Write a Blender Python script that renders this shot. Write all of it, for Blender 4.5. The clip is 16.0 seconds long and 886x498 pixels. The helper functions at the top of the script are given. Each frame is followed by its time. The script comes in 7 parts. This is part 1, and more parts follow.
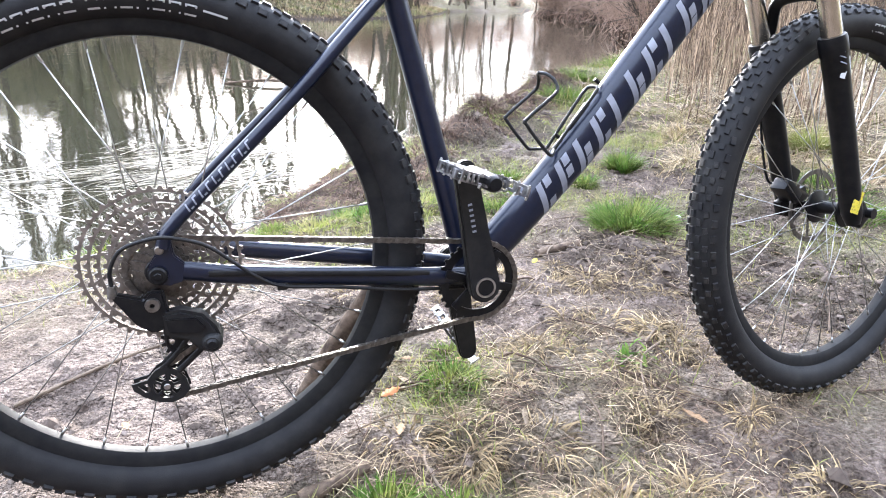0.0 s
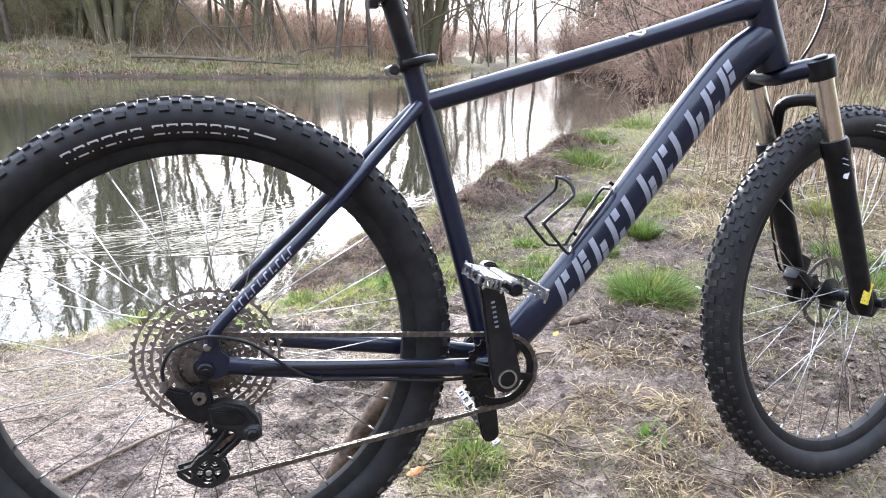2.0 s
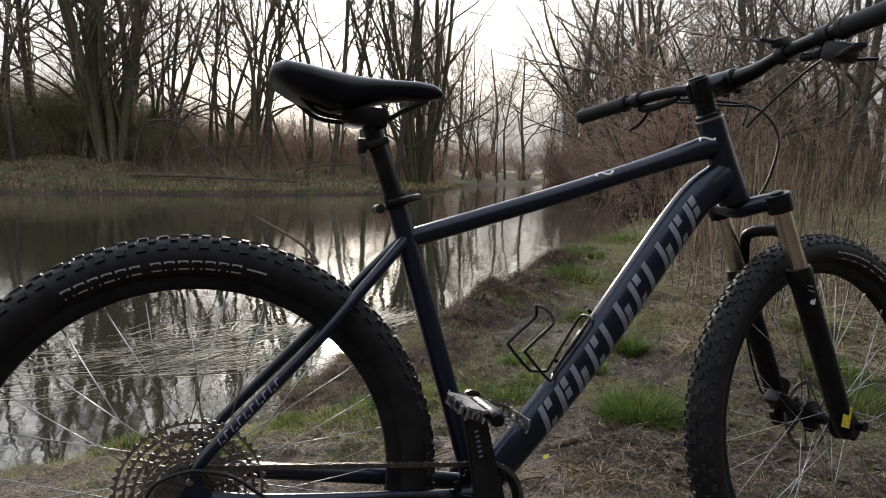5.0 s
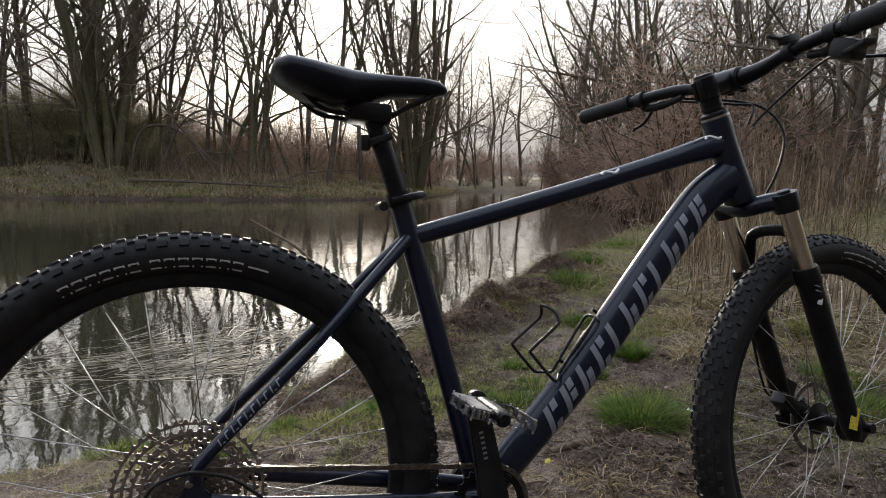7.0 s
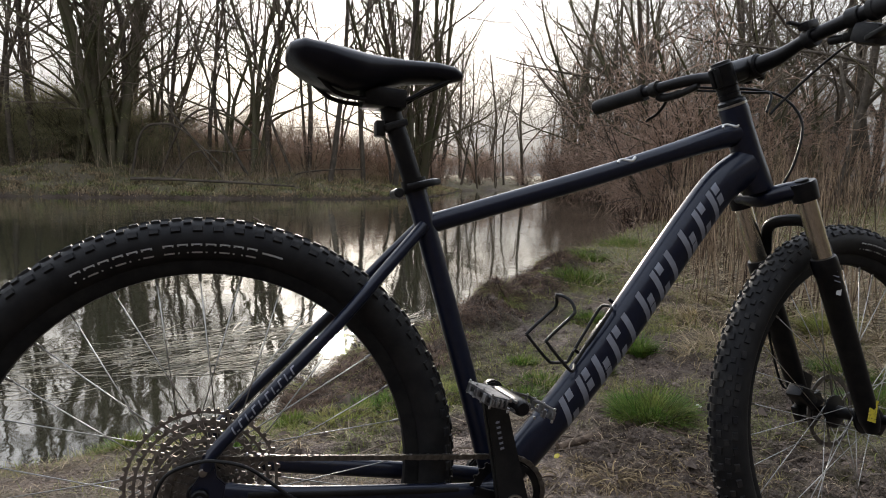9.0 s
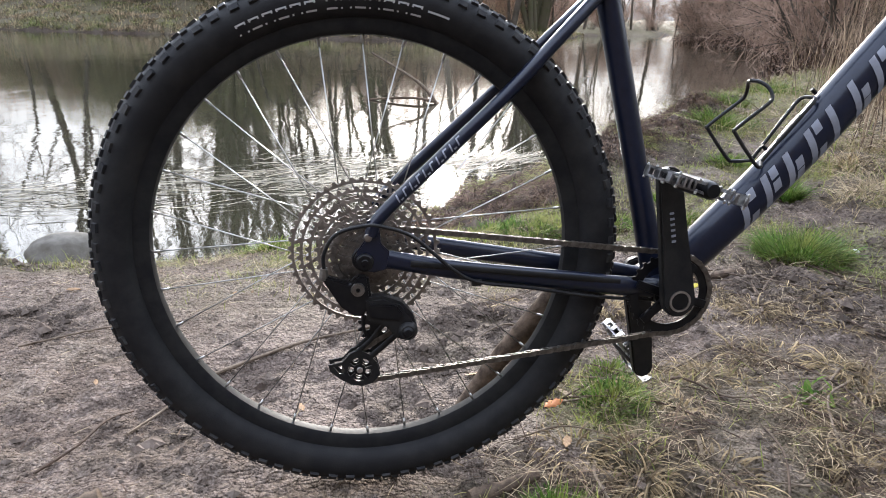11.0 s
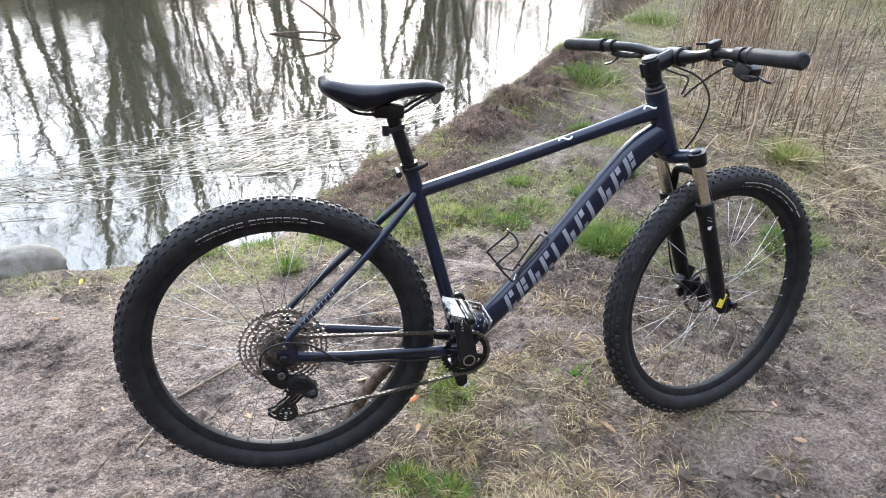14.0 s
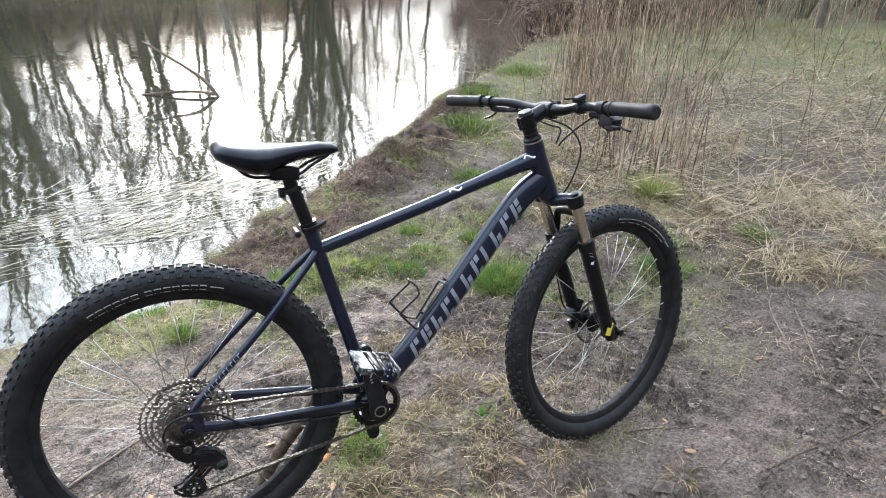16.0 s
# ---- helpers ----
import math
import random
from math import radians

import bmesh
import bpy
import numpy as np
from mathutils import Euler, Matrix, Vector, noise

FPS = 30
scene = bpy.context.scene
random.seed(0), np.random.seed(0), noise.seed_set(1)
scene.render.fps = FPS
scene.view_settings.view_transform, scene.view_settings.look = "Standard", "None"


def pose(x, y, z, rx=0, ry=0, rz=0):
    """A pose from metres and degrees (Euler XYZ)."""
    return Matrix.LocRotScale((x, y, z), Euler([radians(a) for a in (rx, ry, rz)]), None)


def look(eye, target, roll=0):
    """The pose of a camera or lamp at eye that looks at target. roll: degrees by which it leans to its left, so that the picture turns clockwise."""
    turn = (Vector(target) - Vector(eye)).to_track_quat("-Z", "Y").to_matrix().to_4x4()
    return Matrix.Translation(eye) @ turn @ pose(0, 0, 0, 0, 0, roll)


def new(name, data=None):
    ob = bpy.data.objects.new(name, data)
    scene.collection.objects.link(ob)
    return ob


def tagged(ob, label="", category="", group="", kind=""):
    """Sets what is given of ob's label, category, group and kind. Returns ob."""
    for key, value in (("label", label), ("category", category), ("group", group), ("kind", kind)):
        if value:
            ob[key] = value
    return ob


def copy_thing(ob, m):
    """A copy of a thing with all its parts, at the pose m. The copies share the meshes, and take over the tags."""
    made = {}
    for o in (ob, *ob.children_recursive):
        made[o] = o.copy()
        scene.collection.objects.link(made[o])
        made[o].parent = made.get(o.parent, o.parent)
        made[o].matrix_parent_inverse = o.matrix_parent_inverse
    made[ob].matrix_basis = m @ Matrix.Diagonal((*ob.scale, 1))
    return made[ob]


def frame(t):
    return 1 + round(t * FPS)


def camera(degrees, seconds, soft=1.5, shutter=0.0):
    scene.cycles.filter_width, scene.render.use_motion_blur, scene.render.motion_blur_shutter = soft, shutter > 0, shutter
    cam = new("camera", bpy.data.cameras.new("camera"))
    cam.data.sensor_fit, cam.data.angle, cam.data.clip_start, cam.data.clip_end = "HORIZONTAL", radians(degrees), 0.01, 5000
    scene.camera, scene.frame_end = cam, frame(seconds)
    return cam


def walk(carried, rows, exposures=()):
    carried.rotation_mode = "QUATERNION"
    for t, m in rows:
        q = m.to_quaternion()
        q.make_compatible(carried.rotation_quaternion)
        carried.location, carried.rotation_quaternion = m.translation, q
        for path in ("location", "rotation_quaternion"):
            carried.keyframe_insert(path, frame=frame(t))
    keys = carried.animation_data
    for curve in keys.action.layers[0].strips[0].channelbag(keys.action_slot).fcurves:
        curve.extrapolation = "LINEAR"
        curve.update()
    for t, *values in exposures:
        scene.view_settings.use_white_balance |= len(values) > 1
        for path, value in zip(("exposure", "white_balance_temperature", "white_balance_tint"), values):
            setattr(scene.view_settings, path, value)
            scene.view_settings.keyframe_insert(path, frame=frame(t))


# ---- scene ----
cam = camera(69.0, 16.0, soft=1.0)
PATH = [
    (0, (0.109, -0.912, 0.626), (0.689, 0.918, 0.063), -0.3),
    (0.5, (0.102, -0.906, 0.62), (0.675, 0.93, 0.07), -0.4),
    (1, (0.08, -0.904, 0.623), (0.631, 0.941, 0.085), -0.5),
    (1.5, (0.083, -0.935, 0.67), (0.603, 0.929, 0.166), -0.4),
    (2, (0.091, -0.958, 0.707), (0.617, 0.928, 0.3), -0.5),
    (2.5, (0.081, -0.977, 0.727), (0.611, 0.929, 0.436), -0.3),
    (3, (0.085, -0.987, 0.736), (0.625, 0.928, 0.534), -0.5),
    (3.5, (0.092, -0.995, 0.738), (0.643, 0.923, 0.604), -0.4),
    (4, (0.098, -1.001, 0.74), (0.657, 0.917, 0.642), -0.6),
    (6.5, (0.086, -0.984, 0.733), (0.658, 0.932, 0.684), -0.7),
    (7, (0.087, -0.98, 0.727), (0.661, 0.935, 0.682), -0.7),
    (7.5, (0.089, -0.978, 0.72), (0.659, 0.938, 0.678), -0.6),
    (8, (0.086, -0.978, 0.724), (0.652, 0.94, 0.681), -0.6),
    (8.5, (0.089, -0.981, 0.726), (0.659, 0.935, 0.684), -0.5),
    (9, (0.07, -0.961, 0.709), (0.64, 0.956, 0.662), -0.6),
    (9.5, (0.017, -0.926, 0.663), (0.543, 1.002, 0.584), -0.3),
    (10, (0.002, -0.894, 0.615), (0.334, 1.063, 0.373), 0.7),
    (12.5, (0.015, -0.91, 0.592), (0.219, 0.97, -0.059), 1.0),
    (13, (0.025, -1.004, 0.785), (0.275, 0.852, 0.083), 1.0),
    (13.5, (0.043, -1.183, 1.078), (0.352, 0.625, 0.282), 1.0),
    (14, (0.041, -1.36, 1.201), (0.494, 0.41, 0.386), 0.6),
    (14.5, (0.02, -1.434, 1.241), (0.629, 0.289, 0.428), 0.3),
    (15, (0.024, -1.437, 1.244), (0.748, 0.255, 0.463), -0.2),
    (15.5, (0.017, -1.419, 1.239), (0.781, 0.282, 0.515), -0.4),
    (16, (0.011, -1.395, 1.227), (0.791, 0.318, 0.551), -0.1),
]
UP = pose(0, 0, 0, -5.0, 0, 0)  # the bicycle leans away from the viewer by this much
DARK = 0.82
walk(cam, [(t, UP @ look(eye, target, roll)) for t, eye, target, roll in PATH],
     [(0, 3.1, 6200, 11), (1.6, 3.02, 6200, 11), (2.1, 2.78, 6300, 11), (2.5, 1.35, 6750, 10), (3.0, DARK + 0.28, 6900, 9), (4.0, DARK, 6950, 9), (8.8, DARK, 6950, 9), (9.5, DARK + 0.12, 6950, 9), (10.3, DARK - 0.3, 6800, 10), (11.3, 2.48, 6400, 10), (14, 2.47, 6250, 8), (16, 2.33, 6250, 4)])

# ---- world and light ----
SUN_AZ, SUN_EL = 83.0, 13.6  # degrees: from the x axis towards the water, and above the horizon
world = bpy.data.worlds.new("sky")
scene.world = world
world.use_nodes = True
wn, wl = world.node_tree.nodes, world.node_tree.links
wn.clear()
sky = wn.new("ShaderNodeTexSky")
sky.sky_type, sky.sun_disc = "NISHITA", False
sky.sun_elevation, sky.sun_rotation = radians(SUN_EL), radians(90 - SUN_AZ)
sky.air_density, sky.dust_density, sky.ozone_density = 1.0, 6.0, 1.0
grey = wn.new("ShaderNodeHueSaturation")
grey.inputs["Saturation"].default_value = 0.35
wl.new(sky.outputs[0], grey.inputs["Color"])
coord = wn.new("ShaderNodeTexCoord")
stretch = wn.new("ShaderNodeMapping")
stretch.inputs["Scale"].default_value = (1.0, 1.0, 3.5)
wl.new(coord.outputs["Generated"], stretch.inputs[0])
cloud = wn.new("ShaderNodeTexNoise")
cloud.inputs["Scale"].default_value, cloud.inputs["Detail"].default_value, cloud.inputs["Roughness"].default_value = 2.2, 7, 0.6
wl.new(stretch.outputs[0], cloud.inputs["Vector"])
ramp = wn.new("ShaderNodeMapRange")
ramp.inputs[1].default_value, ramp.inputs[2].default_value, ramp.inputs[3].default_value, ramp.inputs[4].default_value = 0.36, 0.66, 0.5, 0.9
wl.new(cloud.outputs[0], ramp.inputs[0])
veil = wn.new("ShaderNodeMix")
veil.data_type = "RGBA"
veil.inputs[7].default_value = (7.6, 8.0, 8.8, 1)
wl.new(ramp.outputs[0], veil.inputs[0])
wl.new(grey.outputs[0], veil.inputs[6])
backing = wn.new("ShaderNodeBackground")
backing.inputs["Strength"].default_value = 0.1
axes = wn.new("ShaderNodeSeparateXYZ")
wl.new(coord.outputs["Generated"], axes.inputs[0])
rise = wn.new("ShaderNodeMapRange")
rise.interpolation_type = "SMOOTHSTEP"
rise.inputs[1].default_value, rise.inputs[2].default_value, rise.inputs[3].default_value, rise.inputs[4].default_value = 0.03, 0.4, 0.34, 1.95
wl.new(axes.outputs[2], rise.inputs[0])
dome = wn.new("ShaderNodeVectorMath")
dome.operation = "SCALE"
wl.new(veil.outputs[2], dome.inputs[0])
glow = wn.new("ShaderNodeMapRange")
glow.inputs[1].default_value, glow.inputs[2].default_value, glow.inputs[3].default_value, glow.inputs[4].default_value = -0.8, 0.9, 0.5, 0.87
wl.new(axes.outputs[1], glow.inputs[0])
bright = wn.new("ShaderNodeMath")
bright.operation = "MULTIPLY"
wl.new(glow.outputs[0], bright.inputs[0])
wl.new(rise.outputs[0], bright.inputs[1])
wl.new(bright.outputs[0], dome.inputs["Scale"])
blue = wn.new("ShaderNodeMix")
blue.data_type, blue.blend_type = "RGBA", "MULTIPLY"
blue.inputs[7].default_value = (0.9, 0.97, 1.1, 1)
height = wn.new("ShaderNodeMapRange")
height.inputs[1].default_value, height.inputs[2].default_value = 0.15, 0.6
wl.new(axes.outputs[2], height.inputs[0])
wl.new(height.outputs[0], blue.inputs[0])
wl.new(dome.outputs[0], blue.inputs[6])
wl.new(blue.outputs[2], backing.inputs["Color"])
wl.new(backing.outputs[0], wn.new("ShaderNodeOutputWorld").inputs[0])
lamp = bpy.data.lights.new("sun", "SUN")
lamp.energy, lamp.angle, lamp.color = 5.0, radians(3), (1.0, 0.94, 0.87)
sun = new("sun", lamp)
SUN_WAY = Vector((math.cos(radians(SUN_AZ)) * math.cos(radians(SUN_EL)), math.sin(radians(SUN_AZ)) * math.cos(radians(SUN_EL)), math.sin(radians(SUN_EL))))
sun.matrix_world = look(SUN_WAY * 60, (0, 0, 0))

# ---- materials ----
def material(name, colour, rough=0.6, metal=0.0, second=None, scale=8.0, spread=(0.35, 0.65), bump=0.0, bump_scale=60.0, coat=0.0, vary=0.0, third=None, third_scale=0.7, island=False):
    """A surface of two or three mixed colours with a fine relief; vary: how much the lightness differs from piece to piece."""
    m = bpy.data.materials.new(name)
    m.use_nodes = True
    n, l = m.node_tree.nodes, m.node_tree.links
    b = n["Principled BSDF"]
    b.inputs["Base Color"].default_value = (*colour, 1)
    b.inputs["Roughness"].default_value, b.inputs["Metallic"].default_value = rough, metal
    if rough > 0.62 and not metal:
        b.inputs["Specular IOR Level"].default_value = 0.1
    if coat:
        b.inputs["Coat Weight"].default_value, b.inputs["Coat Roughness"].default_value = coat, 0.15
    geo = n.new("ShaderNodeTexCoord")
    out = None
    def mix(fac, a, c):
        x = n.new("ShaderNodeMix")
        x.data_type = "RGBA"
        l.new(fac, x.inputs[0])
        for slot, v in ((6, a), (7, c)):
            if isinstance(v, tuple):
                x.inputs[slot].default_value = (*v, 1)
            else:
                l.new(v, x.inputs[slot])
        return x.outputs[2]
    def noise_at(s, detail=5, lo=None, hi=None):
        t = n.new("ShaderNodeTexNoise")
        t.inputs["Scale"].default_value, t.inputs["Detail"].default_value, t.inputs["Roughness"].default_value = s, detail, 0.62
        l.new(geo.outputs["Object"], t.inputs["Vector"])
        if lo is None:
            return t.outputs[0]
        r = n.new("ShaderNodeMapRange")
        r.inputs[1].default_value, r.inputs[2].default_value = lo, hi
        l.new(t.outputs[0], r.inputs[0])
        return r.outputs[0]
    if second:
        out = mix(noise_at(scale, 6, *spread), tuple(colour), tuple(second))
    if third:
        out = mix(noise_at(third_scale, 4, 0.45, 0.62), out or tuple(colour), tuple(third))
    if vary:
        if island:
            src = n.new("ShaderNodeNewGeometry").outputs["Random Per Island"]
        else:
            src = n.new("ShaderNodeObjectInfo").outputs["Random"]
        r = n.new("ShaderNodeMapRange")
        r.inputs[3].default_value, r.inputs[4].default_value = 1 - vary, 1 + vary
        l.new(src, r.inputs[0])
        h = n.new("ShaderNodeHueSaturation")
        l.new(r.outputs[0], h.inputs["Value"])
        if out:
            l.new(out, h.inputs["Color"])
        else:
            h.inputs["Color"].default_value = (*colour, 1)
        out = h.outputs[0]
    if out:
        l.new(out, b.inputs["Base Color"])
    if bump:
        k = n.new("ShaderNodeBump")
        k.inputs["Strength"].default_value, k.inputs["Distance"].default_value = 0.6, bump
        l.new(noise_at(bump_scale, 6), k.inputs["Height"])
        l.new(k.outputs[0], b.inputs["Normal"])
    return m

PAINT = material("navy_satin_paint", (0.0047, 0.0073, 0.0182), 0.28, 0.1, (0.0068, 0.0101, 0.024), 90, bump=0.0002, bump_scale=900, coat=0.4)
BLACK = material("black_anodised_metal", (0.0065, 0.0065, 0.008), 0.34, 0.3, (0.013, 0.0126, 0.0125), 60)
PLASTIC = material("black_plastic", (0.007, 0.007, 0.0085), 0.45, 0.0, (0.017, 0.0165, 0.0155), 40, bump=0.0003, bump_scale=300)
RUBBER = material("tyre_rubber", (0.0085, 0.0083, 0.0092), 0.6, 0.0, (0.02, 0.0195, 0.019), 30, (0.4, 0.75), bump=0.0004, bump_scale=400)
KNOB = material("tread_rubber", (0.010, 0.01, 0.0115), 0.6, 0.0, (0.04, 0.037, 0.033), 35, (0.42, 0.75), bump=0.0005, bump_scale=300)
CHROME = material("steel", (0.5, 0.5, 0.49), 0.28, 1.0, (0.32, 0.31, 0.3), 70)
SPOKE = material("stainless_spoke", (0.36, 0.35, 0.335), 0.34, 1.0)
ALLOY = material("scuffed_alloy", (0.42, 0.42, 0.43), 0.42, 1.0, (0.12, 0.12, 0.124), 45, (0.35, 0.6))
DULL = material("dull_steel", (0.29, 0.262, 0.235), 0.5, 0.9, (0.15, 0.132, 0.115), 60, bump=0.0003, bump_scale=300)
BRONZE = material("smoky_stanchion", (0.66, 0.61, 0.52), 0.26, 1.0, (0.54, 0.49, 0.41), 30)
CHAIN = material("oily_chain_steel", (0.2, 0.185, 0.17), 0.5, 1.0, (0.1, 0.09, 0.08), 90)
DECAL = material("grey_decal", (0.25, 0.265, 0.31), 0.42, 0.25, (0.2, 0.21, 0.25), 60)
PALE = material("pale_print", (0.42, 0.42, 0.42), 0.55)
WHITE = material("white_sticker", (0.75, 0.75, 0.73), 0.5)
YELLOW = material("yellow_sticker", (0.5, 0.4, 0.03), 0.5, 0.0, (0.12, 0.1, 0.03), 160, (0.5, 0.6))
LEATHER = material("saddle_cover", (0.0035, 0.0038, 0.0075), 0.3, 0.0, (0.0065, 0.0068, 0.011), 25, bump=0.0003, bump_scale=500)

RIM_BLACK = material("black_rim", (0.009, 0.009, 0.01), 0.55, 0.0, (0.018, 0.0175, 0.017), 40)
for m, level in ((PLASTIC, 0.2), (RUBBER, 0.2), (KNOB, 0.2), (LEATHER, 0.2), (BLACK, 0.2), (PAINT, 0.22), (RIM_BLACK, 0.1)):
    m.node_tree.nodes["Principled BSDF"].inputs["Specular IOR Level"].default_value = level

def let_through(m, share):
    """Thin leaves and blades: part of the light comes through them."""
    n, l = m.node_tree.nodes, m.node_tree.links
    b = n["Principled BSDF"]
    thin, both = n.new("ShaderNodeBsdfTranslucent"), n.new("ShaderNodeMixShader")
    both.inputs[0].default_value = share
    if b.inputs["Base Color"].links:
        l.new(b.inputs["Base Color"].links[0].from_socket, thin.inputs["Color"])
    l.new(b.outputs[0], both.inputs[1])
    l.new(thin.outputs[0], both.inputs[2])
    l.new(both.outputs[0], n["Material Output"].inputs["Surface"])

# ---- mesh helpers ----
def part(name, bm, mat, parent=None, label="", smooth=35):
    """Links a bmesh as one mesh object, under a thing or a part."""
    if isinstance(bm, bmesh.types.BMesh):
        me = bpy.data.meshes.new(name)
        bmesh.ops.recalc_face_normals(bm, faces=bm.faces)
        bm.to_mesh(me)
        bm.free()
    else:
        me = bm
    if not me.materials:
        me.materials.append(mat)
        if smooth:
            me.shade_smooth()
            me.set_sharp_from_angle(angle=radians(smooth))
    ob = new(name, me)
    if parent:
        ob.parent = parent
    if label:
        ob["label"] = label
    return ob

def raw(name, verts, faces, mat, smooth=True):
    me = bpy.data.meshes.new(name)
    me.from_pydata([tuple(v) for v in verts], [], faces)
    me.materials.append(mat)
    if smooth:
        me.shade_smooth()
    me.update()
    return me

def curve(points, steps=8):
    """A smooth line through the points."""
    p = [Vector(q) for q in points]
    p = [p[0] * 2 - p[1], *p, p[-1] * 2 - p[-2]]
    out = []
    for i in range(1, len(p) - 2):
        a, b, c, d = p[i - 1:i + 3]
        for k in range(steps):
            t = k / steps
            out.append(0.5 * (2 * b + (c - a) * t + (2 * a - 5 * b + 4 * c - d) * t * t + (3 * b - a - 3 * c + d) * t ** 3))
    return [*out, p[-2]]

def sweep(bm, points, radius, seg=12, wide=1.0, side=None, closed=False, caps=True):
    """A round or oval tube along the points. radius: one number or one for each point; wide: its width along side against its height."""
    p = [Vector(q) for q in points]
    n = len(p)
    radius = [radius] * n if isinstance(radius, (int, float)) else list(radius)
    wide = [wide] * n if isinstance(wide, (int, float)) else list(wide)
    rings, prev = [], None
    for i in range(n):
        a, b = (p[i - 1], p[(i + 1) % n]) if closed else (p[max(i - 1, 0)], p[min(i + 1, n - 1)])
        t = (b - a).normalized()
        if prev is None:
            prev = Vector(side) if side else (Vector((0, 0, 1)) if abs(t.z) < 0.9 else Vector((1, 0, 0)))
        s = (prev - t * prev.dot(t)).normalized()
        prev = Vector(side) if side else s
        u = t.cross(s)
        rings.append([bm.verts.new(p[i] + radius[i] * (s * math.cos(2 * math.pi * k / seg) * wide[i] + u * math.sin(2 * math.pi * k / seg))) for k in range(seg)])
    for i in range(n if closed else n - 1):
        q, r = rings[i], rings[(i + 1) % n]
        for k in range(seg):
            bm.faces.new((q[k], q[(k + 1) % seg], r[(k + 1) % seg], r[k]))
    if caps and not closed:
        bm.faces.new(rings[0][::-1])
        bm.faces.new(rings[-1])
    return bm

def tube(points, radius, seg=12, **kw):
    return sweep(bmesh.new(), points, radius, seg, **kw)

def lathe(profile, seg=48, centre=(0, 0, 0), closed=True, bm=None):
    """A body of revolution about the y axis: profile is (radius, y)."""
    bm = bm or bmesh.new()
    c = Vector(centre)
    rings = [[bm.verts.new(c + Vector((r * math.cos(a), y, r * math.sin(a)))) for r, y in profile] for a in (2 * math.pi * k / seg for k in range(seg))]
    m = len(profile)
    for i in range(seg):
        q, r = rings[i], rings[(i + 1) % seg]
        for k in range(m if closed else m - 1):
            if profile[k][0] < 1e-6 and profile[(k + 1) % m][0] < 1e-6:
                continue
            bm.faces.new((q[k], r[k], r[(k + 1) % m], q[(k + 1) % m]))
    bmesh.ops.remove_doubles(bm, verts=bm.verts, dist=1e-6)
    return bm

def disc(r, y0, y1, centre=(0, 0, 0), seg=24, bevel=0.0006, bm=None):
    return lathe([(0, y0), (r - bevel, y0), (r, y0 + bevel), (r, y1 - bevel), (r - bevel, y1), (0, y1)], seg, centre, False, bm)

def block(bm, m, size, bevel=0.0):
    """A box of that size at the pose m, with its edges broken."""
    made = bmesh.ops.create_cube(bm, size=1, matrix=m @ Matrix.Diagonal((*size, 1)))
    if bevel:
        edges = {e for v in made["verts"] for e in v.link_edges}
        bmesh.ops.bevel(bm, geom=list(edges), offset=bevel, segments=2, affect="EDGES", profile=0.6)
    return bm

def plate(outline, y0, y1, bevel=0.0, holes=()):
    """A flat plate in the xz plane from y0 to y1, with that outline (and holes)."""
    bm = bmesh.new()
    loops = []
    for ring in (outline, *holes):
        vs = [bm.verts.new((x, y0, z)) for x, z in ring]
        loops += [bm.edges.new((vs[k], vs[(k + 1) % len(vs)])) for k in range(len(vs))]
    got = bmesh.ops.triangle_fill(bm, use_beauty=True, use_dissolve=False, edges=loops)
    faces = [f for f in got["geom"] if isinstance(f, bmesh.types.BMFace)]
    ext = bmesh.ops.extrude_face_region(bm, geom=faces)
    bmesh.ops.translate(bm, verts=[v for v in ext["geom"] if isinstance(v, bmesh.types.BMVert)], vec=(0, y1 - y0, 0))
    if bevel:
        sharp = [e for e in bm.edges if len(e.link_faces) == 2 and e.calc_face_angle(0) > 0.6]
        bmesh.ops.bevel(bm, geom=sharp, offset=bevel, segments=2, affect="EDGES")
    return bm

def ring_points(cx, cz, r, n=20, a0=0.0):
    return [(cx + r * math.cos(a0 + 2 * math.pi * k / n), cz + r * math.sin(a0 + 2 * math.pi * k / n)) for k in range(n)]

# ---- ground, water and far bank ----
WATER = -0.24
SHORE = [(-60, -3), (-12, 0.9), (-4, 1.45), (-1.3, 1.62), (-0.9, 1.56), (-0.5, 1.62), (-0.1, 1.72), (0.2, 1.85), (0.38, 2.3), (0.7, 2.7), (1.25, 3.2), (1.9, 3.95), (2.5, 4.75), (3.3, 5.9), (5.2, 8.0), (8.9, 12.3), (13.6, 20.0), (17.2, 27.5), (19.6, 37), (24, 52), (42, 64), (120, 90)]
FAR = [(-60, 48), (-12, 32.6), (-1, 30.8), (4.6, 30.8), (10, 35.6), (13, 42), (18, 55), (38, 72), (120, 105)]
# where the wood begins behind the far bank
WOOD_EDGE = [(-60, 56), (-12, 38.5), (4.6, 35.0), (9, 37.5), (13, 43), (18, 55), (38, 72), (120, 105)]
def wood_y(x):
    return float(np.interp(x, [p[0] for p in WOOD_EDGE], [p[1] for p in WOOD_EDGE]))

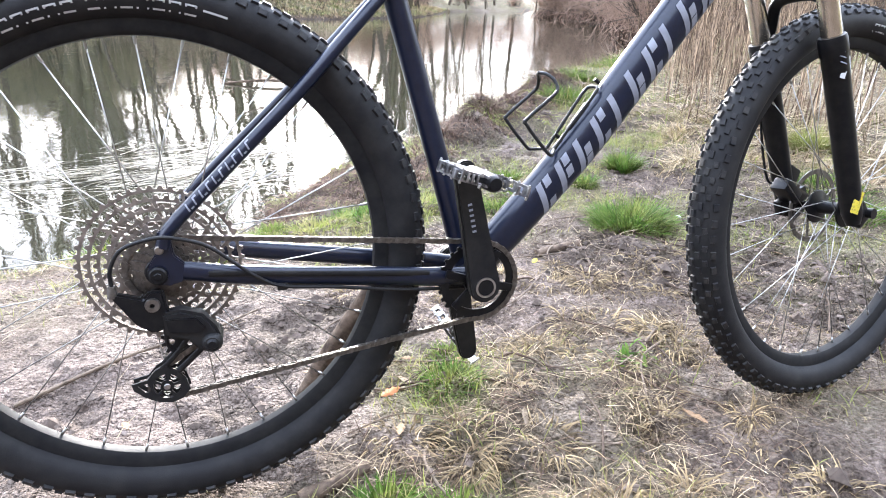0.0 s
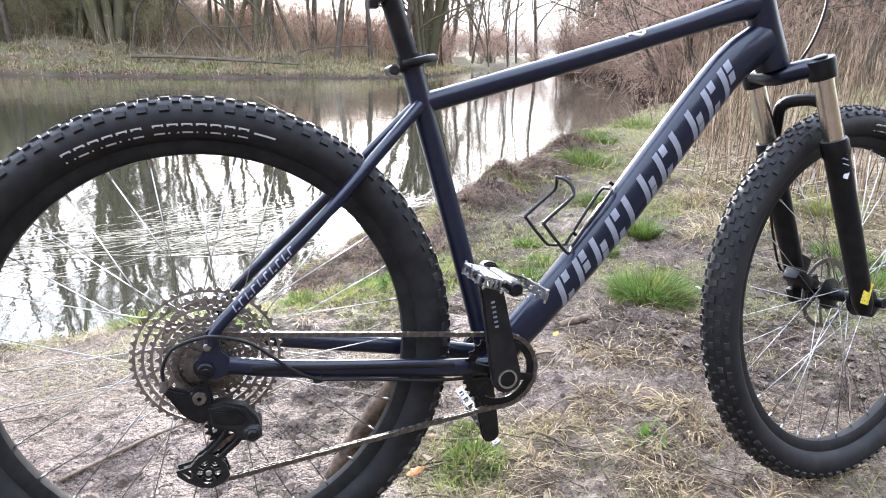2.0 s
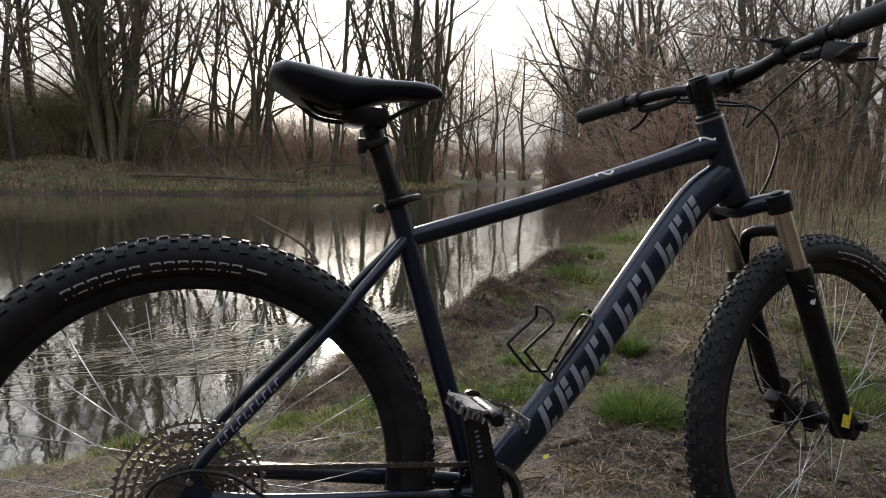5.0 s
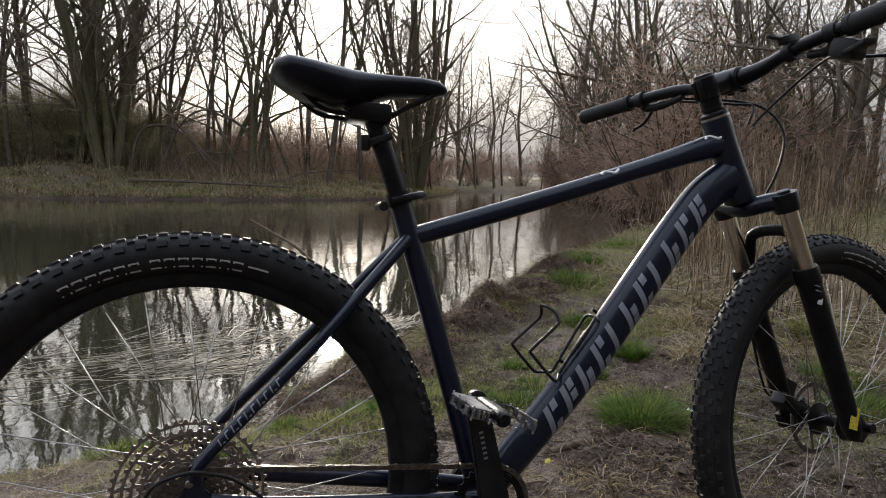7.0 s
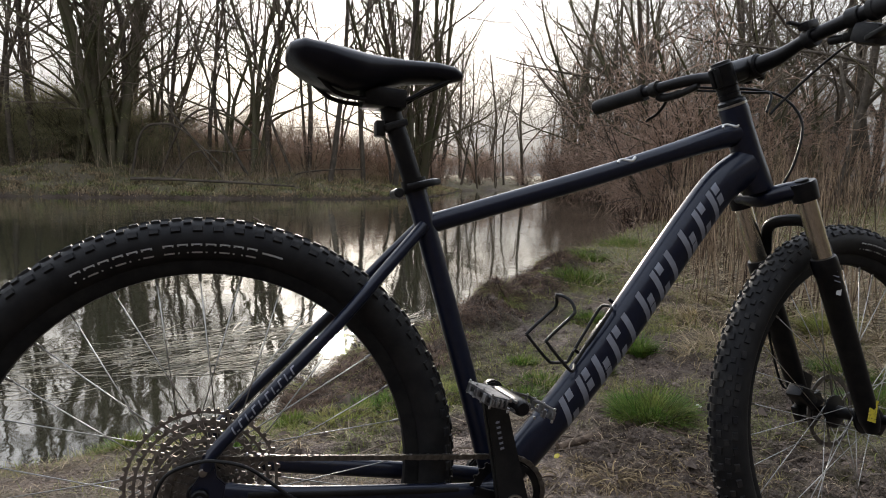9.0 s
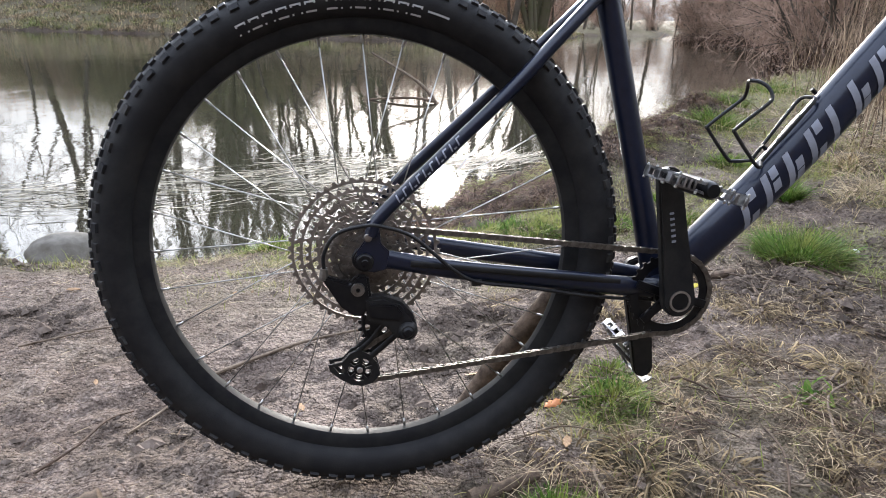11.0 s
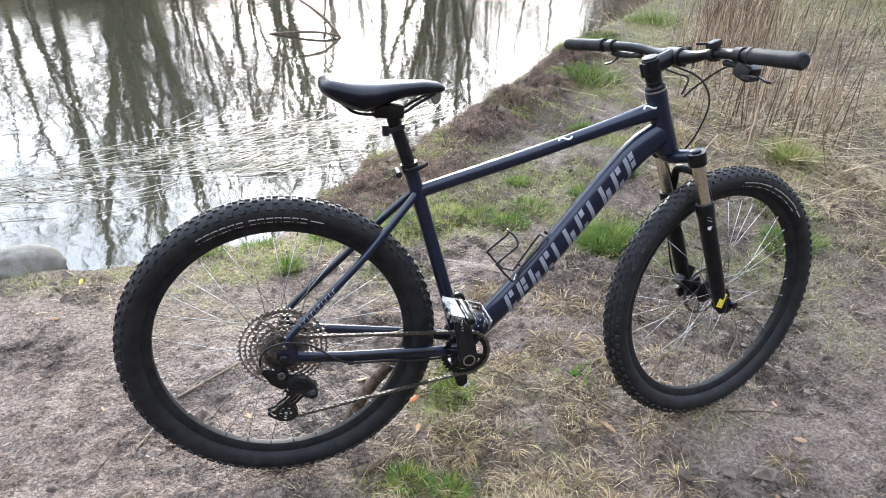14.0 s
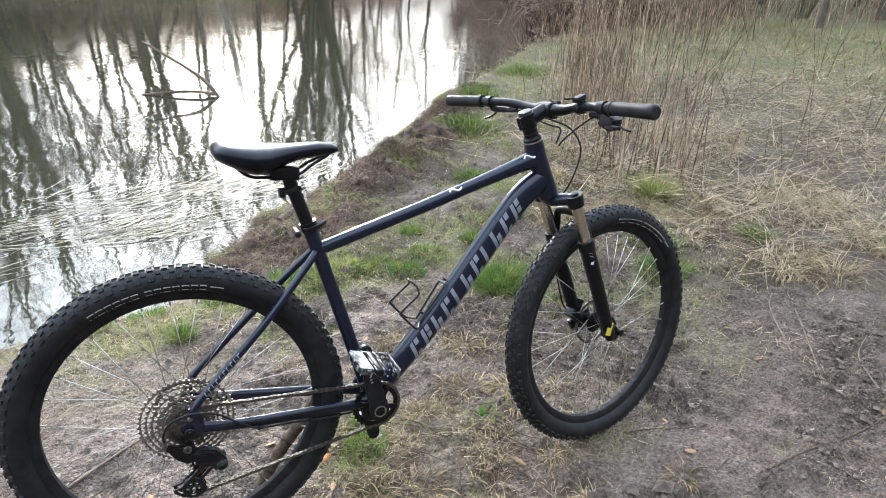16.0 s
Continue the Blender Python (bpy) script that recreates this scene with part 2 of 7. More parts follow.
def distance(x, y, line):
    """How far the points lie from the line, and on which side of it (plus: to the left of its run)."""
    best, side = np.full(x.shape, 1e9), np.ones(x.shape)
    for (ax, ay), (bx, by) in zip(line[:-1], line[1:]):
        dx, dy = bx - ax, by - ay
        t = np.clip(((x - ax) * dx + (y - ay) * dy) / (dx * dx + dy * dy), 0, 1)
        d = np.hypot(x - ax - t * dx, y - ay - t * dy)
        s = np.where(dx * (y - ay) - dy * (x - ax) > 0, 1.0, -1.0)
        near = d < best
        best, side = np.where(near, d, best), np.where(near, s, side)
    return best * side

def lumps(x, y, size, seed):
    """Smooth random swell between -1 and 1."""
    rng = np.random.RandomState(seed)
    total = np.zeros(np.shape(x))
    for k in range(9):
        a, f, p = rng.rand() * 6.283, (0.6 + 0.9 * rng.rand()) * 6.283 / size, rng.rand() * 6.283
        total = total + np.sin((x * math.cos(a) + y * math.sin(a)) * f + p + 1.3 * np.sin((y * math.cos(a) - x * math.sin(a)) * f * 0.7 + p * 2))
    return total / 4.5

def grain(x, y, size, seed):
    """Irregular knobbly swell between -1 and 1."""
    table = np.random.RandomState(seed).rand(64, 64) * 2 - 1
    u, v = (x * 0.83 + y * 0.56) / size, (y * 0.83 - x * 0.56) / size
    i, j = np.floor(u).astype(int), np.floor(v).astype(int)
    f, g = u - i, v - j
    f, g = f * f * (3 - 2 * f), g * g * (3 - 2 * g)
    i, j = i % 64, j % 64
    a, b = (i + 1) % 64, (j + 1) % 64
    return (table[i, j] * (1 - f) + table[a, j] * f) * (1 - g) + (table[i, b] * (1 - f) + table[a, b] * f) * g

def trodden(x, y):
    """Where the mud is broken up into dark crumbs, from 0 to 1."""
    return np.clip(0.27 + 1.5 * grain(x, y, 0.34, 101) + 0.8 * grain(x, y, 0.12, 103) + 0.5 * grain(x, y, 0.05, 105), 0, 1)

def ground_height(x, y):
    x, y = np.asarray(x, float), np.asarray(y, float)
    near, far = -distance(x, y, SHORE), distance(x, y, FAR)
    near = near + 0.05 * lumps(x, y, 0.6, 3) + (0.12 * grain(x, y, 0.6, 35) + 0.06 * grain(x, y, 0.22, 37)) * np.clip((x - 0.1) / 0.4, 0, 1) * np.clip((8 - y) / 3, 0, 1)
    far = far + 0.3 * grain(x, y, 2.6, 31) + 0.18 * grain(x, y, 0.9, 33)
    land = 0.235 * (1 - np.exp(-np.clip(near, 0, None) / 0.42))
    mat = np.clip((x - 1.75 - 0.1 * y) / 0.4, 0, 1)
    land = land + 0.05 * mat * np.clip(near / 0.6, 0, 1) + np.clip((x - 3.5 - 0.3 * y) / 12, 0, 1) * 0.5 * np.clip(near / 3, 0, 1)
    lip = np.exp(-((near - 0.4) / 0.26) ** 2) * np.clip((x - 0.6) / 0.6, 0, 1) * np.clip((5 - x) / 2, 0, 1)
    land = land + lip * (0.1 + 0.1 * grain(x, y, 0.5, 21) + 0.05 * grain(x, y, 0.2, 23))
    bank = np.where(near > 0, land, np.clip(near * 0.5, -0.6, 0))
    over = 0.13 * (1 - np.exp(-np.clip(far, 0, None) / 0.1)) + (0.15 + 0.07 * np.clip((-4 - x) / 6, 0, 1)) * np.clip(far, 0, 6) * (1 + 0.25 * grain(x, y, 1.3, 25)) + 0.02 * np.clip(far, 0, 60)
    bank = np.where(far > -1.5, np.maximum(bank, np.where(far > 0, over, far * 0.8)), bank)
    # Unseen rise behind the viewer, added to block sky light from that side.
    unseen_hill = np.clip((-3.0 - y + 0.1 * x) / 10, 0, 1)
    bank = bank + 11 * unseen_hill ** 1.15 * (1 + 0.08 * lumps(x, y, 6.0, 91))
    tail = np.clip(near / 0.25, 0, 1)
    rough = tail * (0.009 * lumps(x, y, 0.5, 5) + 0.006 * lumps(x, y, 0.17, 7) + 0.004 * lumps(x, y, 0.075, 11) + 0.0025 * lumps(x, y, 0.04, 13))
    broken = trodden(x, y)
    rough = rough + tail * ((0.004 + 0.019 * broken) * grain(x, y, 0.055, 111) + (0.0015 + 0.011 * broken) * grain(x, y, 0.027, 113) + 0.0025 * grain(x, y, 0.016, 115) - 0.006 * broken)
    rough = rough * (1 - 0.3 * np.clip((0.45 - x) / 0.3, 0, 1))
    rough = rough * (0.35 + 0.65 * np.clip(np.hypot(x, y) / 0.2, 0, 1)) * (0.35 + 0.65 * np.clip(np.hypot(x - 1.17, y) / 0.2, 0, 1))
    return WATER + bank + rough - 0.012 * np.clip(x, 0, 1.2) / 1.17

def spaced(lo, hi, fine_lo, fine_hi, step, grow=1.09):
    """Positions closely set between fine_lo and fine_hi and ever wider beyond."""
    mid = list(np.arange(fine_lo, fine_hi, step))
    out, s, p = [], step, fine_lo
    while p > lo:
        s *= grow
        p -= s
        out.append(p)
    up, s, p = [], step, mid[-1]
    while p < hi:
        s *= grow
        p += s
        up.append(p)
    return np.array(out[::-1] + mid + up)

def ground_material():
    """Damp mud with crumbs; where the grass grows it turns to short turf, where dead stalks lie it takes the dark tone
    of the shaded gaps between them.
    """
    m = bpy.data.materials.new("river_bank_soil")
    m.use_nodes = True
    n, l = m.node_tree.nodes, m.node_tree.links
    b = n["Principled BSDF"]
    geo = n.new("ShaderNodeTexCoord")
    def noise_at(s, detail, lo, hi, distortion=0.0):
        t = n.new("ShaderNodeTexNoise")
        t.inputs["Scale"].default_value, t.inputs["Detail"].default_value, t.inputs["Roughness"].default_value, t.inputs["Distortion"].default_value = s, detail, 0.68, distortion
        l.new(geo.outputs["Object"], t.inputs["Vector"])
        r = n.new("ShaderNodeMapRange")
        r.inputs[1].default_value, r.inputs[2].default_value = lo, hi
        l.new(t.outputs[0], r.inputs[0])
        return t.outputs[0], r.outputs[0]
    def mix(fac, a, c, kind="MIX"):
        x = n.new("ShaderNodeMix")
        x.data_type, x.blend_type = "RGBA", kind
        l.new(fac, x.inputs[0])
        for slot, v in ((6, a), (7, c)):
            if isinstance(v, tuple):
                x.inputs[slot].default_value = (*v, 1)
            else:
                l.new(v, x.inputs[slot])
        return x.outputs[2]
    wide, wide_r = noise_at(1.6, 6, 0.4, 0.62)
    mid, mid_r = noise_at(13, 4, 0.42, 0.6)
    fine, fine_r = noise_at(95, 6, 0.4, 0.58)
    grit, grit_r = noise_at(330, 3, 0.36, 0.6)
    def clods(size):
        v = n.new("ShaderNodeTexVoronoi")
        v.inputs["Scale"].default_value, v.inputs["Randomness"].default_value = size, 1.0
        warp = n.new("ShaderNodeMix")
        warp.data_type, warp.blend_type = "RGBA", "LINEAR_LIGHT"
        warp.inputs[0].default_value = 0.16 / size
        stir = n.new("ShaderNodeTexNoise")
        stir.inputs["Scale"].default_value = size * 0.7
        l.new(geo.outputs["Object"], stir.inputs["Vector"])
        l.new(geo.outputs["Object"], warp.inputs[6])
        l.new(stir.outputs["Color"], warp.inputs[7])
        l.new(warp.outputs[2], v.inputs["Vector"])
        return v
    lump, crumb = clods(62), clods(165)
    colour = mix(wide_r, (0.158, 0.123, 0.104), (0.096, 0.072, 0.059))
    colour = mix(mid_r, colour, (0.205, 0.163, 0.139))
    tint = n.new("ShaderNodeMix")
    tint.data_type, tint.blend_type = "RGBA", "MULTIPLY"
    tint.inputs[0].default_value = 1.0
    shade = n.new("ShaderNodeMapRange")
    shade.inputs[3].default_value, shade.inputs[4].default_value = 0.7, 1.2
    split = n.new("ShaderNodeSeparateColor")
    l.new(crumb.outputs["Color"], split.inputs[0])
    l.new(split.outputs[0], shade.inputs[0])
    l.new(colour, tint.inputs[6])
    l.new(shade.outputs[0], tint.inputs[7])
    dark = mix(fine_r, (0.62, 0.58, 0.55), (1.15, 1.14, 1.13))
    full = n.new("ShaderNodeValue")
    full.outputs[0].default_value = 1.0
    colour = mix(full.outputs[0], tint.outputs[2], dark, "MULTIPLY")
    # The straw tones are dark: shade between the lying stalks, put into the colour.
    for name, tone_a, tone_b in (("peat", (0.036, 0.027, 0.021), (0.095, 0.072, 0.057)), ("straw", (0.045, 0.032, 0.023), (0.11, 0.082, 0.057)), ("turf", (0.08, 0.08, 0.032), (0.16, 0.145, 0.075))):
        at = n.new("ShaderNodeAttribute")
        at.attribute_name = name
        k = n.new("ShaderNodeMath")
        k.operation = "MULTIPLY"
        l.new(at.outputs["Fac"], k.inputs[0])
        r = n.new("ShaderNodeMapRange")
        r.inputs[1].default_value, r.inputs[2].default_value, r.inputs[3].default_value, r.inputs[4].default_value = 0.35, 0.6, 0.55, 1.0
        l.new(mid, r.inputs[0])
        l.new(r.outputs[0], k.inputs[1])
        colour = mix(k.outputs[0], colour, mix(fine_r, tone_a, tone_b))
    l.new(colour, b.inputs["Base Color"])
    wet = n.new("ShaderNodeMapRange")
    wet.inputs[1].default_value, wet.inputs[2].default_value, wet.inputs[3].default_value, wet.inputs[4].default_value = 0.38, 0.55, 0.72, 0.95
    b.inputs["Specular IOR Level"].default_value = 0.12
    l.new(wide, wet.inputs[0])
    l.new(wet.outputs[0], b.inputs["Roughness"])
    h = None
    for src, d, invert in ((mid, 0.02, False), (lump.outputs["Distance"], 0.012, True), (fine, 0.005, False), (crumb.outputs["Distance"], 0.006, True), (grit, 0.0015, False)):
        k = n.new("ShaderNodeBump")
        k.invert = invert
        k.inputs["Strength"].default_value, k.inputs["Distance"].default_value = 0.9, d
        l.new(src, k.inputs["Height"])
        if h:
            l.new(h.outputs[0], k.inputs["Normal"])
        h = k
    l.new(h.outputs[0], b.inputs["Normal"])
    return m

def spots(x, y, places):
    """How strongly a point lies in one of the round patches (x, y, radius, weight)."""
    total = np.zeros(np.shape(x))
    for px, py, r, w in places:
        total = total + w * np.exp(-((x - px) ** 2 + (y - py) ** 2) / (r * r))
    return total

STRAW_SPOTS = [(2.9, 1.1, 0.5, 0.8), (3.3, 1.5, 0.6, 0.8), (0.3, -0.2, 0.2, 1.0), (0.12, -0.27, 0.16, 0.8), (0.55, -0.22, 0.25, 0.7), (0.6, 0.1, 0.25, 0.6), (0.85, 0.15, 0.25, 0.6), (1.1, 0.5, 0.3, 0.5), (0.8, 0.6, 0.25, 0.3), (1.2, 1.3, 0.5, 0.5), (1.25, 0.15, 0.2, 0.4), (0.85, -0.2, 0.18, 0.35), (-0.75, -0.15, 0.25, 0.35), (-0.5, 1.2, 0.4, 0.5), (0.0, 1.3, 0.35, 0.5), (2.1, 0.05, 0.25, 0.35)]
TURF_SPOTS = [(0.42, 1.5, 0.22, 0.9), (0.77, 1.48, 0.2, 0.8), (1.06, 1.32, 0.16, 0.8), (0.38, 1.39, 0.2, 0.6), (0.74, 1.36, 0.2, 0.5), (2.81, 3.32, 0.25, 0.8), (3.06, 3.13, 0.3, 0.6), (3.87, 3.84, 0.5, 0.7), (4.9, 5.6, 0.7, 0.7), (-0.3, 0.97, 0.2, 0.7), (0.44, 0.1, 0.1, 0.7), (0.3, -0.14, 0.1, 0.7), (0.45, 1.5, 0.3, 0.9), (0.78, 1.45, 0.3, 1.0), (1.04, 1.3, 0.25, 0.7), (-0.3, 1.2, 0.35, 0.7), (-0.05, 1.35, 0.3, 0.6), (0.48, 0.19, 0.14, 0.8), (1.39, 0.95, 0.22, 0.8), (1.9, 1.75, 0.3, 0.7), (2.5, 3.6, 0.6, 0.7), (2.0, 2.6, 0.4, 0.5), (2.2, 0.75, 0.3, 0.6), (2.6, 1.4, 0.4, 0.6), (0.32, -0.13, 0.16, 0.5), (1.6, 1.3, 0.35, 0.6), (3.6, 5.2, 0.9, 0.8), (5.5, 7.4, 1.5, 0.8), (0.2, 1.1, 0.25, 0.5), (1.1, 1.9, 0.5, 0.5), (1.7, 2.3, 0.6, 0.55), (2.4, 2.4, 0.6, 0.4), (1.3, 2.5, 0.4, 0.4), (3.2, 2.2, 0.7, 0.4), (4.5, 3.0, 0.9, 0.4), (1.75, 0.8, 0.25, 0.4)]

def straw_at(x, y):
    near = -distance(x, y, SHORE)
    lip = np.exp(-((near - 0.42) / 0.3) ** 2) * np.clip((x - 0.35) / 0.5, 0, 1) * np.clip((5 - x) / 2, 0, 1)
    right = np.clip((x - 1.95 - 0.12 * (y - 0.6)) / 0.3, 0, 1) * np.clip((y - 0.35) / 0.3, 0, 1) * np.clip(near / 0.8, 0, 1)
    patch = np.clip(0.55 + 0.75 * lumps(x, y, 0.3, 25) + 0.3 * lumps(x, y, 0.11, 27), 0.08, 1.3)
    return np.clip((spots(x, y, STRAW_SPOTS) + 0.3 * lip + 0.8 * right + 0.03) * patch, 0, 1)

def turf_at(x, y):
    far = distance(x, y, FAR)
    near = -distance(x, y, SHORE)
    rim = np.exp(-((near - 0.25) / 0.16) ** 2) * np.clip((0.6 - x) / 0.4, 0, 1) * 0.5
    meadow = np.maximum(np.clip((x - 5) / 3, 0, 1) * np.clip(near / 2, 0, 1) * 0.75, np.clip((y - 3.6) / 1.5, 0, 1) * np.clip(near / 0.5, 0, 1) * np.clip((30 - y) / 5, 0, 1) * np.clip(0.55 + 0.8 * grain(x, y, 0.6, 147), 0, 1))
    bare = np.exp(-((near - 0.35) / 0.28) ** 2) * np.clip((x - 0.45) / 0.4, 0, 1)
    patch = np.clip(0.42 + 1.2 * grain(x, y, 0.27, 141) + 0.7 * grain(x, y, 0.09, 143), 0, 1.25)
    moss = 0.32 * np.clip(0.25 + 1.1 * grain(x, y, 0.24, 151) + 0.6 * grain(x, y, 0.08, 153), 0, 1) * np.clip((near - 0.3) / 0.4, 0, 1) * (y < 7) * np.where(x < 0.3, 0.35, np.where(x > 2.1, 0.45, 1))
    return np.clip(moss + spots(x, y, TURF_SPOTS) * patch * (1 - 0.85 * bare) + rim + meadow + np.where(far > 0.35, 0.85, 0) * np.clip(0.75 + 0.5 * grain(x, y, 1.6, 145), 0.2, 1), 0, 1)

def peat_at(x, y):
    near, far = -distance(x, y, SHORE), distance(x, y, FAR)
    lip = np.exp(-((near - 0.35) / 0.3) ** 2) * np.clip((x - 0.35) / 0.5, 0, 1) * 1.5
    # Far edge: dark soil, deepened by the undercut's shade painted into the mask.
    edge = 1.6 * np.exp(-((far - 0.1) / 0.35) ** 2) + np.clip((y - 7) / 4, 0, 1) * np.clip(near / 0.5, 0, 1) * np.clip(0.6 - far, 0, 1)
    humus = np.clip(np.maximum((y - 0.55) / 0.5, (x - 1.9) / 0.35 * (y > 0.3)), 0, 1) * np.clip(0.55 + 0.7 * grain(x, y, 0.3, 107) + 0.4 * grain(x, y, 0.1, 109), 0, 1) * 0.8
    damp = 0.5 * np.clip((x - 1.15) / 0.4, 0, 1) * np.clip((0.9 - y) / 0.5, 0, 1) * np.clip(0.7 + 0.6 * grain(x, y, 0.4, 149), 0, 1)
    # The y < -2.2 term darkens the unseen rise, so it reflects less light.
    return np.clip((0.85 * trodden(x, y) + humus + damp) * np.clip(near / 0.3, 0, 1) * (y < 9) + lip + edge + np.clip((-2.2 - y) / 1.5, 0, 1) + np.where(far > 0, 0.6, 0), 0, 1)

SOIL = ground_material()
gx, gy = spaced(-400, 400, -1.2, 2.6, 0.0095, 1.07), spaced(-60, 500, -0.65, 2.2, 0.0095, 1.06)
gy = np.sort(np.concatenate([gy[(gy < 30) | (gy > 58)], np.arange(30, 37, 0.13), np.arange(37, 58, 0.33)]))
X, Y = np.meshgrid(gx, gy)
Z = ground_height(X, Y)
nx, ny = len(gx), len(gy)
idx = np.arange(nx * ny).reshape(ny, nx)
quads = np.stack([idx[:-1, :-1], idx[:-1, 1:], idx[1:, 1:], idx[1:, :-1]], -1).reshape(-1, 4).tolist()
ground_me = raw("ground", np.stack([X, Y, Z], -1).reshape(-1, 3), quads, SOIL)
for key, values in (("straw", straw_at(X, Y)), ("turf", turf_at(X, Y)), ("peat", peat_at(X, Y))):
    layer = ground_me.attributes.new(key, "FLOAT", "POINT")
    layer.data.foreach_set("value", values.reshape(-1).astype(np.float32))
ground = new("ground", ground_me)
tagged(ground, "damp trodden mud of a river bank with sparse grass", "ground", kind="structure")

def water_material():
    m = bpy.data.materials.new("river_water")
    m.use_nodes = True
    n, l = m.node_tree.nodes, m.node_tree.links
    b = n["Principled BSDF"]
    b.inputs["Base Color"].default_value = (0.028, 0.027, 0.018, 1)
    b.inputs["Roughness"].default_value, b.inputs["IOR"].default_value = 0.03, 1.4
    b.inputs["Specular IOR Level"].default_value = 0.9
    geo = n.new("ShaderNodeTexCoord")
    mp = n.new("ShaderNodeMapping")
    mp.inputs["Scale"].default_value = (1.0, 0.6, 1.0)
    l.new(geo.outputs["Object"], mp.inputs[0])
    apart = n.new("ShaderNodeSeparateXYZ")
    l.new(geo.outputs["Object"], apart.inputs[0])
    open_water = n.new("ShaderNodeMapRange")
    open_water.inputs[1].default_value, open_water.inputs[2].default_value, open_water.inputs[3].default_value, open_water.inputs[4].default_value = 3.0, 18.0, 0.5, 1.3
    l.new(apart.outputs[1], open_water.inputs[0])
    h = None
    for s, d, w in ((1.3, 3, 0.022), (5.0, 3, 0.005), (14.0, 2, 0.0022)):
        t = n.new("ShaderNodeTexNoise")
        t.inputs["Scale"].default_value, t.inputs["Detail"].default_value = s, d
        l.new(mp.outputs[0], t.inputs["Vector"])
        wind = n.new("ShaderNodeMath")
        wind.operation = "MULTIPLY"
        wind.inputs[1].default_value = w
        l.new(open_water.outputs[0], wind.inputs[0])
        k = n.new("ShaderNodeBump")
        k.inputs["Strength"].default_value = 0.35
        l.new(wind.outputs[0], k.inputs["Distance"])
        l.new(t.outputs[0], k.inputs["Height"])
        if h:
            l.new(h.outputs[0], k.inputs["Normal"])
        h = k
    l.new(h.outputs[0], b.inputs["Normal"])
    return m

RIVER = water_material()
water = new("water", raw("water", [(-400, -60, WATER), (400, -60, WATER), (400, 500, WATER), (-400, 500, WATER)], [(0, 1, 2, 3)], RIVER))
tagged(water, "calm brown river reflecting sky and bare trees", "river", kind="structure")

# ---- mountain bike, in its own upright frame: x ahead, y to its left ----
bike = new("mountain_bike")
bike.matrix_world = UP
tagged(bike, "dark navy hardtail mountain bike propped up on a stick", "bicycle")
HUB, BB = Vector((0, 0, 0.368)), Vector((0.438, 0, 0.305))

# frame
seat_tube = part("seat_tube", tube([BB, (0.395, 0, 0.467), (0.33, 0, 0.712), (0.3095, 0, 0.788)], [0.019, 0.0165, 0.0165, 0.0172], 20, side=(0, 1, 0)), PAINT, bike)
top_tube = part("top_tube", tube(curve([(0.325, 0, 0.722), (0.42, 0, 0.7475), (0.6, 0, 0.796), (0.75, 0, 0.8395), (0.84, 0, 0.866), (0.905, 0, 0.884)]), [0.0155 + 0.008 * max(0, (k - 20) / 20) ** 1.5 for k in range(41)], 20, side=(0, 1, 0), wide=0.92), PAINT, bike)
DOWN = curve([(0.446, 0, 0.312), (0.503, 0, 0.367), (0.62, 0, 0.49), (0.73, 0, 0.624), (0.815, 0, 0.728), (0.872, 0, 0.79), (0.93, 0, 0.828)])
DOWN_R = [0.028 + 0.006 * min(1, k / 20) for k in range(len(DOWN))]
down_tube = part("down_tube", tube(DOWN, DOWN_R, 24, side=(0, 1, 0), wide=0.8), PAINT, bike)
HA = radians(70.0)
HEAD, AXIS, AHEAD = Vector((0.946, 0, 0.8)), Vector((-math.cos(HA), 0, math.sin(HA))), Vector((math.sin(HA), 0, math.cos(HA)))
head_tube = part("head_tube", tube([HEAD + AXIS * s for s in (-0.02, -0.016, 0.008, 0.05, 0.1, 0.132, 0.139)], [0.026, 0.0278, 0.0275, 0.0255, 0.0245, 0.0255, 0.0245], 24, side=(0, 1, 0)), PAINT, bike)
part("bottom_bracket", disc(0.0225, -0.037, 0.037, BB, 28, 0.002), PAINT, bike)
part("bearing_cup", disc(0.0215, -0.048, -0.0372, BB, 28), BLACK, bike)
part("bearing_cup", disc(0.0215, 0.0372, 0.048, BB, 28), BLACK, bike)
for s in (-1, 1):
    stay = curve([(0.322, s * 0.013, 0.722), (0.26, s * 0.034, 0.66), (0.19, s * 0.048, 0.588), (0.1, s * 0.058, 0.503), (0.022, s * 0.064, 0.428), (0.008, s * 0.066, 0.402)], 6)
    part("seat_stay", tube(stay, [0.0098] * len(stay), 14, wide=0.9), PAINT, bike)
    low = curve([(0.03, s * 0.066, 0.37), (0.09, s * 0.065, 0.358), (0.16, s * 0.061, 0.347), (0.284, s * 0.05, 0.33), (0.36, s * 0.044, 0.319), (0.428, s * 0.03, 0.309)], 6)
    part("chain_stay", tube(low, [0.0125 + 0.0026 * (k / 30) for k in range(len(low))], 16, wide=0.72, side=(0, 1, 0)), PAINT, bike)
    drop = plate([(0.056, 0.372), (0.034, 0.379), (0.021, 0.392), (0.0185, 0.424), (0.0045, 0.424), (0.0, 0.396), (-0.01, 0.382), (-0.012, 0.366), (-0.003, 0.355), (0.012, 0.352), (0.03, 0.357), (0.056, 0.353)], s * 0.062, s * 0.07, 0.0015)
    part("dropout", drop, PAINT, bike)
part("stay_bridge", tube([(0.345, -0.04, 0.322), (0.345, 0.04, 0.322)], 0.009, 12), PAINT, bike)

